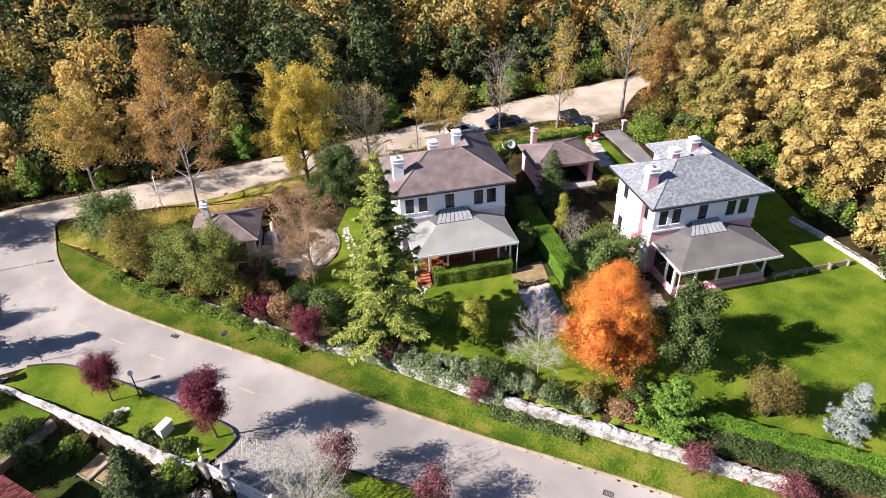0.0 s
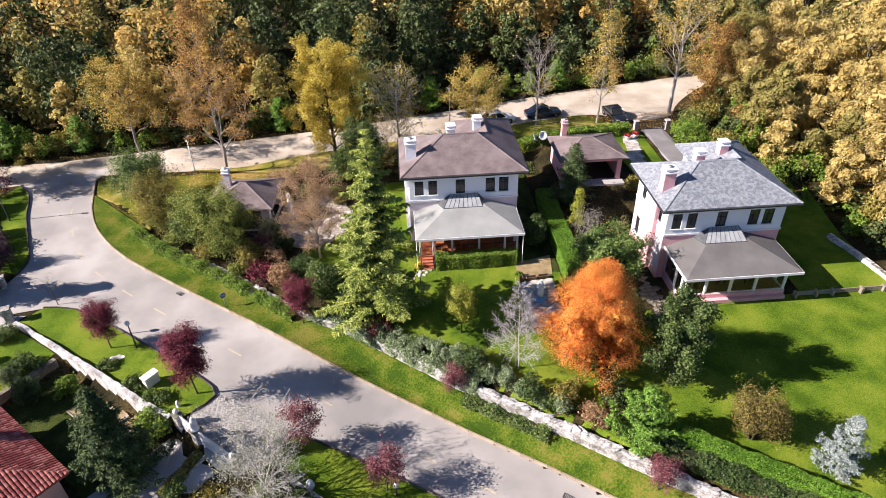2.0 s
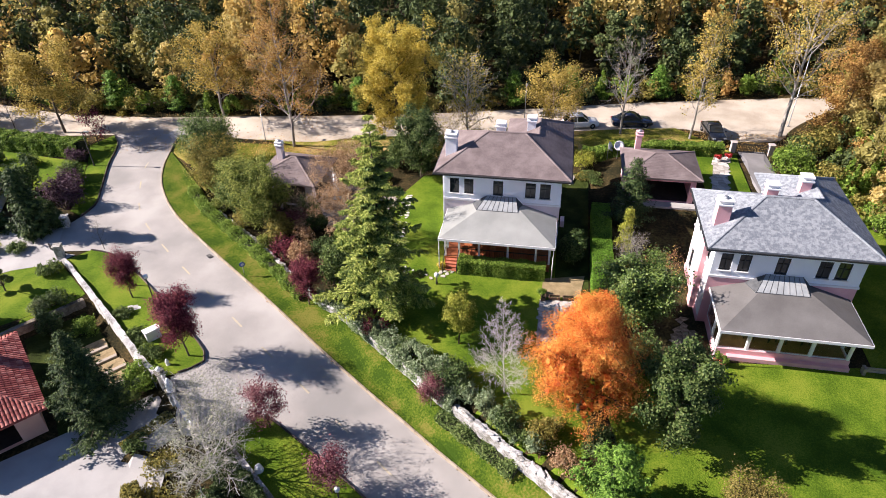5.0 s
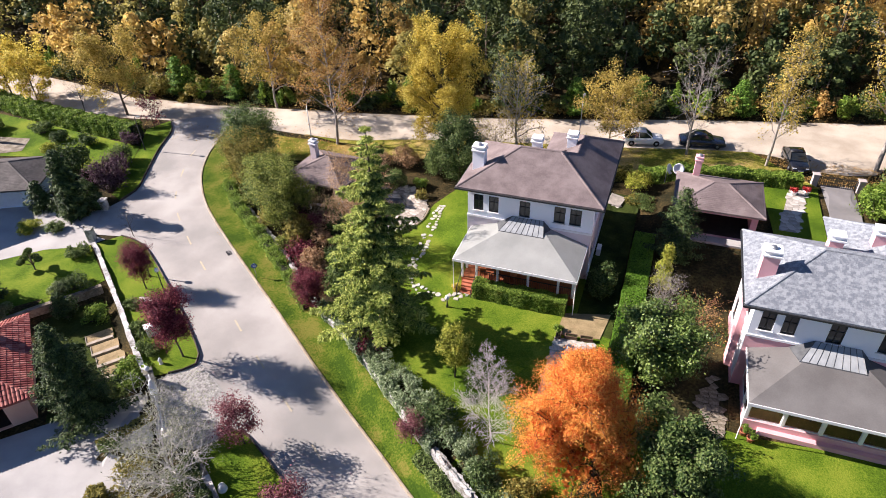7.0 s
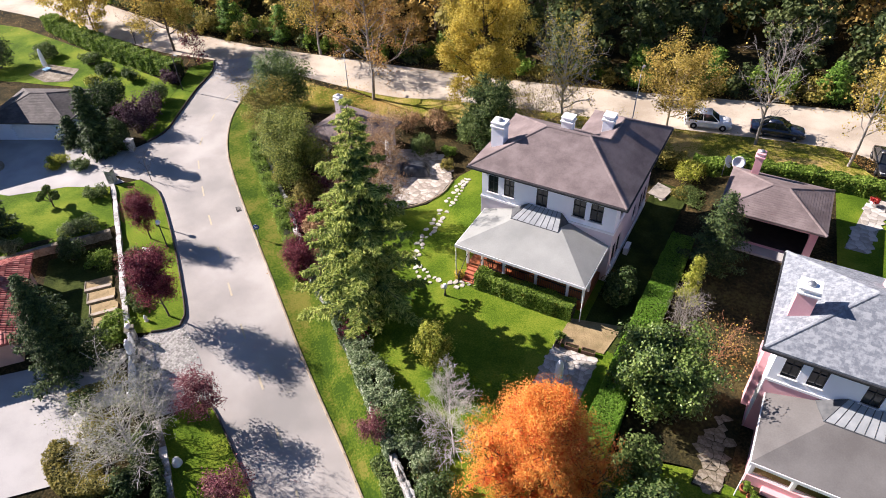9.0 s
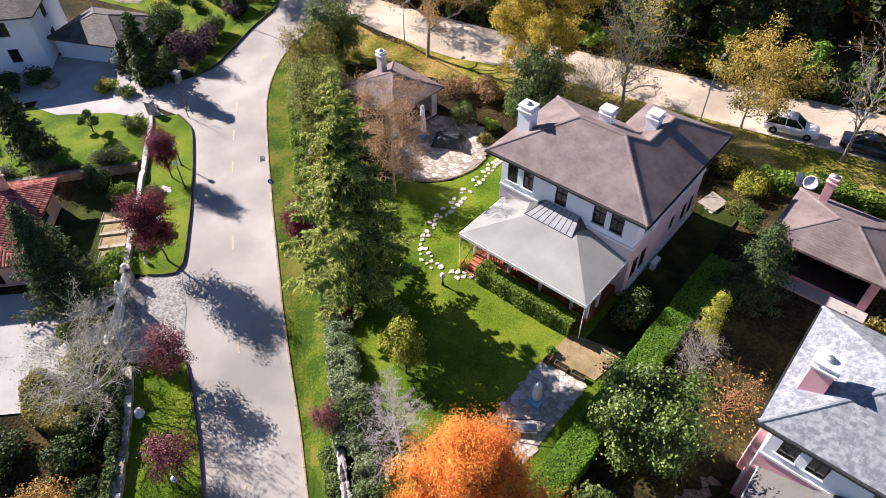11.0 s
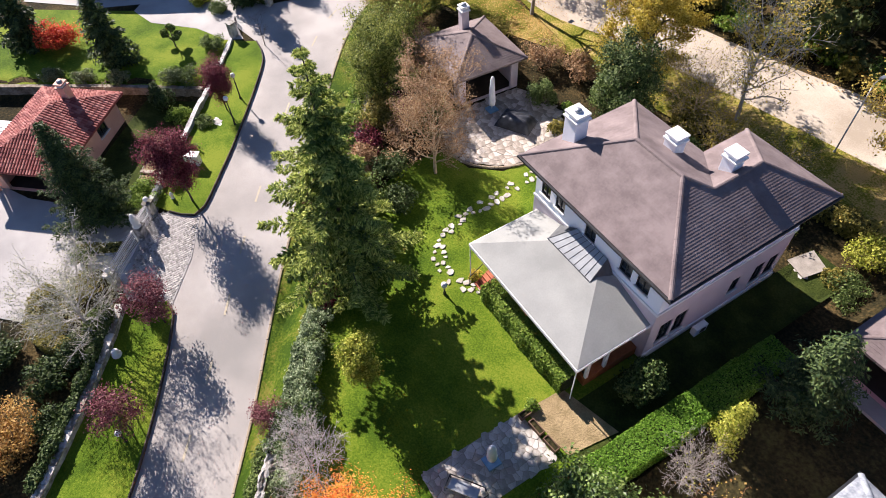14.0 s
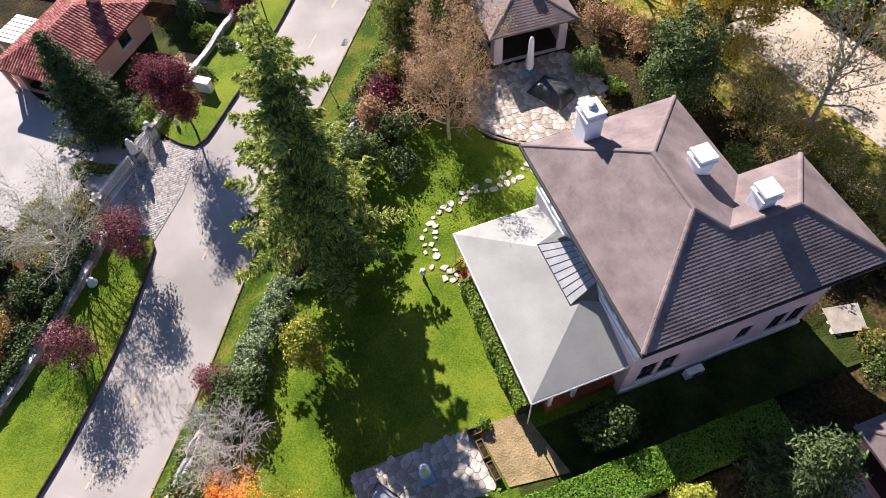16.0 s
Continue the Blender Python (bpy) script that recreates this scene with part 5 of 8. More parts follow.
M_TYRE = material("tyre_rubber", [(0.015, 0.015, 0.015), (0.03, 0.03, 0.03)], rough=0.85, scale=6)
M_LAMPGLASS = gloss("headlight_glass", (0.5, 0.52, 0.55))
M_TAIL = gloss("red_tail_light", (0.3, 0.01, 0.01))
car("white hatchback parked on the lane verge", 12.7, 25.1, gz(12.7, 25.1) + 0.035, 13, gloss("white_car_paint", (0.85, 0.86, 0.87)), 4.3, 1.78, 1.5, True)
car("dark blue saloon parked on the sandy lane", 18.7, 26.2, gz(18.7, 26.2) + 0.035, 8, gloss("dark_blue_paint", (0.012, 0.02, 0.045)), 4.75, 1.84, 1.45)
car("black saloon parked before the gate", 27.6, 24.4, gz(27.6, 24.4) + 0.035, -82, gloss("black_paint", (0.012, 0.012, 0.013)), 4.7, 1.84, 1.45)

# ---- plants ----
def branching(rng, height, spread, first=0.3, limbs=12, twigs=4, sub=3, trunk_r=0.18, rise=0.55, lean=0.04, shape="round"):
    """Trunk, limbs and twigs of a broadleaf tree: tubes to draw and the points where leaves grow."""
    paths, tips = [], []
    n = 7
    ts = np.linspace(0, 1, n)
    wob = np.cumsum(rng.normal(0, lean * height / n, (n, 2)), axis=0)
    wob -= wob[0]
    trunk = np.column_stack([wob, ts * height * 0.94])
    paths.append((trunk, trunk_r * (1 - ts * 0.88)))
    for i in range(limbs):
        f = first + (0.95 - first) * (i + rng.random()) / limbs
        o = np.array([np.interp(f, ts, trunk[:, k]) for k in range(3)])
        az = i * 2.4 + rng.normal(0, 0.4)
        g = (f - first) / (1 - first)
        if shape == "cone":
            ln = spread * (1.05 - g * 0.92)
        elif shape == "spire":
            ln = spread * (0.84 if g < 0.25 else 0.78 * (1 - ((g - 0.25) / 0.8) ** 1.3) + 0.06)
        elif shape == "vase":
            ln = spread * (0.75 + 0.35 * g) * (1.1 - 0.6 * g * g)
        else:
            ln = spread * (0.55 + 0.9 * math.sin(math.pi * min(1, g * 0.85 + 0.12)) * 0.6)
        ln *= 0.8 + 0.4 * rng.random()
        r = rise + 0.5 * g
        d = np.array([math.cos(az), math.sin(az), r])
        d /= np.linalg.norm(d)
        m = 5
        us = np.linspace(0, 1, m)[:, None]
        bend = rng.normal(0, 0.09 * ln, (m, 3)) * us
        limb = o + d * ln * us + bend + np.array([0, 0, 0.12 * ln]) * us ** 2
        r0 = trunk_r * (1 - f * 0.85) * 0.5
        paths.append((limb, r0 * (1 - 0.8 * us[:, 0])))
        for j in range(twigs):
            h = 0.25 + 0.75 * (j + rng.random()) / twigs
            q = np.array([np.interp(h, us[:, 0], limb[:, k]) for k in range(3)])
            td = d + rng.normal(0, 0.65, 3)
            td[2] += 0.15
            td /= np.linalg.norm(td)
            tl = ln * (0.28 + 0.3 * rng.random()) * (1.15 - 0.5 * h)
            tw = q + td * tl * np.linspace(0, 1, 3)[:, None] + rng.normal(0, 0.04 * tl, (3, 3)) * np.linspace(0, 1, 3)[:, None]
            paths.append((tw, r0 * 0.35 * np.array([1, 0.7, 0.3])))
            for k in range(sub):
                s = 0.3 + 0.7 * rng.random()
                q2 = tw[0] + (tw[-1] - tw[0]) * s
                sd = td + rng.normal(0, 0.8, 3)
                sd /= np.linalg.norm(sd)
                e2 = q2 + sd * tl * 0.5 * (0.5 + rng.random())
                paths.append((np.array([q2, (q2 + e2) / 2 + rng.normal(0, 0.03, 3), e2]), r0 * 0.16 * np.array([1, 0.8, 0.4]) + 0.004))
                tips += [q2, e2, (q2 + e2) / 2]
            tips.append(tw[-1])
        tips.append(limb[-1])
    return paths, np.array(tips)


def crown_points(rng, tips, count, scatter):
    """Leaf places round the twig tips, and the way that each leaf faces."""
    k = rng.integers(0, len(tips), count)
    off = np.clip(rng.normal(0, 1, (count, 3)), -1.5, 1.5) * scatter * np.array([1, 1, 0.8])
    p = tips[k] + off
    mid = np.array([tips[:, 0].mean(), tips[:, 1].mean(), np.quantile(tips[:, 2], 0.35)])
    w = p - mid
    w /= np.linalg.norm(w, axis=1)[:, None] + 1e-9
    return p, w + off / (scatter * 1.7)


def tree_meshes(seed, height, spread, leaves, leaf, leaf_mat, bark, scatter=0.3, seg=5, up=0.35, long=1.4, clump=1.0, core=0.0, **kw):
    rng = np.random.default_rng(seed)
    paths, tips = branching(rng, height, spread, **kw)
    v, q = tubes(paths, seg)
    wood = mesh_of("trunk", v, q, bark, True)
    if leaves:
        if clump < 1:
            tips = tips[rng.random(len(tips)) < clump]
        cp, face = crown_points(rng, tips, int(leaves * 1.7), scatter)
        lv, lf = leaf_quads(cp, leaf * 0.70, rng, up, long, out=face)
        if core:
            mid = np.array([0, 0, np.quantile(tips[:, 2], 0.4)])
            k = rng.integers(0, len(tips), int(leaves * 0.10))
            cp = mid + (tips[k] - mid) * rng.uniform(0.55, 0.88, (len(k), 1))
            cv, cf = leaf_quads(cp, core, rng, up, 1.2, out=tips[k] - mid)
            lv, lf = np.vstack([lv, cv]), np.vstack([lf, cf + len(lv)])
        crown = mesh_of("crown", lv, lf, leaf_mat)
    else:
        crown = None
    return wood, crown


def plant(name, label, category, x, y, meshes, rz=0.0, s=1.0, z=None, group="", sink=0.08):
    e = thing(name, label, category, x, y, (gz(x, y) if z is None else z) - sink, rz, group)
    e.scale = (s, s, s)
    wood, crown = meshes
    part("trunk", wood, e)
    if crown:
        part("crown", crown, e)
    return e


def conifer_meshes(seed, height, radius, sprays, leaf, leaf_mat, droop=0.25, whorls=26, per=6, trunk_r=0.25, first=0.06, power=0.8, long=2.6, ragged=0.35, scatter=0.16, fan=0.30, core=0, core_size=0.3, core_mat=None, flat=0.9, lift=0.28):
    """A spire with whorled boughs, flat needle sprays along them and inner needles round the trunk, which core_mat can
    darken for shade.
    """
    rng = np.random.default_rng(seed)
    paths = [(np.column_stack([np.cumsum(rng.normal(0, 0.02, 8)), np.cumsum(rng.normal(0, 0.02, 8)), np.linspace(0, height, 8)]), trunk_r * np.linspace(1, 0.06, 8))]
    pts, ways, deep = [], [], []
    for i in range(whorls):
        f = first + (0.985 - first) * (i / (whorls - 1)) ** 0.95
        for j in range(per):
            az = j * 2 * math.pi / per + i * 1.3 + rng.normal(0, 0.3)
            full = radius * (1 - f) ** power
            ln = max(0.12, full * (1 + ragged * np.clip(rng.normal(), -1.6, 1.3)) + 0.12)
            us = np.linspace(0, 1, 5)
            d = np.array([math.cos(az), math.sin(az), 0])
            zz = f * height + ln * (lift * us - (droop + lift) * us ** 2 + 0.18 * us ** 4)
            bough = d * (ln * us)[:, None] + np.array([0, 0, 1]) * zz[:, None] + rng.normal(0, 0.03 * ln, (5, 3)) * us[:, None]
            paths.append((bough, trunk_r * 0.22 * (1 - f * 0.8) * np.linspace(1, 0.15, 5)))
            side = np.array([-d[1], d[0], 0])
            k = max(3, int(6 * ln))
            for h in (0.15, 0.3, 0.45) if f < 0.8 else ():
                deep.append(np.array([np.interp(h * min(1.0, full / ln), us, bough[:, c]) for c in range(3)]))
            for m in range(k):
                h = 0.12 + 0.88 * (m + rng.random()) / k
                q = np.array([np.interp(h, us, bough[:, c]) for c in range(3)])
                tl = ln * fan * (1.1 - h) + 0.10
                for sgn in (-1, 1):
                    e = q + side * sgn * tl * (0.5 + rng.random() * 0.7) + d * tl * 0.6 * rng.random() - np.array([0, 0, tl * 0.35 * rng.random()])
                    pts += [q * (1 - w) + e * w for w in (0.15, 0.5, 0.85, 1.0)]
                    ways += [e - q + d * 0.4 * tl] * 4
    pts = np.array(pts)
    k = rng.integers(0, len(pts), sprays)
    c = pts[k] + rng.normal(0, scatter, (sprays, 3)) * np.array([1, 1, 0.5])
    out = c * np.array([1, 1, 0.0])
    out /= np.linalg.norm(out, axis=1)[:, None] + 1e-9
    out[:, 2] = flat
    lv, lf = leaf_quads(c, leaf, rng, 0.5, long, out=out, along=np.array(ways)[k])
    faces, mats = [lf], [leaf_mat]
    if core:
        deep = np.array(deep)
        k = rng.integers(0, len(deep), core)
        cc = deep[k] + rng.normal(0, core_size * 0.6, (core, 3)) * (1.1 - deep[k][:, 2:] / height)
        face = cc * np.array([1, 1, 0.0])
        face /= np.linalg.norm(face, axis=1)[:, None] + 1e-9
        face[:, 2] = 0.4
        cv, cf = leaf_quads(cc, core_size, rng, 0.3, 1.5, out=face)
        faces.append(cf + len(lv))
        # a darker core_mat puts shade between the boughs into the colour
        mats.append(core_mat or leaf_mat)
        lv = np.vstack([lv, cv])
    v, q = tubes(paths, 4)
    return mesh_of("trunk", v, q, M_BARK, True), mesh_of("crown", lv, faces, mats)


def shrub_meshes(seed, w, d, h, count, leaf, leaf_mat, lobes=9, bark=None, shell=0.75):
    """A rounded bush of several uneven lobes on thin stems."""
    rng = np.random.default_rng(seed)
    leaves = int(count * 1.12)
    cs, rs, paths = [], [], []
    lobes = int(lobes * 1.6)
    for i in range(lobes):
        a, r = rng.random() * 6.283, math.sqrt(rng.random())
        z = h * (0.26 + 0.49 * rng.random() * (1.2 - 0.6 * r))
        c = np.array([math.cos(a) * r * w * 0.36, math.sin(a) * r * d * 0.36, z])
        cs.append(c)
        rs.append(np.array([w * 0.19, d * 0.19, h * 0.21]) * (0.6 + 0.7 * rng.random()))
        paths.append((np.array([[c[0] * 0.2, c[1] * 0.2, 0], c * np.array([0.6, 0.6, 0.5]), c]), np.array([0.03, 0.022, 0.008]) * (1 + 0.3 * h)))
        for _ in range(2):
            e = c + rng.normal(0, 1, 3) * rs[-1] * 0.6
            paths.append((np.array([c, (c + e) / 2, e]), np.array([0.012, 0.009, 0.004]) * (1 + 0.2 * h)))
    k = rng.integers(0, lobes, leaves)
    n = rng.normal(size=(leaves, 3))
    n /= np.linalg.norm(n, axis=1)[:, None]
    far = (shell + (1.12 - shell) * rng.random(leaves))
    sprig = rng.random(leaves) < 0.22
    ways = rng.normal(size=(9, 3)) + np.array([0, 0, 0.5])
    ways /= np.linalg.norm(ways, axis=1)[:, None]
    n[sprig] = ways[rng.integers(0, 9, leaves)[sprig]] + rng.normal(0, 0.12, (int(sprig.sum()), 3))
    far[sprig] = rng.uniform(0.9, 1.45, int(sprig.sum()))
    n *= far[:, None]
    p = np.array(cs)[k] + n * np.array(rs)[k]
    p[:, 2] = np.abs(p[:, 2]) + 0.03
    lv, lf = leaf_quads(p, leaf * 0.78, rng, 0.4, 1.5, out=n)
    v, q = tubes(paths, 4)
    return mesh_of("trunk", v, q, bark or M_BARK, True), mesh_of("crown", lv, lf, leaf_mat)


def shrub(name, label, x, y, w, d, h, leaf_mat, seed, leaves=2500, leaf=0.16, rz=0.0, lobes=9, group="", category="shrub", shell=0.75):
    e = thing(name, label, category, x, y, gz(x, y) - 0.05, rz, group)
    wood, crown = shrub_meshes(seed, w, d, h, leaves, leaf, leaf_mat, lobes, None, shell)
    part("stem", wood, e)
    part("foliage", crown, e)
    return e


def hedge(name, label, line, width, height, leaf_mat, seed, density=260, leaf=0.14, rough=0.10, base=None, core=True, group=""):
    """A clipped hedge along a line: a solid near-black body as its inner shade, and leaves over its sides and top."""
    rng = np.random.default_rng(seed)
    p = polyline(line, 0.5)
    d = np.gradient(p, axis=0)
    d /= np.linalg.norm(d, axis=1)[:, None]
    nrm = np.column_stack([-d[:, 1], d[:, 0]])
    n = len(p)
    z0 = ground(p[:, 0], p[:, 1]) if base is None else np.full(n, base)
    e = thing(name, label, "hedge", group=group)
    prof = [(-0.46, 0.0), (-0.5, 0.45), (-0.44, 0.9), (-0.3, 0.97), (0.3, 0.97), (0.44, 0.9), (0.5, 0.45), (0.46, 0.0)]
    ring = []
    for c, h in prof:
        wv = rng.normal(0, rough * 0.4, n)
        ring.append(np.column_stack([p + nrm * (c * width * 0.86 + wv)[:, None], z0 + h * height * 0.93 + rng.normal(0, rough * 0.35, n) * (h > 0.5) - 0.05 * (h == 0)]))
    k = len(prof)
    V = np.stack(ring, axis=1).reshape(-1, 3)
    i, j = np.meshgrid(np.arange(n - 1), np.arange(k - 1), indexing="ij")
    F = np.stack([i * k + j, (i + 1) * k + j, (i + 1) * k + j + 1, i * k + j + 1], axis=-1).reshape(-1, 4)
    caps = np.array([list(range(k)), list(range((n - 1) * k, n * k))[::-1]])
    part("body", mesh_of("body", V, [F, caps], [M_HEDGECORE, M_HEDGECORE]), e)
    length = 0.5 * (n - 1)
    m = int(density * length * (2 * height + width))
    t = rng.random(m) * (n - 1.001)
    a = t.astype(int)
    fr = (t - a)[:, None]
    per = rng.random(m) * (2 * height + width)
    c = np.where(per < height, -0.5, np.where(per < height + width, (per - height) / width - 0.5, 0.5)) * width
    h = np.where(per < height, per, np.where(per < height + width, height, per - height - width))
    bump = rough * (np.sin(t * 1.7 + seed) + np.sin(t * 0.63 + 2 * seed) * 0.8)
    pos = p[a] * (1 - fr) + p[a + 1] * fr + nrm[a] * (c + np.sign(c) * bump * 0.4 * (np.abs(c) > 0.45 * width) + rng.normal(0, rough * 0.45, m))[:, None]
    z = z0[a] * (1 - fr[:, 0]) + z0[a + 1] * fr[:, 0] + h + (bump * 0.6 + rng.normal(0, rough * 0.45, m)) * (h > 0.8 * height)
    face = np.column_stack([nrm[a] * np.where(np.abs(c) > 0.49 * width, np.sign(c), 0.0)[:, None], np.where((per > height) & (per < height + width), 1.0, 0.1)])
    lv, lf = leaf_quads(np.column_stack([pos, np.maximum(z, z0[a] + 0.02)]), leaf * 0.9, rng, 0.3, 1.5, out=face)
    part("foliage", mesh_of("foliage", lv, lf, leaf_mat), e)
    return e


# near-black so that gaps between hedge leaves look deep in shade
M_HEDGECORE = material("hedge_inner_shade", [(0.012, 0.016, 0.006), (0.03, 0.035, 0.012)], rough=0.95, scale=4, fine=0.6, bump=0.05, bump_scale=12)

# ---- the woods ----
def lobed_crown(rng, height, spread, first, lobes, trunk_r):
    """Trunk and limbs of a wood tree, with the middle and size of each leafy lobe of its crown."""
    paths, _ = branching(rng, height, spread, first=first, limbs=9, twigs=1, sub=0, trunk_r=trunk_r)
    mids, sizes = [], []
    z0, z1 = height * first, height * 0.93
    for i in range(lobes):
        g = (i + 0.5) / lobes
        r = spread * math.sqrt(max(0.05, 1 - (2 * g - 0.85) ** 2)) * rng.uniform(0.35, 0.8)
        a = i * 2.4 + rng.normal(0, 0.4)
        mids.append((r * math.cos(a), r * math.sin(a), z0 + (z1 - z0) * g))
        sizes.append(spread * rng.uniform(0.34, 0.52) * (1.1 - 0.35 * g))
    return tubes([q for q in paths if len(q[0]) >= 5], 3), np.array(mids), np.array(sizes)


def woods():
    """The wood behind the lane and beside the pink villa, one mass of many trees."""
    rng = np.random.default_rng(21)
    temps = [lobed_crown(np.random.default_rng(300 + i), 10.0, 3.4, 0.10 if i % 2 else 0.26, 11 + i % 3, 0.16) for i in range(8)]
    pine = lobed_crown(np.random.default_rng(330), 10.0, 2.2, 0.05, 12, 0.14)
    V, F, base = [], [[], [], [], [], []], 0
    spots = []
    for x in np.arange(-118, 120, 4.6):
        for y in np.arange(-62, 150, 4.6):
            px, py = x + rng.uniform(-2, 2), y + rng.uniform(-2, 2)
            edge = np.interp(px, back_far[:, 0], back_far[:, 1]) + 2.6
            near = np.interp(px, back[:, 0], back[:, 1]) - 2.6
            right = px > (43.0 if py < 4 else 40.0) and py < near
            if (py > edge and px < 54) or (py > 46 and px >= 54) or right:
                dist = math.hypot(px - 8, py + 35)
                if dist > 142 or (right and (px > 74 or py < -34)) or rng.random() < (0.2 if dist > 100 else 0.06):
                    continue
                spots.append((px, py, dist, right, (py - edge < 5) and not right))
    for px, py, dist, right, fringe in spots:
        u = rng.random()
        dark = 0.2 if fringe and px < -14 else 0.58 if px < -22 and py < 80 else 0.45 if -22 <= px < -12 else (0.25 if px > -12 else 0.3)
        # mostly dark leaves behind the lane: the wood's shaded edge, put into colour
        if px > -14 and py < np.interp(px, back_far[:, 0], back_far[:, 1]) + (26 if px < 9 else 12):
            dark = 0.86
        kind = (3 if u < 0.62 else 1) if right else (2 if u < dark else (0 if u < dark + 0.45 * (1 - dark) else (1 if u < dark + 0.82 * (1 - dark) else 3)))
        (tv, tf), mids, sizes = pine if kind == 2 and rng.random() < 0.5 else temps[rng.integers(0, 8) if not right else 2 * rng.integers(0, 4) + 1]
        s = rng.uniform(0.75, 1.3) * (0.72 if right and px < 48 else 1.0) * (0.8 if fringe else 1.0)
        sz = s * rng.uniform(0.85, 1.25)
        a = rng.uniform(0, 6.283)
        ca, sa = math.cos(a), math.sin(a)
        R = np.array([[ca * s, -sa * s, 0], [sa * s, ca * s, 0], [0, 0, sz]])
        o = np.array([px, py, gz(px, py) - 0.1])
        n = int((2900 if right and px < 58 else 1500 if right or dist < 66 else 1000) * s) if dist < 80 else (470 if dist < 100 else 190)
        leaf = (0.16 if right and px < 58 else 0.22 if right or dist < 66 else 0.28) if dist < 80 else (0.42 if dist < 105 else 0.62)
        for m, size, lo, hi, flat in ((n, leaf, 0.80, 1.10, 0.3), (n // 4, 0.6, 0.4, 0.78, 0.3)):
            k = rng.integers(0, len(mids), m)
            d = rng.normal(size=(m, 3)); d[:, 2] += 0.3
            d /= np.linalg.norm(d, axis=1)[:, None]
            pts = mids[k] + d * (sizes[k] * rng.uniform(lo, hi, m))[:, None] * np.array([1, 1, 0.8])
            lv, lf = leaf_quads(pts @ R.T + o, size, rng, flat, 1.3, out=d @ R.T)
            V.append(lv); F[kind].append(lf + base); base += len(lv)
        V.append(tv @ R.T + o); F[4].append(tf + base); base += len(tv)
    mats = [L_FOREST_O, L_FOREST_G, L_FOREST_D, L_FOREST_Y, M_BARK]
    ob = new("woodland", mesh_of("woodland", np.concatenate(V), [np.concatenate(f) for f in F], mats))
    tagged(ob, "autumn oak wood in ochre and olive leaf", "woodland", kind="stuff")


woods()

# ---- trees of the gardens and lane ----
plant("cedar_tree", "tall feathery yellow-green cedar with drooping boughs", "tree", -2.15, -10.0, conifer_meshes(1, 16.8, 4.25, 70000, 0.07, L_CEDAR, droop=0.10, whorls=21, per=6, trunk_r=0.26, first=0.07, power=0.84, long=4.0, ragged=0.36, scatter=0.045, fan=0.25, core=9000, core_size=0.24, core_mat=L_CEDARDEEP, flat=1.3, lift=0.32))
plant("maple_tree", "dense orange maple in full autumn colour", "tree", 12.9, -17.5, tree_meshes(2, 10.4, 3.2, 62000, 0.078, L_MAPLE, M_BARK, core=0.34, scatter=0.3, first=0.13, limbs=78, twigs=6, sub=2, trunk_r=0.2, rise=0.08, shape="spire"))
plant("plane_tree", "large yellow-leaved plane tree by the lane", "tree", -7.4, 17.6, tree_meshes(3, 12.2, 4.4, 28000, 0.15, L_YELLOW, M_BARK, core=0.2, scatter=0.3, first=0.12, limbs=26, twigs=5, sub=2, trunk_r=0.26, rise=0.6))
plant("tall_tree", "tall thin rust-leaved tree with an open crown", "tree", -19.6, 16.0, tree_meshes(4, 20.2, 5.2, 9500, 0.15, L_RUST, M_PALEBARK, scatter=0.34, first=0.13, limbs=36, twigs=5, sub=2, trunk_r=0.18, rise=0.6, shape="cone"))
plant("tall_tree", "tall pale tree half bare with sparse rust leaves", "tree", 35.0, 25.2, tree_meshes(5, 17.0, 4.6, 4200, 0.18, L_OCHRE, M_PALEBARK, scatter=0.4, first=0.25, limbs=22, twigs=5, sub=3, trunk_r=0.26, rise=0.8))
plant("lane_tree", "ochre-leaved tree beyond the lane", "tree", -30.9, 21.8, tree_meshes(6, 9.4, 4.4, 5600, 0.18, L_OCHRE, M_PALEBARK, scatter=0.34, first=0.25, limbs=16, twigs=5, sub=2))
plant("lane_tree", "yellow-leaved tree at the bend of the lane", "tree", -48.7, 15.5, tree_meshes(7, 8.5, 4.2, 9000, 0.2, L_OCHRE, M_BARK, scatter=0.4, first=0.25, limbs=16, twigs=5, sub=2))
plant("lane_tree", "half-bare pale tree with thin ochre leaves by the lane", "tree", 0.2, 19.4, tree_meshes(8, 9.2, 3.8, 1300, 0.15, L_YELLOW, M_WHITEBARK, scatter=0.35, first=0.2, limbs=26, twigs=7, sub=4, trunk_r=0.16, rise=0.7, shape="vase"))
plant("lane_tree", "small yellow tree by the lane", "tree", 9.4, 23.0, tree_meshes(9, 7.0, 3.2, 5600, 0.16, L_OCHRE, M_TANBARK, scatter=0.38, first=0.15, limbs=18, twigs=5, sub=2, trunk_r=0.12))
plant("lane_tree", "bare pale grey tree beside the parked cars", "tree", 17.3, 23.4, tree_meshes(10, 9.8, 3.5, 50, 0.18, L_YELLOW, M_PALEBARK, scatter=0.3, first=0.25, limbs=20, twigs=6, sub=4, trunk_r=0.15, rise=1.0))
plant("lane_tree", "slender half-bare tree with yellow leaves", "tree", 24.9, 23.1, tree_meshes(11, 13.0, 2.8, 2200, 0.19, L_OCHRE, M_PALEBARK, scatter=0.3, first=0.25, limbs=22, twigs=5, sub=3, trunk_r=0.15, rise=1.1))
plant("evergreen_tree", "dark glossy evergreen tree with a ragged crown", "tree", -3.8, 11.8, tree_meshes(12, 7.4, 2.0, 9500, 0.15, L_MAGNOLIA, M_BARK, core=0.35, scatter=0.34, first=0.06, limbs=24, twigs=5, sub=2, trunk_r=0.14))
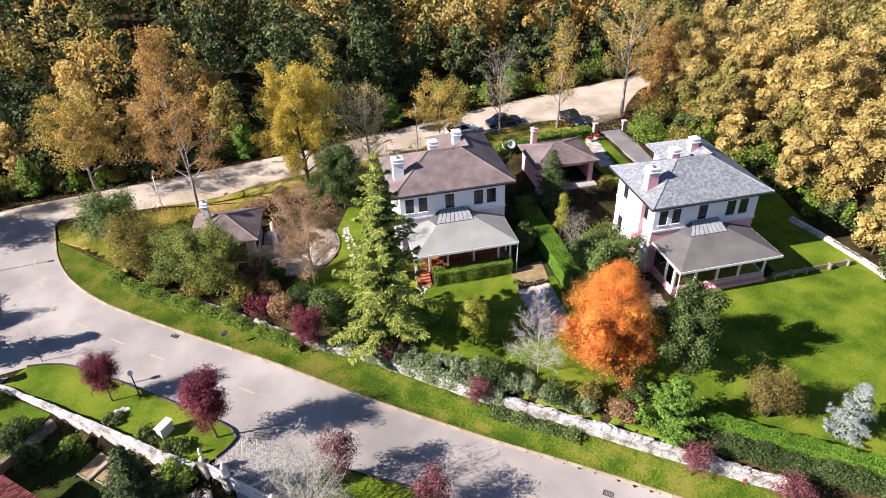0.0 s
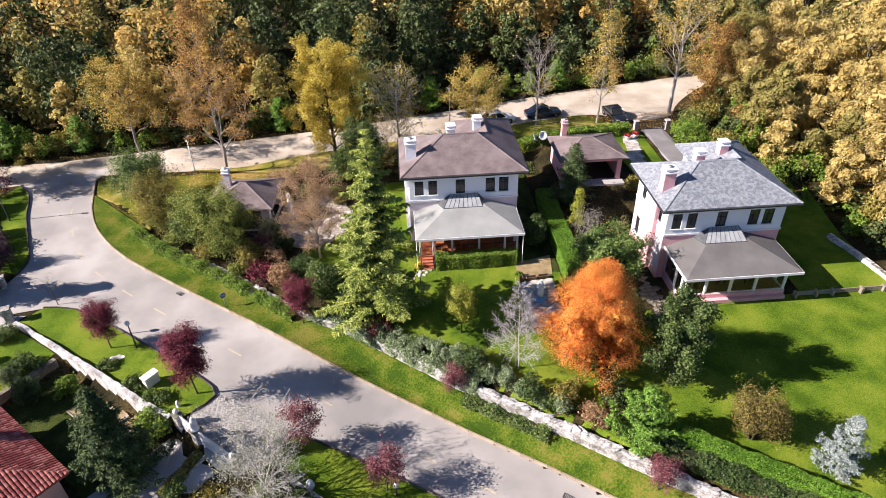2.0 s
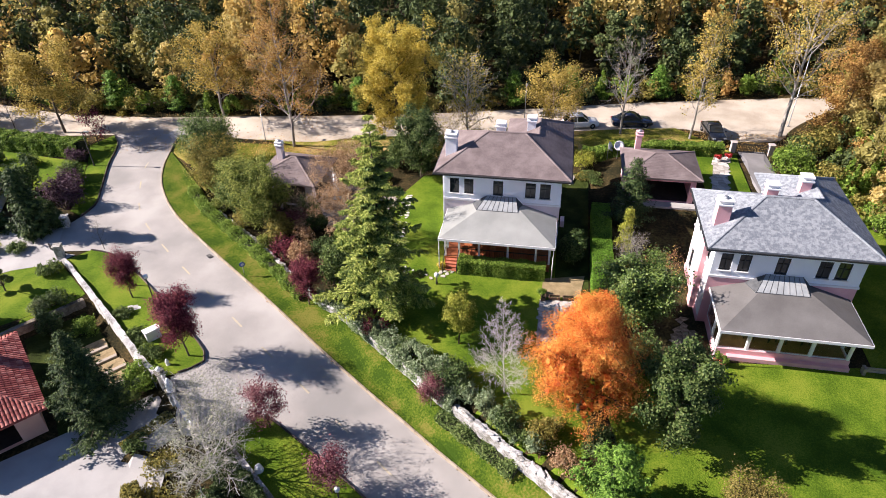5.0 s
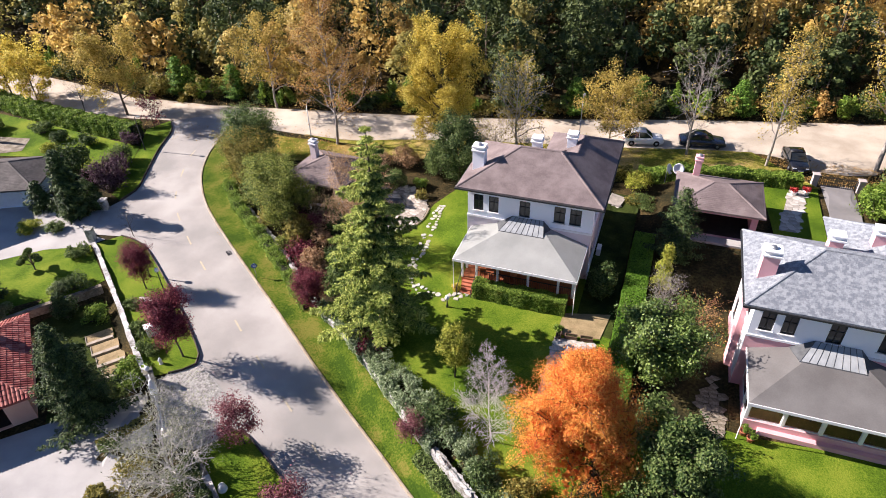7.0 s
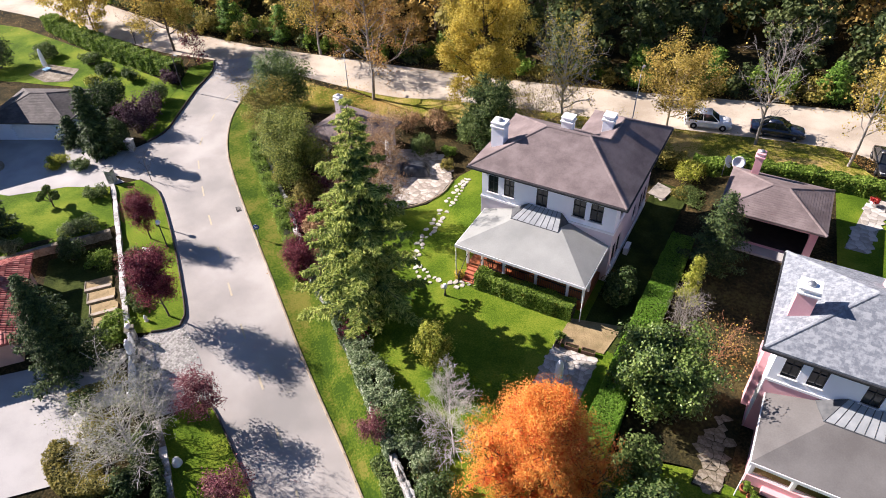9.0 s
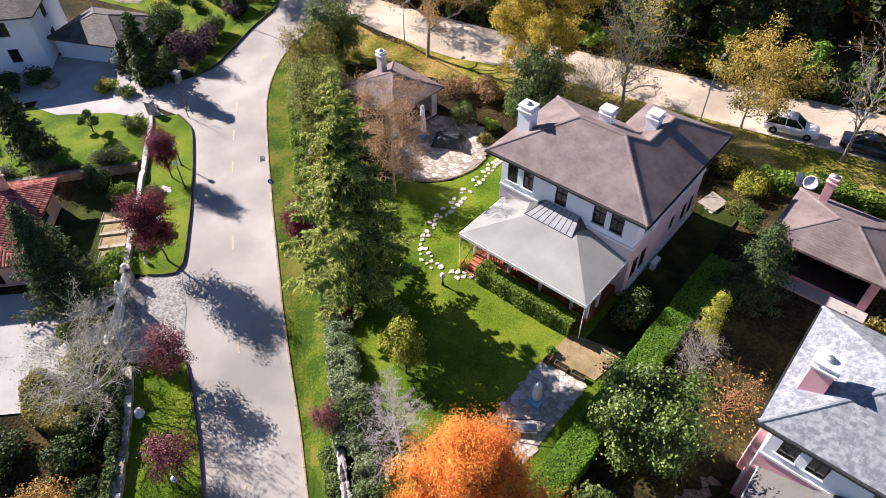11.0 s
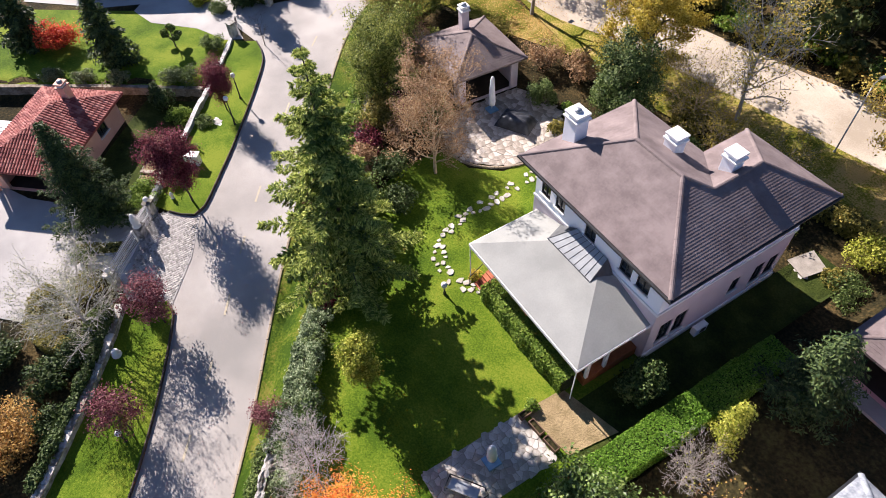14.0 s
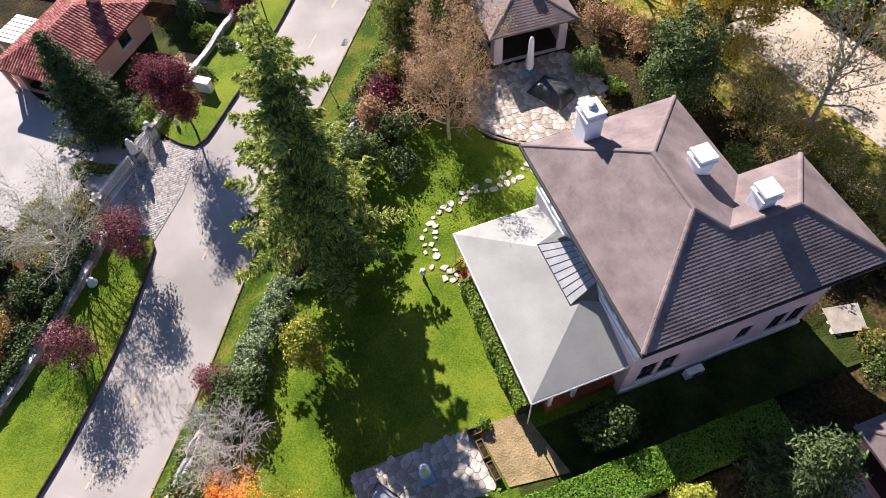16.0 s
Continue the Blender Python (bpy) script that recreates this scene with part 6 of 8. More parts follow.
plant("laurel_tree", "broad dark green laurel with dense leaves", "tree", 16.7, -8.3, tree_meshes(13, 4.3, 2.35, 16000, 0.17, L_GLOSS, M_BARK, core=0.6, scatter=0.34, first=0.08, limbs=36, twigs=5, sub=2, trunk_r=0.16))
plant("magnolia_tree", "dark glossy-leaved magnolia on the lawn", "tree", 18.4, -19.4, tree_meshes(14, 7.6, 1.7, 13000, 0.16, L_MAGNOLIA, M_BARK, scatter=0.3, first=0.12, limbs=20, twigs=5, sub=2, trunk_r=0.15))
plant("rust_tree", "russet-leaved tree at the edge of the stone terrace", "tree", -7.9, -1.0, tree_meshes(15, 8.0, 2.9, 9500, 0.10, L_TAN, M_TANBARK, scatter=0.24, first=0.13, limbs=28, twigs=6, sub=3, trunk_r=0.13, rise=0.75))
plant("lawn_tree", "small round yellow-green tree on the lawn", "tree", 4.1, -12.6, tree_meshes(16, 4.6, 0.95, 3600, 0.12, L_LIME, M_BARK, core=0.25, scatter=0.22, first=0.32, limbs=18, twigs=4, sub=2, trunk_r=0.07))
plant("bare_tree", "leafless pale grey birch by the wall", "tree", 7.9, -16.9, tree_meshes(17, 9.0, 2.1, 0, 0.1, L_TWIG, M_WHITEBARK, seg=3, first=0.12, limbs=50, twigs=8, sub=6, trunk_r=0.05, rise=0.5, shape="cone"))
PLUM = tree_meshes(18, 5.2, 1.7, 8500, 0.10, L_PURPLE, M_BARK, core=0.22, scatter=0.26, first=0.24, limbs=22, twigs=6, sub=2, trunk_r=0.08, rise=1.2)
PLUM_S = tree_meshes(19, 3.4, 1.4, 2600, 0.11, L_PLUMPINK, M_BARK, scatter=0.24, first=0.25, limbs=14, twigs=5, sub=2, trunk_r=0.06, rise=0.9)
for x, y, m, s, lab in ((-15.8, -16.3, PLUM, 1.06, "round purple-leaved plum tree on the verge"), (-23.8, -10.8, PLUM, 0.80, "small purple-leaved plum tree on the verge"), (-7.5, -21.0, PLUM_S, 1.06, "small sparse purple plum beside the cobbled apron"),
                        (-2.0, -24.8, PLUM_S, 1.0, "small sparse purple plum on the shaded verge"), (3.0, -17.9, PLUM_S, 0.72, "small thin purple plum in front of the wall"), (-8.7, -9.5, PLUM, 0.78, "purple-leaved plum tree in front of the wall"),
                        (15.0, -27.0, PLUM_S, 0.8, "low purple plum against the whitewashed wall"), (19.4, -30.6, PLUM_S, 0.9, "low purple plum against the whitewashed wall")):
    plant("plum_tree", lab, "tree", x, y, m, RNG.uniform(0, 360), s, group="purple plum trees along the street")
plant("olive_tree", "wide grey-leaved half-bare tree by the forecourt", "tree", -9.6, -25.0, tree_meshes(20, 6.2, 3.3, 5000, 0.085, L_PALEGREY, M_WHITEBARK, scatter=0.25, first=0.12, limbs=30, twigs=7, sub=4, trunk_r=0.15, rise=0.55))
plant("fir_tree", "dense dark green fir beside the red-roofed house", "tree", -19.3, -22.4, conifer_meshes(21, 8.6, 2.7, 26000, 0.075, L_FIR, droop=0.02, whorls=22, per=7, trunk_r=0.18, first=0.04, power=0.8, ragged=0.22, scatter=0.08, core=5000, core_size=0.32, core_mat=L_FIR))
plant("fir_tree", "young dark fir in front of the garage", "tree", 17.2, 5.1, conifer_meshes(22, 6.5, 2.0, 9000, 0.085, L_FIR, droop=0.02, whorls=14, per=6, trunk_r=0.1, first=0.05, power=0.75, ragged=0.3))
plant("young_tree", "slim young tree with sparse yellow-green leaves beside the hedge", "tree", 16.5, 0.5, tree_meshes(23, 5.4, 0.95, 2000, 0.12, L_LIME, M_TANBARK, scatter=0.2, first=0.08, limbs=24, twigs=4, sub=2, trunk_r=0.05, rise=1.6, shape="cone"))
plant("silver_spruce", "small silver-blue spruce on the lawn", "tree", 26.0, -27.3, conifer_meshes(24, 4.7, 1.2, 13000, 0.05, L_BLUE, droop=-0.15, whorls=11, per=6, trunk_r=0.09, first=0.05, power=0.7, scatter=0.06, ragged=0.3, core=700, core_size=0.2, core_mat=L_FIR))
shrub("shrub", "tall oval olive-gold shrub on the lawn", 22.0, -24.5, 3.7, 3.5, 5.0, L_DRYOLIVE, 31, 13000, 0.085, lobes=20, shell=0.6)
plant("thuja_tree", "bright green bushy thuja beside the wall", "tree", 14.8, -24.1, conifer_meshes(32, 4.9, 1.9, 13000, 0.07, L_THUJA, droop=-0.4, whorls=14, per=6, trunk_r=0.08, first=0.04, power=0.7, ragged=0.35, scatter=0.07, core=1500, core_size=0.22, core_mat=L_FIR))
# dark magnolia leaf colour here puts the bush in shade
shrub("shrub", "round green bush beside the villa, darkened for shade", 12.3, -0.5, 2.7, 2.7, 2.9, L_MAGNOLIA, 33, 4500, 0.14)
plant("corner_tree", "bushy dark green tree at the street corner", "tree", -26.6, 10.2, tree_meshes(34, 5.0, 2.7, 12000, 0.14, L_GLOSS, M_BARK, core=0.4, scatter=0.4, first=0.06, limbs=24, twigs=5, sub=2, trunk_r=0.12))
plant("garden_tree", "bushy yellowing green tree inside the wall", "tree", -23.2, 4.4, tree_meshes(35, 5.4, 2.5, 6500, 0.13, L_OLIVE, M_BARK, core=0.3, scatter=0.36, first=0.06, limbs=22, twigs=5, sub=2, trunk_r=0.1, rise=0.8))
plant("garden_tree", "bushy olive-green tree among the garden shrubs", "tree", -19.6, 2.4, tree_meshes(37, 5.0, 2.2, 6000, 0.13, L_OLIVEGREEN, M_BARK, scatter=0.34, first=0.06, limbs=22, twigs=5, sub=2, trunk_r=0.1, rise=0.8))
plant("garden_tree", "broad grey-green leafy tree inside the wall", "tree", -16.0, -0.6, tree_meshes(36, 6.2, 2.5, 11500, 0.13, L_OLIVEGREEN, M_BARK, core=0.35, scatter=0.34, first=0.1, limbs=26, twigs=5, sub=2, trunk_r=0.11, rise=0.7))

# ---- hedges and shrubs ----
hedge("hedge", "clipped laurel hedge in front of the porch", [(2.7, -3.75), (6, -3.8), (10.0, -3.75)], 1.0, 1.35, L_LIGHT, 1, 520, 0.105, 0.07)
hedge("hedge", "tall clipped green hedge between the two villas", [(14.6, -14.5), (14.6, -6), (14.65, 0), (14.7, 6.8)], 1.65, 1.5, L_HEDGE, 2, 650, 0.075, 0.05)
hedge("hedge", "thick bright green hedge behind the street wall", [(16.6, -24.4), (20.4, -27.2), (25.6, -30.9), (33, -36.3)], 1.0, 1.5, L_HEDGE, 3, 620, 0.08, 0.07)
hedge("hedge", "dark ivy hedge growing up against the clipped hedge", [(15.6, -25.0), (19.7, -28.0), (24.9, -31.7), (31, -36.2)], 0.75, 1.1, L_IVY, 17, 420, 0.10, 0.2)
hedge("hedge", "low bright ivy hedge in front of the wall", [(-26.5, 5.1), (-24.1, 2.6), (-21.5, 0.5), (-15.6, -3.9), (-9.4, -9.0)], 0.85, 0.7, L_LIGHT, 4, 480, 0.10, 0.2)
hedge("hedge", "low dark green ground cover hedge in front of the wall", [(3.7, -18.5), (6.3, -20.35), (9.2, -22.4)], 0.8, 0.5, L_SHRUB, 6, 420, 0.10, 0.2)
hedge("hedge", "tall trimmed green hedge along the lane", [(-42.6, 10.6), (-48, 10.8), (-53, 11.2), (-60, 12.0), (-70, 13.6)], 1.6, 1.9, L_LIGHT, 7, 150, 0.18, 0.12)
hedge("hedge", "green hedge behind the garage along the lane", [(13.0, 17.6), (18, 17.9), (23, 18.6), (27.6, 19.0)], 1.2, 1.25, L_LIGHT, 8, 280, 0.15, 0.12)
for i, (x, y) in enumerate(((-30.4, -13.4), (-33.0, -17.0), (-34.9, -19.6), (-36.6, -22.0))):
    shrub("shrub", "blue-grey clipped yew block edging the terrace lawn", x, y, 2.1, 1.7, 1.2, L_GREY, 900 + i, 2400, 0.09, 54, 9, "clipped yew blocks")
hedge("hedge", "yellow-green clipped hedge round a forecourt bed", [(-9.6, -26.8), (-11.4, -28.2), (-13.4, -28.0), (-14.6, -26.6)], 0.9, 0.9, L_OLIVE, 10, 400, 0.10, 0.12)
hedge("hedge", "ivy hedge spilling over the lower garden wall", [(-9.7, -23.6), (-6.8, -25.7), (-1, -30.2)], 0.5, 1.8, L_IVY, 11, 380, 0.12, 0.14)
hedge("hedge", "low box hedge in the gate forecourt", [(-14.6, -21.3), (-15.4, -22.8), (-16.4, -24.4)], 0.55, 0.45, L_OLIVE, 12, 300, 0.11, 0.06)
hedge("hedge", "mixed dark hedge inside the lane verge", [(-2.5, 16.4), (3, 16.6), (9, 17.0), (12.4, 17.4)], 1.1, 1.2, L_OLIVE, 13, 260, 0.16, 0.2)
hedge("hedge", "grassy green bank beside the gate drive", [(33.6, 19.4), (34.8, 15.5), (35.2, 11)], 1.3, 1.1, L_LIGHT, 14, 240, 0.16, 0.2)

BORDER = polyline([(-3.2, -11.6), (-0.2, -13.8), (2.4, -15.3), (4.8, -17.0), (7.4, -19.2), (10.2, -21.2)], 0.8)
rb = np.random.default_rng(88)
for i, (x, y) in enumerate(BORDER):
    m, lab = ((L_SILVER, "grey-green variegated shrub in the border behind the wall"), (L_SILVER, "loose silvery shrub in the border behind the wall"), (L_GREY, "dull green leafy shrub in the border behind the wall"), (L_SHRUB, "dark green shrub in the border behind the wall"))[(0, 1, 2, 0, 1, 0, 3)[i % 7]]
    shrub("shrub", lab, x + rb.normal(0, 0.3), y + rb.normal(0, 0.2), rb.uniform(1.4, 2.0), rb.uniform(1.2, 1.7), rb.uniform(1.1, 2.0), m, 700 + i, 1500, 0.095, rb.uniform(0, 360), 10, "shrubs of the border behind the wall")
hedge("hedge", "ivy growing over the whitewashed street wall", [(-8.4, -8.8), (-4.6, -11.1), (0.6, -15.1), (3.4, -17.3), (4.8, -18.4)], 0.6, 1.15, L_SILVER, 16, 460, 0.11, 0.14, base=-0.7)

SPOTS = [
    # x, y, width, height, leaf material, leaves, leaf size, label
    (-12.6, -4.0, 2.8, 2.4, L_PURPLE, 1500, 0.14, "dark red barberry bush behind the wall"),
    (-10.6, -5.4, 3.0, 2.8, L_TAN, 2200, 0.15, "rust-brown shrub behind the wall"),
    (-7.2, -7.0, 3.4, 3.6, L_SHRUB, 3800, 0.16, "dark green laurel behind the wall"),
    (-4.6, -9.4, 2.8, 2.6, L_SHRUB, 2800, 0.16, "dark evergreen shrub beside the cedar"),
    (-14.2, -1.6, 3.2, 3.4, L_OLIVE, 3000, 0.16, "yellowing shrub inside the wall"),
    (-19.4, 1.8, 4.8, 4.8, L_SHRUB, 6000, 0.17, "dark leafy shrub inside the wall"),
    (-24.0, 5.6, 3.4, 3.6, L_LIGHT, 3200, 0.17, "light green shrub at the corner"),
    (-16.8, 3.4, 3.2, 3.6, L_TAN, 1700, 0.13, "maroon-brown twiggy shrub beside the pavilion"),
    (-13.6, -0.2, 3.0, 3.2, L_PLUMPINK, 1900, 0.12, "faded purple twiggy shrub inside the wall"),
    (-9.4, -3.8, 2.8, 2.6, L_IVY, 2600, 0.14, "dark shrub in the shade of the cedar"),
    (-11.4, 0.4, 2.4, 2.2, L_IVY, 2200, 0.14, "dark low shrub beside the terrace"),
    (-6.6, -4.6, 2.6, 1.6, L_IVY, 2200, 0.13, "dark ground-hugging shrub at the lawn edge"),
    (-15.6, -23.9, 1.8, 0.9, L_SHRUB, 1200, 0.12, "dark low shrub on the forecourt strip"),
    (-12.4, -26.8, 3.4, 1.0, L_OLIVE, 2600, 0.12, "spreading olive-gold shrub in the forecourt bed"),
    (-19.8, 4.8, 3.0, 4.0, L_TAN, 1700, 0.15, "brown half-bare shrub near the pavilion"),
    (-12.6, 2.0, 2.6, 3.0, L_SHRUB, 2400, 0.16, "dark shrub beside the pavilion"),
    (-9.7, 9.6, 2.6, 2.4, L_SHRUB, 4200, 0.11, "dark round clipped bush on the terrace"),
    (-7.6, 10.6, 1.6, 1.3, L_LIGHT, 1300, 0.12, "small golden shrub beside the terrace"),
    (-6.6, 8.6, 1.4, 1.1, L_OLIVE, 1100, 0.12, "small golden grass clump beside the path"),
    (-6.5, 13.4, 3.6, 4.4, L_SHRUB, 4200, 0.16, "dark evergreen shrub by the lane"),
    (-13.4, 12.6, 3.4, 2.6, L_TAN, 1900, 0.13, "maroon twiggy shrub behind the pavilion"),
    (-10.2, 13.6, 3.2, 2.8, L_TAN, 1800, 0.14, "rust-brown shrub near the lane"),
    (14.0, 13.4, 3.0, 0.8, L_SHRUB, 2400, 0.11, "low green shrub behind the villa"),
    (13.0, 13.6, 1.8, 0.7, L_OLIVE, 1200, 0.12, "low yellowing shrub by the villa steps"),
    (16.9, -13.4, 3.0, 3.8, L_SHRUB, 3400, 0.16, "dark green shrub under the laurel"),
    (15.2, -15.4, 2.4, 3.0, L_RUST, 1300, 0.13, "reddish shrub beside the maple"),
    (4.2, -16.6, 2.8, 2.4, L_IVY, 2800, 0.13, "green ivy-clad shrub behind the wall"),
    (8.4, -19.6, 2.4, 1.9, L_IVY, 2200, 0.13, "dark green shrub behind the wall"),
    (12.2, -22.2, 2.4, 1.5, L_TAN, 1500, 0.12, "dry brown shrub under the maple"),
    (11.4, -19.8, 2.2, 1.6, L_OLIVE, 1500, 0.12, "dry olive shrub at the foot of the maple"),
    (14.0, -20.6, 2.6, 1.6, L_IVY, 1800, 0.13, "dark low shrub under the maple"),
    (10.4, -20.6, 2.2, 1.7, L_OLIVE, 1500, 0.13, "dry brown-green shrub under the maple"),
    (-2.4, -12.0, 2.4, 1.8, L_PURPLE, 1300, 0.13, "dark purple shrub at the foot of the cedar"),
    (-18.3, -18.9, 2.8, 2.4, L_LIGHT, 2800, 0.14, "bright green shrub beside the gate"),
    (-26.2, -14.4, 2.4, 1.5, L_LIGHT, 1800, 0.13, "light green shrub in the sunken garden"),
    (-28.6, -14.8, 2.2, 3.2, L_FIR, 2600, 0.13, "dark shrub against the terrace wall"),
    (-20.6, -15.2, 2.0, 1.0, L_SHRUB, 1500, 0.12, "low dark shrub along the wall"),
    (-18.6, -16.6, 2.0, 1.1, L_SHRUB, 1500, 0.12, "low clipped shrub beside the white cabinet"),
    (-23.4, -12.9, 1.8, 0.8, L_SHRUB, 1200, 0.12, "low dark shrub along the wall"),
    (-29.8, -12.4, 2.6, 1.5, L_IVY, 2600, 0.11, "round clipped box bush on the terrace lawn"),
    (-40.6, -7.3, 2.5, 1.3, L_LIME, 2600, 0.11, "golden round clipped bush by the drive"),
    (-38.0, -6.5, 2.0, 1.1, L_SHRUB, 1700, 0.11, "green round clipped bush by the drive"),
    (-43.6, 2.0, 4.6, 4.6, L_IVY, 4200, 0.17, "dark spreading evergreen by the garage"),
    (-37.9, 0.6, 4.0, 4.0, L_DUSK, 3600, 0.15, "dark purple bush at the bend"),
    (-39.4, 3.4, 3.0, 3.0, L_DUSK, 2400, 0.15, "dark maroon shrub beside the verge"),
    (-40.6, 5.6, 2.8, 2.6, L_SHRUB, 2200, 0.16, "dark shrub beside the verge"),
    (-41.4, -20.4, 4.0, 2.8, L_REDMAPLE, 3000, 0.16, "red-orange Japanese maple on the lawn"),
    (-5.2, -31.6, 5.4, 3.3, L_RUST, 8000, 0.12, "orange autumn shrub below the wall"),
    (33.4, 15.0, 4.4, 3.2, L_LIGHT, 3200, 0.18, "light green shrub beside the gate drive"),
    (36.0, 19.8, 4.6, 2.8, L_SHRUB, 3000, 0.18, "dark green shrub by the gate"),
    (36.4, 11.6, 4.0, 3.4, L_OLIVE, 3000, 0.18, "yellow-green shrub behind the pink villa"),
    (40.2, 15.4, 5.0, 3.8, L_OLIVE, 3400, 0.2, "olive-gold shrub at the edge of the woods"),
    (38.6, 6.4, 3.6, 3.0, L_LIGHT, 2600, 0.18, "light green shrub at the edge of the woods"),
    (24.2, 6.4, 2.2, 1.8, L_OLIVE, 1300, 0.14, "yellow-green shrub beside the garage"),
    (42.6, -15.6, 3.6, 4.2, L_SHRUB, 3600, 0.18, "dark shrub beside the boundary wall"),
    (-13.5, -24.6, 2.6, 1.4, L_OLIVE, 1700, 0.13, "olive-gold shrub at the forecourt edge"),
    (-9.6, -24.4, 2.4, 1.8, L_SHRUB, 1800, 0.13, "dark green shrub beside the gate post"),
    (-49.3, -16.4, 3.2, 2.6, L_FIR, 2200, 0.16, "dark shrub in the shade of the white house"),
    (-48.6, -13.2, 3.2, 2.4, L_FIR, 2200, 0.16, "dark shrub bordering the neighbour forecourt"),
    (-47.2, -10.6, 2.6, 2.0, L_IVY, 1800, 0.16, "dark low shrub bordering the neighbour forecourt"),
    # two added shrubs, near-black leaves standing in for deep shade on open ground
    (-11.4, -30.6, 3.4, 1.5, L_FIR, 2600, 0.14, "dark shrub added to deepen the shade below the hedge"),
    (-8.4, -28.8, 3.2, 1.3, L_FIR, 2400, 0.14, "dark low shrub added to deepen the shade below the wall"),
    (38.4, 22.4, 4.4, 3.0, L_OLIVE, 3000, 0.17, "yellowing shrub at the end of the lane"),
    (40.0, 26.0, 4.8, 3.6, L_RUST, 2600, 0.17, "rust-brown shrub at the end of the lane"),
    (35.0, 17.0, 3.0, 2.0, L_IVY, 2200, 0.16, "dark ivy shrub beside the gate pillar"),
    (-55.6, 8.6, 3.0, 1.8, L_SHRUB, 1600, 0.17, "round green shrub in a neighbour garden"),
    (-62.4, 7.4, 3.4, 2.2, L_SHRUB, 1600, 0.18, "dark green shrub in a neighbour garden"),
    (-66.0, 3.0, 6.0, 4.6, L_FIR, 2600, 0.22, "large dark evergreen shrub in a neighbour garden"),
    (-52.0, 7.8, 2.2, 1.6, L_IVY, 1300, 0.16, "dark clipped shrub in a neighbour garden"),
    (-50.4, 5.0, 2.4, 1.5, L_LIME, 1300, 0.16, "small golden shrub in a neighbour garden"),
    (-47.8, 8.0, 2.2, 1.8, L_IVY, 1300, 0.16, "dark clipped shrub by the tall hedge"),
    (-42.6, 9.4, 2.4, 2.2, L_DUSK, 1300, 0.15, "brown twiggy shrub at the end of the hedge"),
    # two more added shrubs whose dark leaves fill in for shade
    (-9.0, -26.4, 2.4, 1.6, L_FIR, 3000, 0.14, "dark shrub added behind the lower wall to deepen the shade"),
    (-5.2, -29.0, 2.4, 1.6, L_FIR, 2600, 0.14, "dark shrub added behind the lower wall to deepen the shade"),
    (-25.4, 7.2, 2.8, 2.8, L_OLIVE, 2200, 0.13, "yellow-green shrub at the corner of the garden"),
    (-22.6, 5.4, 2.6, 3.0, L_PLUMPINK, 1300, 0.11, "dusky purple twiggy shrub in the corner garden"),
    (-21.6, 2.4, 2.6, 2.2, L_OLIVEGREEN, 2200, 0.12, "olive-green shrub just inside the wall"),
    (-18.4, 0.0, 2.6, 2.4, L_OLIVE, 2000, 0.12, "yellowing loose shrub just inside the wall"),
    (-14.8, -2.8, 2.4, 1.8, L_OLIVEGREEN, 2000, 0.12, "olive-green low shrub just inside the wall"),
    (-12.0, -1.6, 2.6, 2.6, L_TAN, 1500, 0.12, "brown half-bare shrub near the terrace"),
    (-20.4, 6.6, 2.6, 2.4, L_OLIVEGREEN, 1800, 0.13, "green shrub behind the pavilion"),
    (-18.6, 11.4, 3.0, 2.2, L_OLIVE, 1800, 0.14, "yellowing shrub behind the pavilion"),
    (4.6, 15.2, 3.4, 2.0, L_OLIVE, 2200, 0.13, "yellow-green shrub between the villa and the lane"),
    (8.4, 14.6, 3.2, 1.9, L_OLIVEGREEN, 2200, 0.13, "olive-green shrub between the villa and the lane"),
    (13.2, 15.6, 2.8, 2.4, L_LIME, 1800, 0.13, "light yellow-green shrub by the lane"),
    (1.6, 13.6, 3.0, 2.4, L_SHRUB, 2200, 0.13, "dark green shrub behind the villa"),
    (-36.9, -2.2, 2.4, 2.0, L_FIR, 2000, 0.13, "dark shrub beside the gate pillar"),
    (-38.6, -1.6, 2.8, 3.0, L_IVY, 2400, 0.14, "dark evergreen shrub at the bend"),
    (-33.0, -8.8, 2.2, 1.4, L_SHRUB, 1600, 0.12, "dark shrub beside the stone pillar"),
]
for i, (x, y, w, hh, mt, n, lf, lab) in enumerate(SPOTS):
    shrub("shrub", lab, x, y, w, w * 0.92, hh, mt, 500 + i, n, lf, RNG.uniform(0, 360), 11)

plant("fir_tree", "tall dark cypress-like fir by the neighbour drive", "tree", -37.9, -4.0, conifer_meshes(25, 7.2, 1.4, 6000, 0.15, L_FIR, droop=0.0, whorls=16, per=7, trunk_r=0.12, first=0.04, power=0.6))
plant("fir_tree", "dark pointed fir on the terrace lawn", "tree", -35.9, -16.6, conifer_meshes(26, 6.6, 1.5, 6000, 0.15, L_FIR, droop=0.0, whorls=16, per=7, trunk_r=0.12, first=0.04, power=0.7))
plant("fir_tree", "dark fir beside the neighbour house", "tree", -43.4, -22.6, conifer_meshes(27, 6.4, 1.7, 5200, 0.17, L_FIR, droop=0.05, whorls=16, per=7, trunk_r=0.14, first=0.04, power=0.7))
plant("fir_tree", "small dark fir beside the arched garage", "tree", -42.4, -3.8, conifer_meshes(28, 3.0, 1.2, 2400, 0.13, L_FIR, droop=0.0, whorls=12, per=6, trunk_r=0.07, first=0.04, power=0.7))
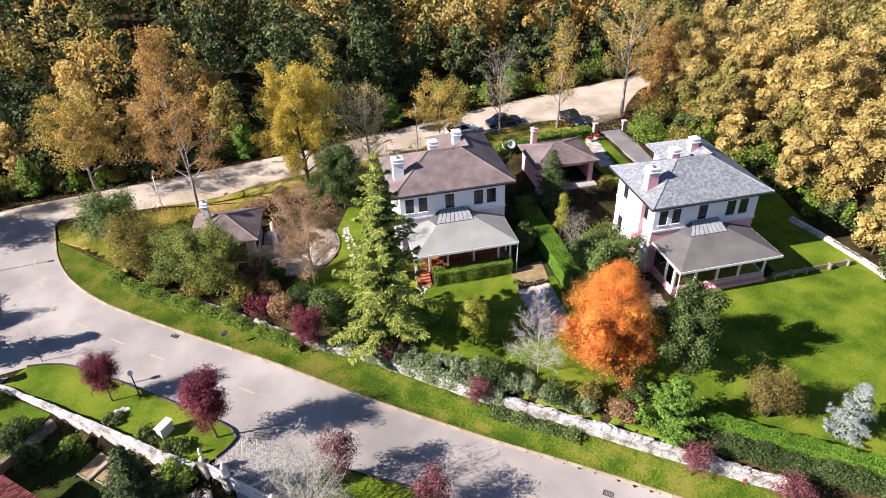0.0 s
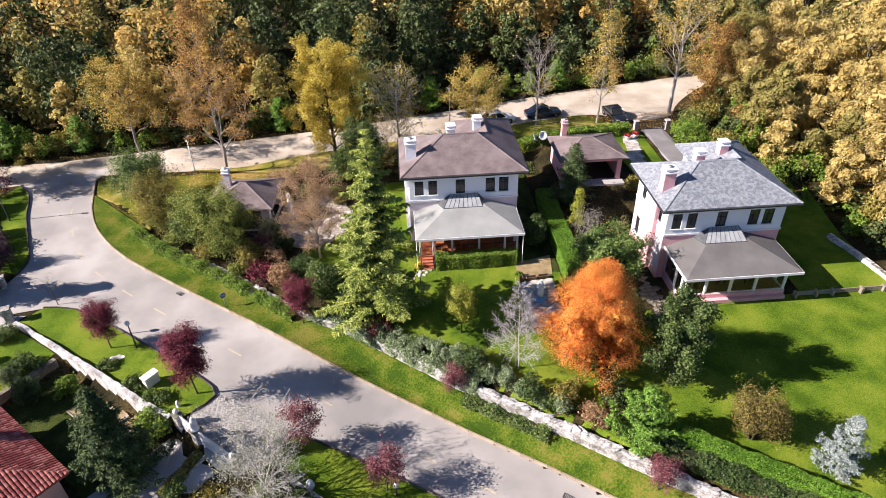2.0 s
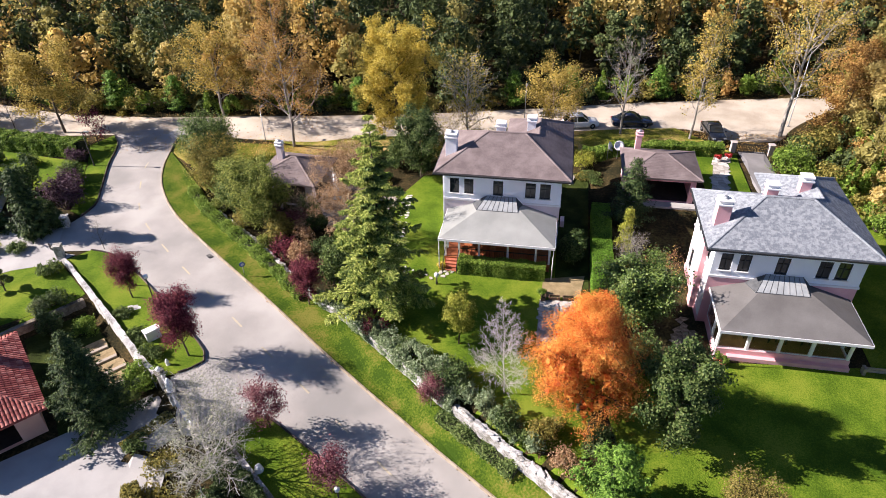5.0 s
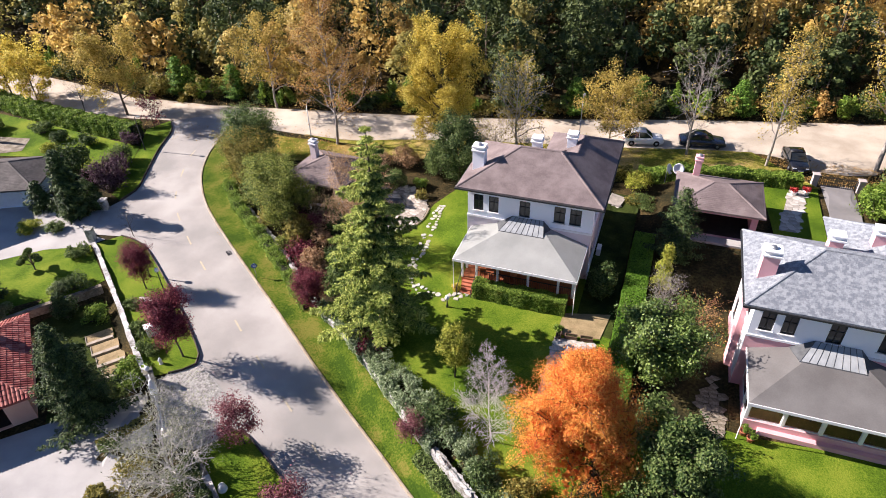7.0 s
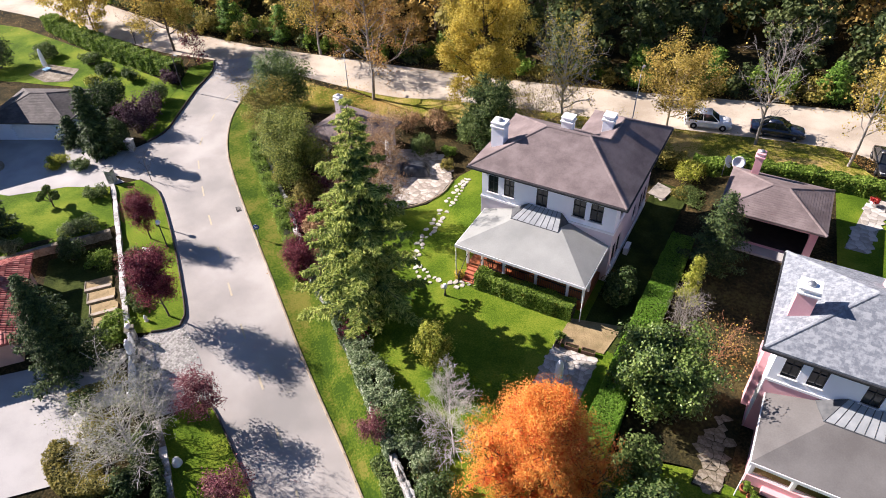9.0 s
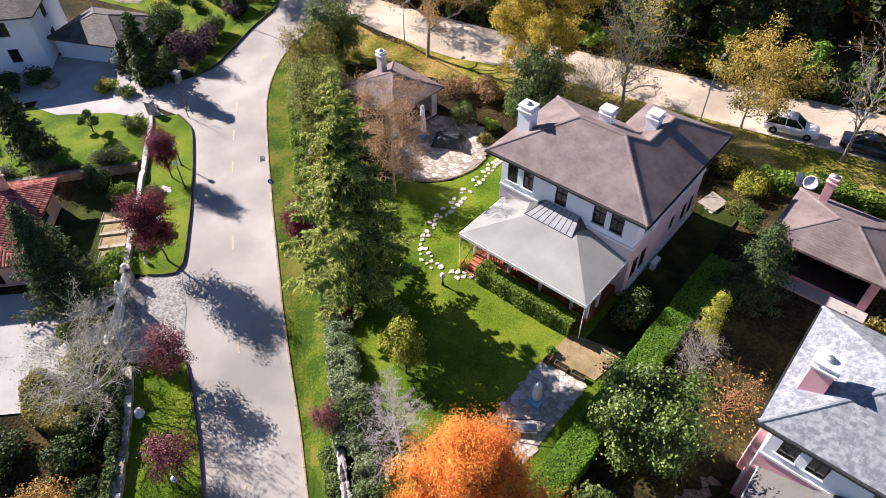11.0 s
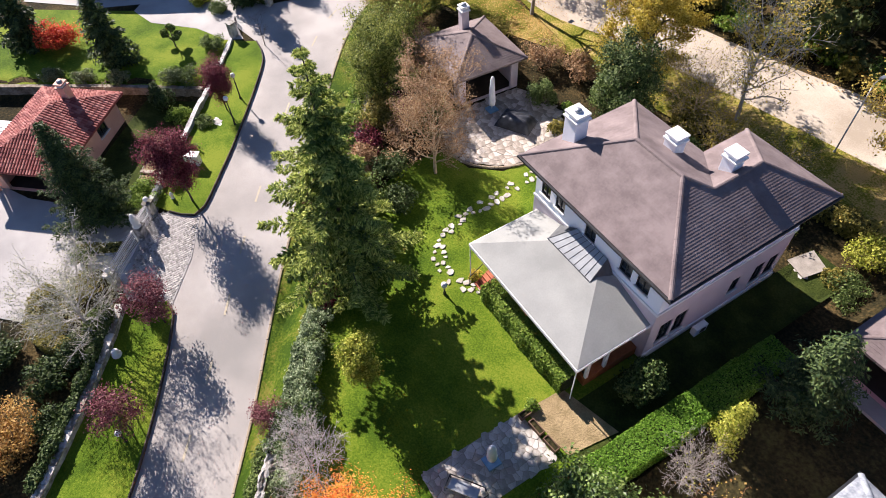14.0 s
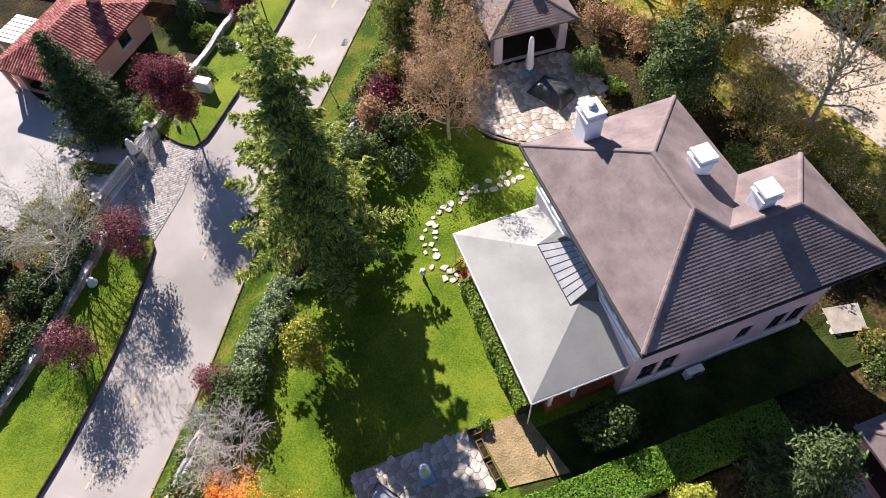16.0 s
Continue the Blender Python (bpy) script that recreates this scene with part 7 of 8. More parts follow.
plant("twiggy_tree", "bare brown-twigged tree behind the villa", "tree", -1.3, 16.4, tree_meshes(41, 4.4, 3.0, 1300, 0.12, L_YELLOW, M_TANBARK, seg=3, scatter=0.3, first=0.06, limbs=34, twigs=8, sub=4, trunk_r=0.1, rise=0.4))
plant("twiggy_shrub", "bare brown-twigged shrub beside the pavilion", "shrub", -12.8, 0.8, tree_meshes(53, 3.2, 1.7, 260, 0.1, L_TAN, M_TANBARK, seg=3, scatter=0.2, first=0.03, limbs=28, twigs=6, sub=3, trunk_r=0.05, rise=0.8))
plant("twiggy_shrub", "bare grey-twigged shrub inside the wall", "shrub", -18.0, 3.4, tree_meshes(54, 3.4, 1.7, 200, 0.1, L_TAN, M_PALEBARK, seg=3, scatter=0.2, first=0.03, limbs=28, twigs=6, sub=3, trunk_r=0.05, rise=0.8))
plant("twiggy_shrub", "bare tan-twigged shrub by the lane", "shrub", 5.6, 17.2, tree_meshes(55, 2.8, 2.0, 500, 0.11, L_YELLOW, M_TANBARK, seg=3, scatter=0.22, first=0.03, limbs=28, twigs=6, sub=3, trunk_r=0.05, rise=0.5))
plant("twiggy_shrub", "bare tan-twigged shrub behind the villa", "shrub", 2.2, 15.4, tree_meshes(47, 3.0, 2.0, 700, 0.12, L_YELLOW, M_TANBARK, seg=3, scatter=0.22, first=0.03, limbs=30, twigs=6, sub=3, trunk_r=0.06, rise=0.5))
plant("twiggy_shrub", "red-brown twigged shrub with a few ochre leaves", "shrub", 19.4, -3.0, tree_meshes(48, 2.7, 1.75, 110, 0.12, L_OCHRE, M_REDTWIG, seg=3, scatter=0.25, first=0.03, limbs=24, twigs=5, sub=2, trunk_r=0.05, rise=0.45))
plant("twiggy_shrub", "bare grey-twigged shrub beside the hedge", "shrub", 16.8, -2.2, tree_meshes(49, 3.8, 1.5, 60, 0.1, L_LIME, M_PALEBARK, seg=3, scatter=0.2, first=0.05, limbs=38, twigs=6, sub=4, trunk_r=0.05, rise=0.8))
plant("lane_tree", "golden-leaved tree at the end of the lane", "tree", 42.6, 30.2, tree_meshes(51, 8.6, 3.0, 6500, 0.2, L_RUST, M_BARK, scatter=0.35, first=0.12, limbs=18, twigs=5, sub=2, trunk_r=0.15))
plant("lane_tree", "olive-leaved tree at the end of the lane", "tree", 46.6, 32.4, tree_meshes(52, 9.4, 3.2, 6500, 0.22, L_FOREST_G, M_BARK, scatter=0.4, first=0.12, limbs=18, twigs=5, sub=2, trunk_r=0.16))
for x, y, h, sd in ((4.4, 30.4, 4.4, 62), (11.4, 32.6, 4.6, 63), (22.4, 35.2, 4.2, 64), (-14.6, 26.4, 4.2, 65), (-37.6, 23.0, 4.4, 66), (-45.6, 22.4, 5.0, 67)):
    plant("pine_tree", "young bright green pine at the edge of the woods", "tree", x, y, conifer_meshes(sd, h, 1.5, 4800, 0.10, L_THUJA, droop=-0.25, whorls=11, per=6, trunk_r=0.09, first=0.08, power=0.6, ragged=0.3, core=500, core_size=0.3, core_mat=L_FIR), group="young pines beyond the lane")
plant("young_tree", "small bare sapling beside the drive", "tree", -30.2, -5.0, tree_meshes(42, 3.0, 1.1, 0, 0.1, L_TWIG, M_BARK, first=0.2, limbs=12, twigs=4, sub=2, trunk_r=0.04, rise=1.0))
plant("lane_tree", "small yellow tree beyond the hedge", "tree", -62.1, 14.6, tree_meshes(43, 6.2, 3.0, 3600, 0.25, L_YELLOW, M_BARK, scatter=0.35, first=0.25, limbs=14, twigs=4, sub=2, trunk_r=0.12))
plant("lane_tree", "bare slim sapling at the bend of the lane", "tree", -55.0, 14.9, tree_meshes(44, 4.4, 1.9, 0, 0.1, L_TWIG, M_BARK, first=0.2, limbs=12, twigs=4, sub=2, trunk_r=0.07, rise=1.0))
plant("lane_tree", "yellow tree beyond the hedge at the bend", "tree", -68.0, 15.6, tree_meshes(45, 6.4, 3.0, 3400, 0.26, L_YELLOW, M_BARK, scatter=0.35, first=0.25, limbs=14, twigs=4, sub=2, trunk_r=0.12))
plant("lane_tree", "rust-leaved tree at the mouth of the street", "tree", -42.8, 13.4, tree_meshes(46, 3.2, 1.6, 700, 0.16, L_PURPLE, M_BARK, scatter=0.25, first=0.2, limbs=12, twigs=4, sub=2, trunk_r=0.06, rise=0.9))

# cloud-pruned topiary
topi = thing("topiary_tree", "cloud-pruned topiary tree with round leaf pads", "tree", -35.3, -11.6, gz(-35.3, -11.6) - 0.05)
rt = np.random.default_rng(5)
pads = [(0.7, 0.2, 1.3), (-0.6, 0.3, 1.5), (0.2, -0.5, 1.8), (-0.2, 0.6, 1.1), (0.1, 0.1, 2.1), (-0.8, -0.4, 1.0)]
v, q = tubes([([(0, 0, 0), (0.05, 0, 0.7), (c[0] * 0.7, c[1] * 0.7, c[2] - 0.2), c], [0.07, 0.06, 0.03, 0.02]) for c in pads], 5)
part("trunk", mesh_of("trunk", v, q, M_BARK, True), topi)
for c in pads:
    n = rt.normal(size=(420, 3)); n /= np.linalg.norm(n, axis=1)[:, None]
    lv, lf = leaf_quads(np.array(c) + n * np.array([0.34, 0.34, 0.22]) * rt.uniform(0.8, 1.05, (420, 1)), 0.09, rt)
    part("leaf_pad", mesh_of("leaf_pad", lv, lf, L_SHRUB), topi)

# understorey along the edge of the woods
def understorey():
    rng = np.random.default_rng(77)
    V, F, base = [], [[], [], [], []], 0
    pts = [(x, np.interp(x, back_far[:, 0], back_far[:, 1]) + rng.uniform(1.0, 3.6)) for x in np.arange(-100, 52, 1.2)]
    pts += [(rng.uniform(42.4, 45.5), y) for y in np.arange(-40, 30, 1.1)] + [(rng.uniform(36.5, 43.0), rng.uniform(6, 23)) for _ in range(34)]
    for px, py in pts:
        w, h = rng.uniform(1.6, 3.4), rng.uniform(1.0, 3.6)
        cone = rng.random() < 0.22
        h = h + 1.0 if cone else h
        n = int(230 + 100 * w)
        d = rng.normal(size=(n, 3)); d /= np.linalg.norm(d, axis=1)[:, None]
        k = rng.integers(0, 5, n)
        cc = rng.normal(0, 0.55, (5, 3))
        p = (d * rng.uniform(0.5, 1.15, (n, 1)) * 0.58 + cc[k]) * np.array([w / 2, w / 2, h / 2])
        p[:, 2] = np.abs(p[:, 2] + h * 0.45)
        if cone:
            p[:, :2] *= np.clip(1.25 - p[:, 2:] / h, 0.12, 1.2) * 0.8
        lv, lf = leaf_quads(p + np.array([px, py, gz(px, py)]), 0.22, rng, 0.3, 1.4, out=d)
        u = rng.random()
        F[2 if cone or u > 0.8 else (0 if u < 0.3 else (1 if u < 0.38 else 3))].append(lf + base); V.append(lv); base += len(lv)
    ob = new("undergrowth", mesh_of("undergrowth", np.concatenate(V), [np.concatenate(f) for f in F], [L_OLIVE, L_RUST, L_LIGHT, L_FOREST_D]))
    tagged(ob, "mixed green and rusty undergrowth along the woods", "undergrowth", kind="stuff")


understorey()


def fallen_leaves():
    rng = np.random.default_rng(78)
    P = []
    def strip(line, lo, hi, count, side):
        d = np.gradient(line, axis=0); d /= np.linalg.norm(d, axis=1)[:, None]
        n = np.column_stack([-d[:, 1], d[:, 0]])
        i = rng.integers(0, len(line), count)
        return line[i] + n[i] * (side * rng.uniform(lo, hi, count))[:, None] + rng.normal(0, 0.4, (count, 2))
    P.append(strip(back, 0.3, 4.0, 5200, -1))
    P.append(strip(back_far, -0.6, 2.0, 5200, 1))
    P.append(strip(KERB_R[6:60], 0.3, 3.0, 700, 1))
    P.append(np.column_stack([rng.uniform(22, 36, 2600), rng.uniform(20.0, 25.5, 2600)]))
    P.append(np.column_stack([rng.normal(-19.6, 4, 1500), rng.normal(15.2, 1.5, 1500)]))
    P.append(np.column_stack([rng.normal(19.6, 1.2, 380), rng.normal(-2.6, 1.2, 380)]))
    P = np.vstack(P)
    z = ground(P[:, 0], P[:, 1]) + 0.11
    lv, lf = leaf_quads(np.column_stack([P, z]), 0.10, rng, 3.0, 1.3)
    tagged(new("fallen_leaves", mesh_of("fallen_leaves", lv, lf, L_RUST)), "scattered rust and yellow fallen leaves", "leaves", kind="stuff")


fallen_leaves()

# ---- paving ----
def crazy_paving(name, label, outline, step, mat, seed, lift=0.05, z=None, thick=0.06, bed=M_MORTAR):
    """Irregular flags laid in a polygon, each a piece with open joints."""
    rng = np.random.default_rng(seed)
    o = np.asarray(outline, float)
    e = thing(name, label, "paving", kind="structure")
    drape("paving_bed", o, lift - 0.02, bed, "", "", kind="").parent = e
    x0, y0 = o.min(axis=0) - step
    nx, ny = [int(v) + 3 for v in (o.max(axis=0) - o.min(axis=0)) / step]
    gi, gj = np.meshgrid(np.arange(nx), np.arange(ny), indexing="ij")
    seeds = np.column_stack([x0 + gi.ravel() * step, y0 + gj.ravel() * step]) + rng.uniform(-0.46, 0.46, (nx * ny, 2)) * step
    for c in seeds:
        if not inside(o, c[0], c[1])[0]:
            continue
        cell = [c + step * 1.3 * np.array(k) for k in ((-1, -1), (1, -1), (1, 1), (-1, 1))]
        order = np.argsort(np.hypot(*(seeds - c).T))[1:16]
        for other in seeds[order]:
            mid, way = (c + other) / 2, other - c
            cut = []
            for p, q in zip(cell, cell[1:] + cell[:1]):
                dp, dq = (p - mid) @ way, (q - mid) @ way
                if dp <= 0:
                    cut.append(p)
                if dp * dq < 0:
                    cut.append(p + (q - p) * dp / (dp - dq))
            cell = cut
        ring = np.array(cell)
        c = ring.mean(axis=0)
        size = np.hypot(*(ring - c).T).mean()
        ring = c + (ring - c) * (1 - 0.022 / size) + rng.normal(0, 0.012, ring.shape)
        k = len(ring)
        zz = (gz(*c) if z is None else z) + lift + rng.uniform(-0.008, 0.008)
        top = np.column_stack([ring - c, np.zeros(k)])
        low = np.column_stack([(ring - c) * 1.03, np.full(k, -thick)])
        me = mesh_of("flagstone", np.vstack([top, low]), [np.array([list(range(k))]), np.array([(m, k + m, k + (m + 1) % k, (m + 1) % k) for m in range(k)])], [mat, mat])
        ob = new("flagstone", me)
        ob.parent = e
        ob.location = (c[0], c[1], zz)
    return e


crazy_paving("patio", "pale crazy-paved patio on the lawn", [(9.75, -12.6), (12.75, -12.7), (12.75, -6.5), (9.75, -6.6)], 0.36, M_STONE, 11, 0.07)
crazy_paving("terrace", "rounded crazy-paved terrace before the pavilion", [(-12.6, 3.6), (-11.4, 1.6), (-9.6, 0.9), (-7.6, 1.4), (-6.0, 2.9), (-5.2, 5.0), (-5.3, 7.0), (-6.4, 9.0), (-8.2, 10.2), (-10.6, 10.0), (-12.4, 9.2)], 0.46, M_TERRACE, 12, 0.10)
crazy_paving("side_path", "shaded stone slab path beside the pink villa", [(19.9, -12.4), (21.4, -12.3), (21.3, -9), (20.6, -6.5), (19.7, -9)], 0.5, M_DARKSTONE, 13, 0.08, bed=M_GARDEN)
crazy_paving("back_steps", "pale stone landing behind the villa", [(10.6, 12.5), (12.0, 12.2), (12.4, 13.8), (11.0, 14.3)], 0.42, M_STONE, 14, 0.2, 0.05, 0.3)
crazy_paving("gate_path", "stone path from the gate pillars", [(25.3, 10.6), (26.8, 10.6), (28.2, 18.6), (26.7, 18.6)], 0.55, M_STONE, 15, 0.18)
soil = drape("soil_bed", [(9.8, -6.3), (12.9, -5.9), (13.3, -3.0), (9.9, -3.9)], 0.08, M_BED, "bare raked brown soil bed", "soil bed", 0.6, "structure", 0.1)

# terrace edging
te = thing("terrace_edging", "curved brick edging of the terrace", "edging", kind="structure")
edge = polyline([(-11.6, 1.5), (-9.6, 0.8), (-7.5, 1.3), (-5.9, 2.8), (-5.1, 5.0), (-5.2, 7.0)], 0.3)
EB = box("edge_brick", -0.14, -0.06, -0.12, 0.14, 0.06, 0.07, M_KERB, 0.01)
for a, b in zip(edge[:-1], edge[1:]):
    ob = new("edge_brick", EB)
    ob.parent = te
    ob.matrix_world = pose((a[0] + b[0]) / 2, (a[1] + b[1]) / 2, 0.09, 0, 0, math.degrees(math.atan2(b[1] - a[1], b[0] - a[0])))

# stepping stones
path = thing("stepping_path", "curving path of pale stepping stones in the lawn", "path", kind="structure")
rs = np.random.default_rng(9)
line = polyline([(2.1, -4.0), (0.9, -4.75), (-0.5, -4.95), (-1.7, -4.5), (-2.6, -3.5), (-3.3, -2.2), (-3.45, -0.4), (-3.6, 1.4), (-3.75, 3.2), (-3.95, 5.0), (-4.2, 7.8)], 0.46)
for i, (x, y) in enumerate(line):
    d = line[min(i + 1, len(line) - 1)] - line[max(i - 1, 0)]
    nrm = np.array([-d[1], d[0]]) / np.linalg.norm(d)
    for s in (-1, 1):
        if rs.random() < 0.16:
            continue
        c = np.array([x, y]) + nrm * (s * 0.24 + rs.normal(0, 0.11))
        a = np.linspace(0, 6.283, 7, endpoint=False) + rs.normal(0, 0.2, 7)
        r = rs.uniform(0.75, 1.2, 7) * rs.choice([0.13, 0.18, 0.23])
        top = np.column_stack([r * np.cos(a) * 1.15, r * np.sin(a) * 0.85, np.zeros(7)])
        low = top * np.array([1.06, 1.06, 0]) + np.array([0, 0, -0.06])
        me = mesh_of("stepping_stone", np.vstack([top, low]), [np.array([list(range(7))]), np.array([(k, 7 + k, 7 + (k + 1) % 7, (k + 1) % 7) for k in range(7)])], [M_STEPPING, M_STEPPING])
        ob = new("stepping_stone", me)
        ob.parent = path
        ob.matrix_world = pose(c[0], c[1], 0.085 + rs.normal(0, 0.006), 0, 0, rs.uniform(0, 360))

# cobbles of the apron
rc = np.random.default_rng(10)
apron = [(-15.7, -17.9), (-14.4, -16.3), (-11.2, -18.1), (-8.6, -20.3), (-10.4, -22.5), (-12.4, -22.6), (-16.4, -19.0)]
gxx, gyy = np.meshgrid(np.arange(-17, -8, 0.17), np.arange(-23, -16.1, 0.17))
gxx, gyy = gxx.ravel() + rc.normal(0, 0.012, gxx.size), gyy.ravel() + rc.normal(0, 0.012, gyy.size)
keep = inside(apron, gxx, gyy)
gxx, gyy = gxx[keep], gyy[keep]
gzz = ground(gxx, gyy) + 0.115 + rc.normal(0, 0.005, gxx.size)
cb = np.array([(-1, -1, -1), (1, -1, -1), (1, 1, -1), (-1, 1, -1), (-0.8, -0.8, 0), (0.8, -0.8, 0), (0.8, 0.8, 0), (-0.8, 0.8, 0)]) * np.array([0.072, 0.072, 0.05])
V = (np.column_stack([gxx, gyy, gzz])[:, None, :] + cb[None]).reshape(-1, 3)
fq = np.array([(4, 5, 6, 7), (0, 1, 5, 4), (1, 2, 6, 5), (2, 3, 7, 6), (3, 0, 4, 7)])
F = (np.arange(gxx.size)[:, None, None] * 8 + fq[None]).reshape(-1, 4)
tagged(new("cobbles", mesh_of("cobbles", V, F, M_COBBLE)), "pale square cobbles before the white gate", "cobbles", kind="stuff")

# faded centre dashes
mid = polyline([(-36.0, 12.0), (-35.4, 8.4), (-33.2, 3.6), (-30.4, -0.6), (-25.2, -5.2), (-18.6, -10.2), (-11.8, -15.2), (-6, -19.2), (0.2, -23.6), (6, -27.9), (14, -33.6)], 0.5)
for i in range(4, len(mid) - 4, 9):
    seg = mid[i:i + 4]
    d = np.gradient(seg, axis=0); d /= np.linalg.norm(d, axis=1)[:, None]
    n = np.column_stack([-d[:, 1], d[:, 0]])
    a, b = seg + n * 0.07 + n * 1.25, seg - n * 0.07 + n * 1.25
    drape("road_marking", np.vstack([a, b[::-1]]), 0.068, M_PAINT, "faded yellow dash on the street", "road marking", 2.0)
for x, y in ((-19.9, -4.6), (9.6, -26.3)):
    g = thing("drain_grate", "dark iron drain grate at the kerb", "drain", x, y, street_z(x, y) + 0.062, 144, kind="structure")
    part("grate_frame", panel_mesh("grate_frame", -0.35, 0.35, -0.2, 0.2, [(-0.30 + 0.1 * k, -0.15, -0.24 + 0.1 * k, 0.15) for k in range(6)], 0.02, M_IRON, pose(0, 0, 0.012, -90, 0, 0)), g)


# ---- street furniture ----
def lamp_post(x, y, h, label, arm=0.0, rz=0.0, globe=False, mat=None):
    e = thing("street_lamp", label, "street lamp", x, y, gz(x, y) - 0.05, rz)
    mat = mat or M_IRON
    part("pole", lathe("pole", [(0.10, 0), (0.10, 0.25), (0.055, 0.35), (0.04, h)], mat, 10), e)
    if globe:
        part("lantern", lathe("lantern", [(0.07, h), (0.16, h + 0.06), (0.19, h + 0.2), (0.15, h + 0.34), (0.05, h + 0.4)], M_TRIM, 12), e)
    else:
        v, q = tubes([([(0, 0, h - 0.05), (arm * 0.5, 0, h + 0.08), (arm, 0, h + 0.1)], [0.035, 0.03, 0.03])], 6)
        part("arm", mesh_of("arm", v, q, mat), e)
        part("lamp_head", box("lamp_head", arm - 0.1, -0.12, h + 0.03, arm + 0.38, 0.12, h + 0.15, M_STEEL, 0.03), e)


lamp_post(-23.3, 16.6, 4.0, "tall grey street lamp beside the lane", 0.6, 90, False, M_STEEL)
lamp_post(6.3, 22.0, 5.8, "tall grey street lamp behind the villa", 0.6, 90, False, M_STEEL)
lamp_post(36.6, 28.2, 9.0, "tall grey street lamp at the end of the lane", 0.6, 200, False, M_STEEL)
lamp_post(-40.2, 8.6, 4.2, "dark street lamp on the narrow verge", 0.4, 0, False)
lamp_post(-21.8, -10.9, 2.5, "dark garden lamp post on the verge", 0, 0, True)
lamp_post(-1.4, -25.2, 1.1, "low white globe garden lamp on the shaded verge", 0, 0, True)
lamp_post(-24.6, -9.4, 2.2, "small lamp post beside the plum tree", 0, 0, True)
lamp_post(1.2, -5.9, 0.8, "short garden spotlight on the lawn", 0, 0, True)

sg = thing("road_sign", "small round blue road sign on a pole", "road sign", -15.5, -6.9, gz(-15.5, -6.9) - 0.05, 35)
part("pole", lathe("pole", [(0.03, 0), (0.03, 1.75)], M_STEEL, 8), sg)
dm = lathe("sign_plate", [(0.01, 0), (0.24, 0.0), (0.25, 0.01), (0.24, 0.02), (0.01, 0.02)], material("blue_sign", [(0.02, 0.06, 0.22), (0.03, 0.08, 0.28)], rough=0.4, scale=2), 20)
dm.transform(pose(0, -0.03, 1.5, 90, 0, 0))
part("sign_plate", dm, sg, "round dark blue sign plate")
cu = bpy.data.curves.new("sign_number", "FONT")
cu.body, cu.size, cu.align_x, cu.align_y, cu.extrude = "30", 0.30, "CENTER", "CENTER", 0.003
tmp = bpy.data.objects.new("sign_number", cu)
dm = bpy.data.meshes.new_from_object(tmp)
bpy.data.objects.remove(tmp)
dm.transform(pose(0, -0.056, 1.5, 90, 0, 0))
dm.materials.clear()
dm.materials.append(M_TRIM)
part("sign_number", dm, sg, "white numerals 30")

cab = thing("meter_cabinet", "white meter cabinet standing by the wall", "cabinet", -19.4, -15.0, gz(-19.4, -15.0), 52)
part("body", box("body", -0.55, -0.25, -0.1, 0.55, 0.25, 1.0, M_TRIM, 0.02), cab)
part("cover", box("cover", -0.62, -0.32, 1.0, 0.62, 0.32, 1.08, M_TRIM, 0.02), cab)
part("door", box("door", -0.48, -0.275, 0.08, 0.48, -0.25, 0.92, M_TRIM, 0.008), cab)


def pillar(x, y, z, w, h, mat, label, rz=0.0, ball=True):
    e = thing("gate_pillar", label, "pillar", x, y, z, rz, "gate pillars")
    part("shaft", box("shaft", -w / 2, -w / 2, -0.3, w / 2, w / 2, h, mat, 0.02), e)
    part("capstone", box("capstone", -w / 2 - 0.07, -w / 2 - 0.07, h, w / 2 + 0.07, w / 2 + 0.07, h + 0.1, mat, 0.02), e)
    if ball:
        part("finial", lathe("finial", [(0.06, h + 0.1), (0.08, h + 0.15), (0.17, h + 0.25), (0.19, h + 0.36), (0.13, h + 0.48), (0.02, h + 0.53)], M_MARBLE, 14), e)
    return e


pillar(28.9, 20.2, 0.95, 0.5, 1.35, M_PILLAR, "pale rendered gate pillar on the lane", 5, False)
pillar(32.7, 20.0, 0.95, 0.5, 1.35, M_PILLAR, "pale rendered gate pillar beside shrubs", 5, False)
pillar(-16.4, -19.0, -1.1, 0.5, 1.25, M_WALLSTONE, "stone gate post with a white ball finial", -40)
pillar(-11.9, -22.8, -1.4, 0.5, 1.25, M_WALLSTONE, "stone gate post with a white ball finial", -40)
pillar(-33.4, -6.7, -0.7, 0.6, 1.5, M_WALLSTONE, "rough stone pillar beside the drive", 20, False)
pillar(-36.0, -2.2, -0.5, 0.6, 1.3, M_WALLSTONE, "rough stone pillar beside the drive", 20, False)


def gate(x, y, z, rz, w, h, mat, label, bars=12, scroll=True):
    e = thing("gate", label, "gate", x, y, z, rz)
    part("gate_frame", panel_mesh("gate_frame", 0, w, 0.08, h, [(0.06, 0.14, w - 0.06, h * 0.5), (0.06, h * 0.5 + 0.05, w - 0.06, h - 0.06)], 0.05, mat, Matrix()), e)
    for i in range(bars):
        bx = 0.06 + (w - 0.12) * (i + 0.5) / bars
        part("bar", box("bar", bx - 0.022, 0.005, 0.12, bx + 0.022, 0.045, h + 0.1 + (0.12 * math.sin(math.pi * (i + 0.5) / bars) if scroll else 0), mat), e)
    return e


gate(-16.2, -19.2, -1.15, -42, 1.7, 1.3, M_TRIM, "small white ironwork gate leaf", 12)
gate(-14.6, -20.6, -1.3, -40, 3.3, 1.3, M_TRIM, "white ironwork drive gate with arched top", 24)
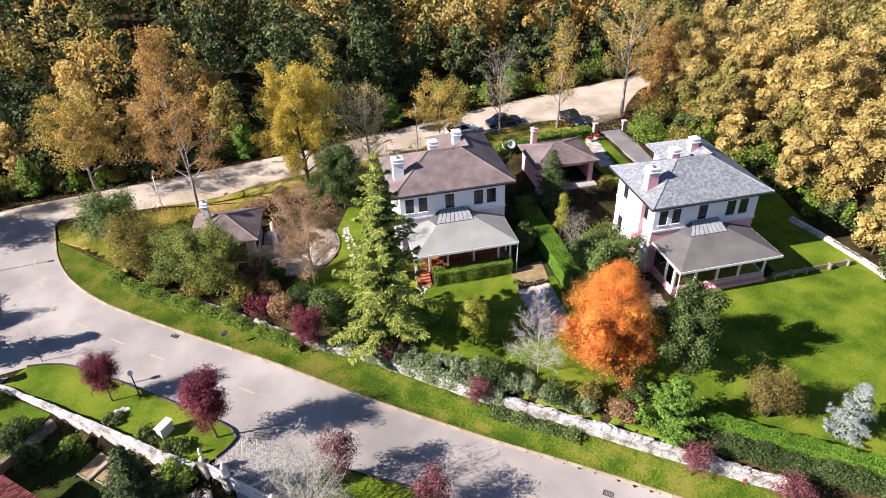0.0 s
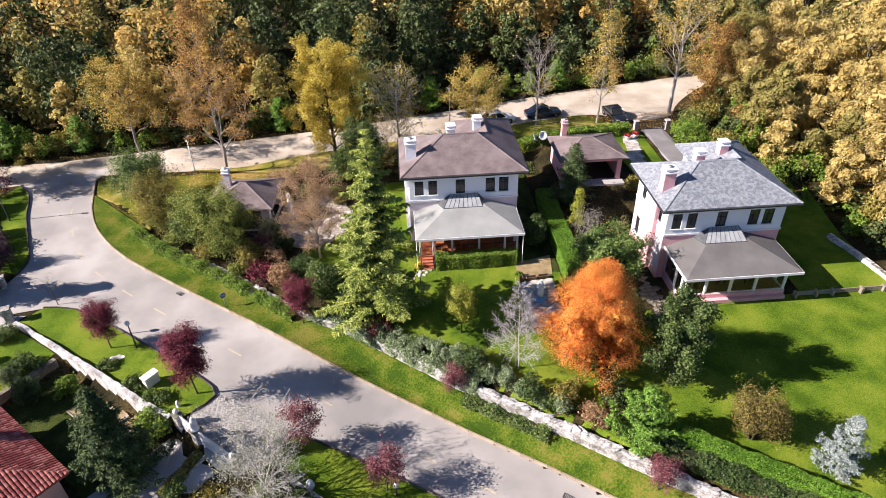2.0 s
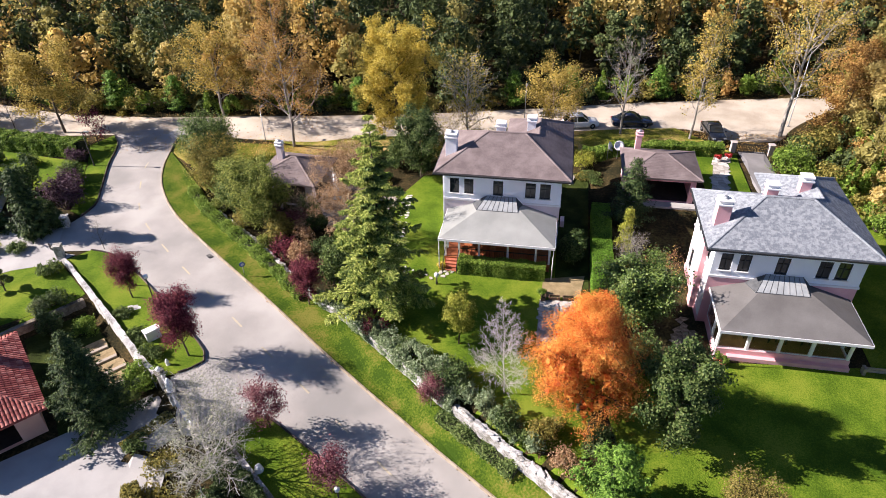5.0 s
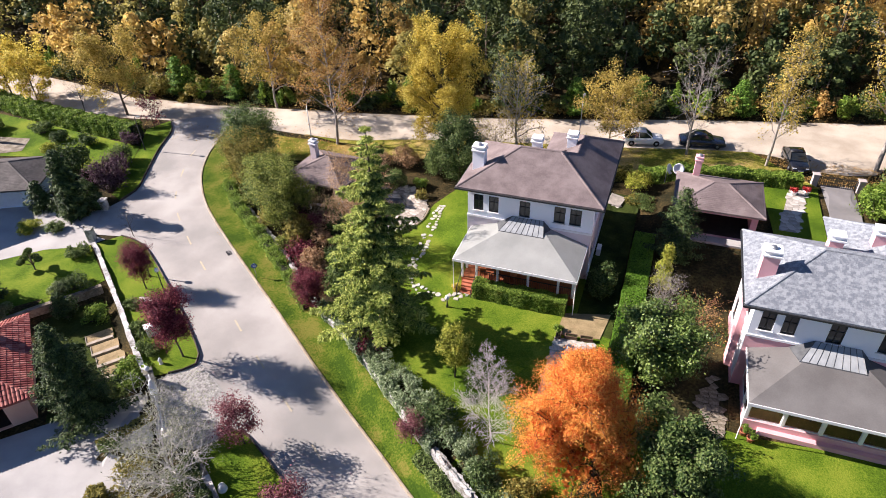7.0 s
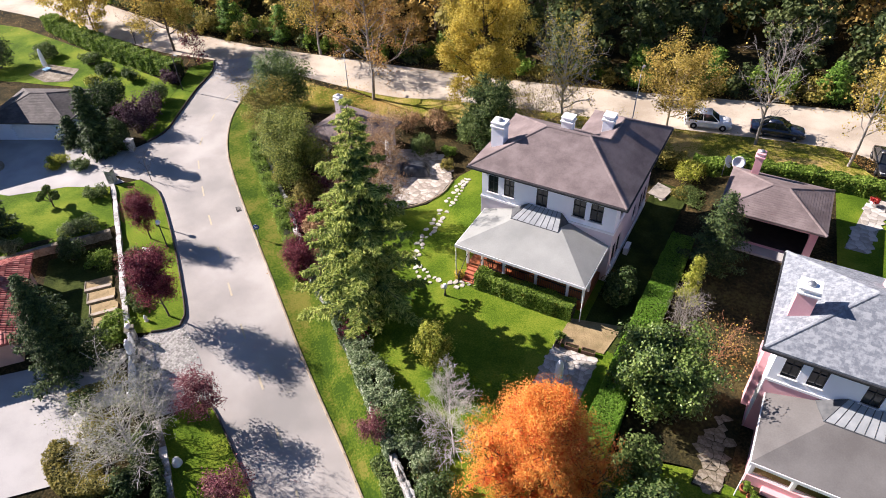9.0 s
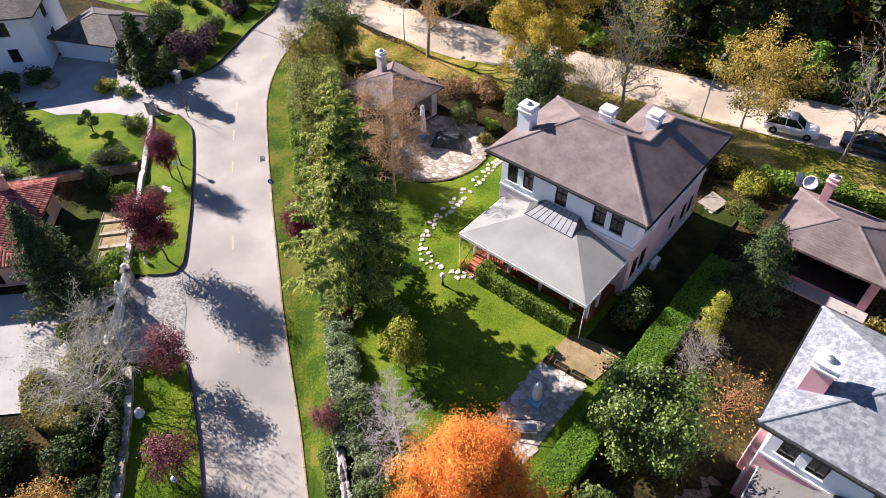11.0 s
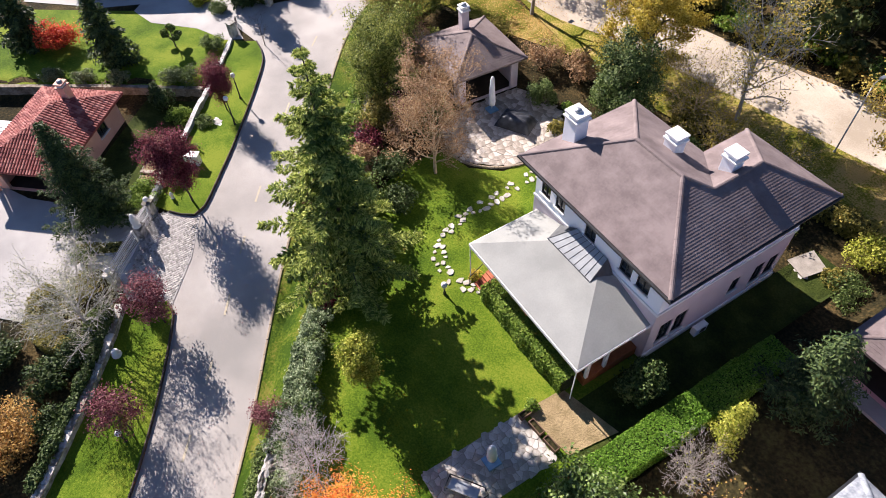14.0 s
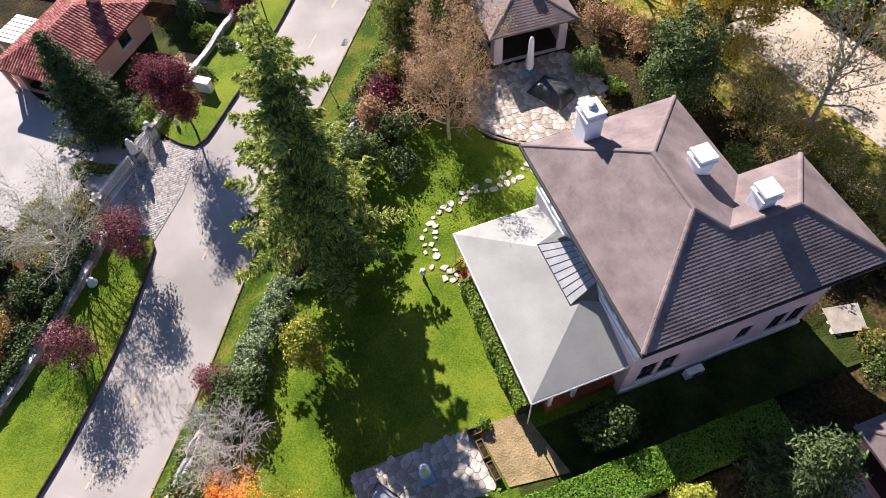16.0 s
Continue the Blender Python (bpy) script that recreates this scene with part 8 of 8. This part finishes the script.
gate(29.2, 20.15, 1.0, -3, 3.25, 1.2, M_IRON, "dark iron drive gate between pillars", 18, False)
gate(-33.6, -6.5, -0.7, 155, 1.8, 0.9, M_IRON, "low open dark iron gate", 8, False)

# white garden statue on the middle gate post
pillar(-14.9, -20.2, -1.2, 0.6, 1.0, M_WALLSTONE, "stone post carrying a white statue", -40, False)
st = new("statue", lathe("statue", [(0.28, 0), (0.30, 0.06), (0.2, 0.12), (0.24, 0.3), (0.27, 0.5), (0.2, 0.66), (0.25, 0.78), (0.12, 0.92), (0.13, 1.02), (0.09, 1.14), (0.02, 1.18)], M_MARBLE, 12))
st.matrix_world = pose(-14.9, -20.2, -0.1)
tagged(st, "white stone garden statue on the gate post", "statue")
st = new("statue", lathe("statue", [(0.2, 0), (0.2, 0.1), (0.12, 0.16), (0.11, 0.32), (0.15, 0.46), (0.09, 0.56), (0.08, 0.64), (0.02, 0.7)], M_MARBLE, 12))
st.matrix_world = pose(-16.9, -17.4, gz(-16.9, -17.4))
tagged(st, "small white stone ornament on the verge", "statue")
st = new("statue", lathe("statue", [(0.3, 0), (0.3, 0.2), (0.2, 0.25), (0.22, 0.5), (0.12, 0.62), (0.03, 0.66)], M_MARBLE, 12))
st.matrix_world = pose(-7.0, -24.2, gz(-7.0, -24.2) + 0.05)
tagged(st, "small pale stone ornament beside the wall", "statue")


def parasol(x, y, z, label, h=2.3):
    """A closed parasol in a white cover on a blue-grey base."""
    e = thing("parasol", label, "parasol", x, y, z)
    part("base", box("base", -0.38, -0.38, 0, 0.38, 0.38, 0.14, M_BLUEBASE, 0.03), e, "square blue base")
    part("pole", lathe("pole", [(0.03, 0.14), (0.03, 0.6)], M_TRIM, 8), e)
    part("cover", lathe("cover", [(0.05, 0.45), (0.24, 0.5), (0.28, 0.8), (0.25, 1.2), (0.23, 1.6), (0.16, h - 0.25), (0.10, h - 0.06), (0.02, h)], M_CLOTH, 12), e, "white fabric cover, tied shut")


M_BLUEBASE = material("blue_plastic", [(0.16, 0.32, 0.48), (0.22, 0.40, 0.56)], rough=0.5, scale=3)
M_CLOTH = material("white_cloth", [(0.68, 0.70, 0.74), (0.80, 0.81, 0.84)], rough=0.9, scale=4, bump=0.02, bump_scale=6)
parasol(11.1, -9.3, 0.07, "closed white parasol on the patio", 2.0)
parasol(-59.6, 5.4, gz(-59.6, 5.4) + 0.08, "closed grey parasol on a neighbour terrace", 2.6)
parasol(-11.25, 6.05, 0.1, "tall closed white parasol on the terrace", 3.05)

bbq = thing("covered_grill", "garden swing seat folded under a dark cover", "garden furniture", -8.9, 6.6, 0.1, 30)
bbq.scale = (1.2, 1.2, 1.1)
bm = bmesh.new()
bmesh.ops.create_grid(bm, x_segments=18, y_segments=12, size=1)
for vv in bm.verts:
    r = max(abs(vv.co.x) ** 7, abs(vv.co.y) ** 7)
    vv.co.z = 0.72 * (1 - r) + 0.06 * math.sin(9 * math.atan2(vv.co.y, vv.co.x + 0.3)) * (1 - r) + 0.03
    vv.co.x *= 1.15 - 0.1 * vv.co.z
    vv.co.y *= 0.75 - 0.1 * vv.co.z
part("cover", bm_mesh("cover", bm, material("dark_plastic_sheet", [(0.02, 0.022, 0.026), (0.06, 0.065, 0.075)], rough=0.3, scale=3), True), bbq, "glossy dark plastic sheet")
for lx, ly in ((-1.0, -0.6), (1.0, -0.6), (-1.0, 0.6), (1.0, 0.6)):
    part("leg", box("leg", lx - 0.03, ly - 0.03, 0, lx + 0.03, ly + 0.03, 0.3, M_IRON), bbq)

# lounger frame on the patio
lg = thing("lounger_frame", "bare dark metal swing frame on the patio", "garden furniture", 11.6, -11.2, 0.07, 35)
for pth in ([(-0.9, -0.35, 0), (-0.9, -0.35, 0.5), (0.9, -0.35, 0.62), (0.95, -0.35, 0)], [(-0.9, 0.35, 0), (-0.9, 0.35, 0.5), (0.9, 0.35, 0.62), (0.95, 0.35, 0)], [(0.9, -0.35, 0.6), (1.2, 0, 0.95), (0.9, 0.35, 0.6)], [(-0.9, -0.35, 0.48), (-0.9, 0.35, 0.48)]):
    v, q = tubes([(pth, [0.03] * len(pth))], 6)
    part("tube", mesh_of("tube", v, q, M_IRON), lg)
part("seat", box("seat", -0.8, -0.3, 0.28, 0.7, 0.3, 0.31, M_STEEL, 0.01), lg)

M_TROUGH = material("dull_brown_clay", [(0.10, 0.06, 0.04), (0.17, 0.105, 0.07)], rough=0.9, scale=3, fine=0.4)
# plant troughs beside the soil bed
for x, y, rz in ((10.9, -6.4, 4), (12.0, -6.3, 6), (10.0, -6.35, 92)):
    t = thing("plant_trough", "brown clay trough filled with earth", "planter", x, y, 0.05, rz, "clay troughs by the patio")
    part("trough", panel_mesh("trough", -0.45, 0.45, -0.18, 0.18, [(-0.4, -0.13, 0.4, 0.13)], 0.3, M_TROUGH, pose(0, 0, 0.3, -90, 0, 0)), t)
    part("earth", box("earth", -0.4, -0.13, 0.0, 0.4, 0.13, 0.24, M_GARDEN), t)
shrub("shrub", "small bright green plant beside the patio", 9.9, -5.9, 0.8, 0.8, 0.7, L_LIGHT, 901, 500, 0.1)
shrub("shrub", "yellow flowering plant beside the porch steps", 1.2, -3.7, 0.8, 0.8, 0.9, L_YELLOW, 902, 500, 0.1)

# low plank fence beside the pink villa
fn = thing("fence", "low weathered plank fence on the lawn", "fence")
fx = [(32.2, -11.0), (34.0, -11.0), (35.4, -11.0), (37.9, -11.0), (39.9, -10.9)]
for x, y in fx:
    part("post", box("post", x - 0.1, y - 0.35, -0.2, x + 0.1, y + 0.1, 0.62, M_WEATHER, 0.02), fn)
for (xa, ya), (xb, yb) in zip(fx[:-1], fx[1:]):
    for z0 in (0.08, 0.32):
        part("plank", box("plank", xa + 0.1, ya - 0.03, z0, xb - 0.1, ya + 0.03, z0 + 0.2, M_WEATHER, 0.01), fn)

M_PLANK = material("pale_bed_plank", [(0.26, 0.22, 0.17), (0.40, 0.35, 0.29)], rough=0.9, scale=3, fine=0.4)
# vegetable beds in the sunken garden
for i in range(4):
    b = thing("vegetable_bed", "raised bed of brown earth edged in boards", "vegetable bed", -24.3 + 1.3 * i, -16.0 - 0.8 * i, gz(-24.3 + 1.3 * i, -16.0 - 0.8 * i), 50, "vegetable beds by the wall")
    part("plank", box("plank", -0.95, -0.62, -0.05, 0.95, -0.32, 0.2, M_PLANK, 0.015), b, "pale weathered plank")
    part("side_board", box("side_board", -1.0, -0.62, -0.05, -0.951, 0.62, 0.2, M_WEATHER), b)
    part("earth", box("earth", -0.95, -0.319, -0.05, 1.0, 0.66, 0.14, M_BED), b)
# rear air conditioner
ac = thing("air_conditioner", "white air conditioner unit beside the villa wall", "air conditioner", 11.2, 4.6, 0.02, 90)
part("casing", box("casing", -0.45, -0.18, 0.1, 0.45, 0.18, 0.75, M_TRIM, 0.02), ac)
part("fan_grille", lathe("fan_grille", [(0.05, 0.0), (0.22, 0.01), (0.25, 0.0)], M_IRON, 16), ac).matrix_basis = pose(0.1, -0.185, 0.42, 90, 0, 0)
for lx in (-0.35, 0.35):
    part("foot", box("foot", lx - 0.05, -0.16, 0, lx + 0.05, 0.16, 0.1, M_IRON), ac)


# porch furniture
def chair(x, y, z, rz, mat, label):
    e = thing("porch_chair", label, "chair", x, y, z, rz, "chairs on the porch")
    part("seat", box("seat", -0.25, -0.25, 0.42, 0.25, 0.25, 0.47, mat, 0.015), e)
    part("backrest", box("backrest", -0.25, 0.21, 0.5, 0.25, 0.25, 0.95, mat, 0.012), e)
    for lx in (-0.22, 0.22):
        for ly in (-0.22, 0.22):
            part("leg", box("leg", lx - 0.025, ly - 0.025, 0, lx + 0.025, ly + 0.025, 0.42 if ly < 0 else 0.5, mat), e)
    return e


def table(x, y, z, w, d, mat, label, cloth=None):
    e = thing("porch_table", label, "table", x, y, z)
    part("tabletop", box("tabletop", -w / 2, -d / 2, 0.70, w / 2, d / 2, 0.75, cloth or mat, 0.01), e)
    for lx in (-w / 2 + 0.08, w / 2 - 0.08):
        for ly in (-d / 2 + 0.08, d / 2 - 0.08):
            part("leg", box("leg", lx - 0.035, ly - 0.035, 0, lx + 0.035, ly + 0.035, 0.70, mat), e)


table(3.6, -1.6, 0.75, 1.4, 0.9, M_ORANGEWOOD, "orange wooden porch table")
for x, y, rz in ((3.0, -2.2, 190), (4.2, -2.2, 170), (3.0, -0.9, 10), (4.2, -0.9, -10), (5.4, -2.0, 200)):
    chair(x, y, 0.75, rz, M_ORANGEWOOD, "orange stained wooden chair on the open porch")
for x in (25.6, 27.8):
    table(x, -9.4, 0.75, 1.2, 1.0, M_DARKWOOD, "porch table with a white cloth", M_CLOTH)
    for dx in (-0.9, 0.9):
        chair(x + dx, -9.4, 0.75, 90 if dx < 0 else -90, M_DARKWOOD, "dark wooden chair behind the glazed porch")
# flower pots by the pink villa steps
for x, y in ((22.4, -11.5), (22.8, -11.9)):
    pt = thing("flower_pot", "clay pot with a green plant by the steps", "flower pot", x, y, 0.03)
    part("pot", lathe("pot", [(0.16, 0), (0.22, 0.3), (0.25, 0.32), (0.25, 0.38), (0.2, 0.38), (0.18, 0.3), (0.02, 0.3)], M_BRICK, 14), pt)
    wv, cv = shrub_meshes(77, 0.7, 0.7, 0.7, 300, 0.1, L_LIGHT, 6)
    wv.transform(Matrix.Translation((0, 0, 0.3))); cv.transform(Matrix.Translation((0, 0, 0.3)))
    part("stem", wv, pt)
    part("leaves", cv, pt)

L_REDFLOWER = leafy("red_petals", (0.30, 0.02, 0.02), (0.50, 0.04, 0.04), (0.62, 0.12, 0.10))
for x, y in ((26.9, 17.2), (28.0, 17.6)):
    pt = thing("flower_pot", "clay pot of red flowers beside the gate path", "flower pot", x, y, gz(x, y) + 0.09)
    part("pot", lathe("pot", [(0.2, 0), (0.28, 0.36), (0.31, 0.38), (0.31, 0.45), (0.25, 0.45), (0.22, 0.36), (0.02, 0.36)], M_TRIM, 14), pt)
    wv, cv = shrub_meshes(78, 0.8, 0.8, 0.6, 300, 0.1, L_REDFLOWER, 6)
    wv.transform(Matrix.Translation((0, 0, 0.36))); cv.transform(Matrix.Translation((0, 0, 0.36)))
    part("stem", wv, pt)
    part("flowers", cv, pt)

# ladder against the terrace wall
ld = thing("ladder", "pale wooden ladder leaning on the terrace wall", "ladder", -32.5, -18.3, -1.72, -53)
for sx in (-0.2, 0.2):
    v, q = tubes([([(sx, -0.55, 0.0), (sx, 0.05, 1.9)], [0.03, 0.03])], 6)
    part("rail", mesh_of("rail", v, q, M_PLANK), ld)
for k in range(6):
    f = 0.12 + 0.15 * k
    v, q = tubes([([(-0.2, -0.55 + 0.6 * f, 1.9 * f), (0.2, -0.55 + 0.6 * f, 1.9 * f)], [0.02, 0.02])], 6)
    part("rung", mesh_of("rung", v, q, M_PLANK), ld)

lamp_post(-16.2, 3.7, 1.8, "white globe garden lamp beside the pavilion", 0, 0, True, M_TRIM)

# slatted lean-to beside the red-roofed house
pg = thing("pergola", "white slatted pergola beside the red-roofed house", "pergola", -29.9, -27.0, -1.75, -40.5)
for px, py in ((-1.3, -1.1), (1.3, -1.1), (-1.3, 1.1), (1.3, 1.1)):
    part("post", box("post", px - 0.06, py - 0.06, -0.1, px + 0.06, py + 0.06, 2.2, M_TRIM, 0.01), pg)
for py in (-1.1, 1.1):
    part("beam", box("beam", -1.5, py - 0.05, 2.2, 1.5, py + 0.05, 2.32, M_TRIM, 0.01), pg)
for k in range(7):
    part("slat", box("slat", -1.45 + 0.42 * k, -1.3, 2.32, -1.12 + 0.42 * k, 1.3, 2.36, M_TRIM, 0.008), pg)

# pale edging of the forecourt bed
be = thing("bed_edging", "row of pale edging stones along the forecourt bed", "edging", kind="structure")
ES = box("edging_stone", -0.24, -0.07, -0.1, 0.24, 0.07, 0.16, M_COPING, 0.015)
for side in (-0.42, 0.42):
    bl = polyline([(-14.6, -21.3), (-15.4, -22.8), (-16.4, -24.4)], 0.5)
    for a, b in zip(bl[:-1], bl[1:]):
        d = (b - a) / np.linalg.norm(b - a)
        m = (a + b) / 2 + np.array([-d[1], d[0]]) * side
        ob = new("edging_stone", ES)
        ob.parent = be
        ob.matrix_world = pose(m[0], m[1], gz(m[0], m[1]) + 0.04, 0, 0, math.degrees(math.atan2(d[1], d[0])))

hy = thing("hydrant", "small red hydrant on the verge by the wall", "hydrant", 17.9, -28.4, gz(17.9, -28.4))
part("body", lathe("body", [(0.13, 0), (0.13, 0.05), (0.09, 0.07), (0.09, 0.42), (0.12, 0.44), (0.12, 0.5), (0.07, 0.58), (0.02, 0.6)], gloss("red_enamel", (0.45, 0.03, 0.02)), 14), hy)
nz = lathe("nozzle", [(0.045, 0.0), (0.045, 0.1), (0.06, 0.1), (0.06, 0.14), (0.01, 0.14)], M_STEEL, 10)
nz.transform(pose(0, -0.08, 0.32, 90, 0, 0))
part("nozzle", nz, hy)

sl = thing("inspection_slab", "square concrete inspection slab in the verge", "slab", -23.0, -11.9, gz(-23.0, -11.9) + 0.1, 35, kind="structure")
part("slab", box("slab", -0.5, -0.38, -0.1, 0.5, 0.38, 0.05, M_COPING, 0.02), sl)
part("lid", box("lid", -0.3, -0.22, 0.05, 0.3, 0.22, 0.07, M_DRIVE, 0.01), sl)

# rough boulder by the neighbour forecourt
bm = bmesh.new()
bmesh.ops.create_icosphere(bm, subdivisions=3, radius=0.8)
rk = np.random.default_rng(4)
off = rk.normal(0, 1, 3)
for vv in bm.verts:
    k = 1 + 0.18 * math.sin(3 * vv.co.x + off[0]) * math.cos(2.7 * vv.co.y + off[1]) + 0.1 * math.sin(6 * vv.co.z + 5 * vv.co.x)
    vv.co = Vector((vv.co.x * 1.3 * k, vv.co.y * k, max(-0.3, vv.co.z * 0.55 * k)))
rock = new("boulder", bm_mesh("boulder", bm, M_DARKSTONE))
rock.matrix_world = pose(-46.3, -10.2, gz(-46.3, -10.2) + 0.15)
tagged(rock, "grey boulder beside the neighbour forecourt", "boulder")
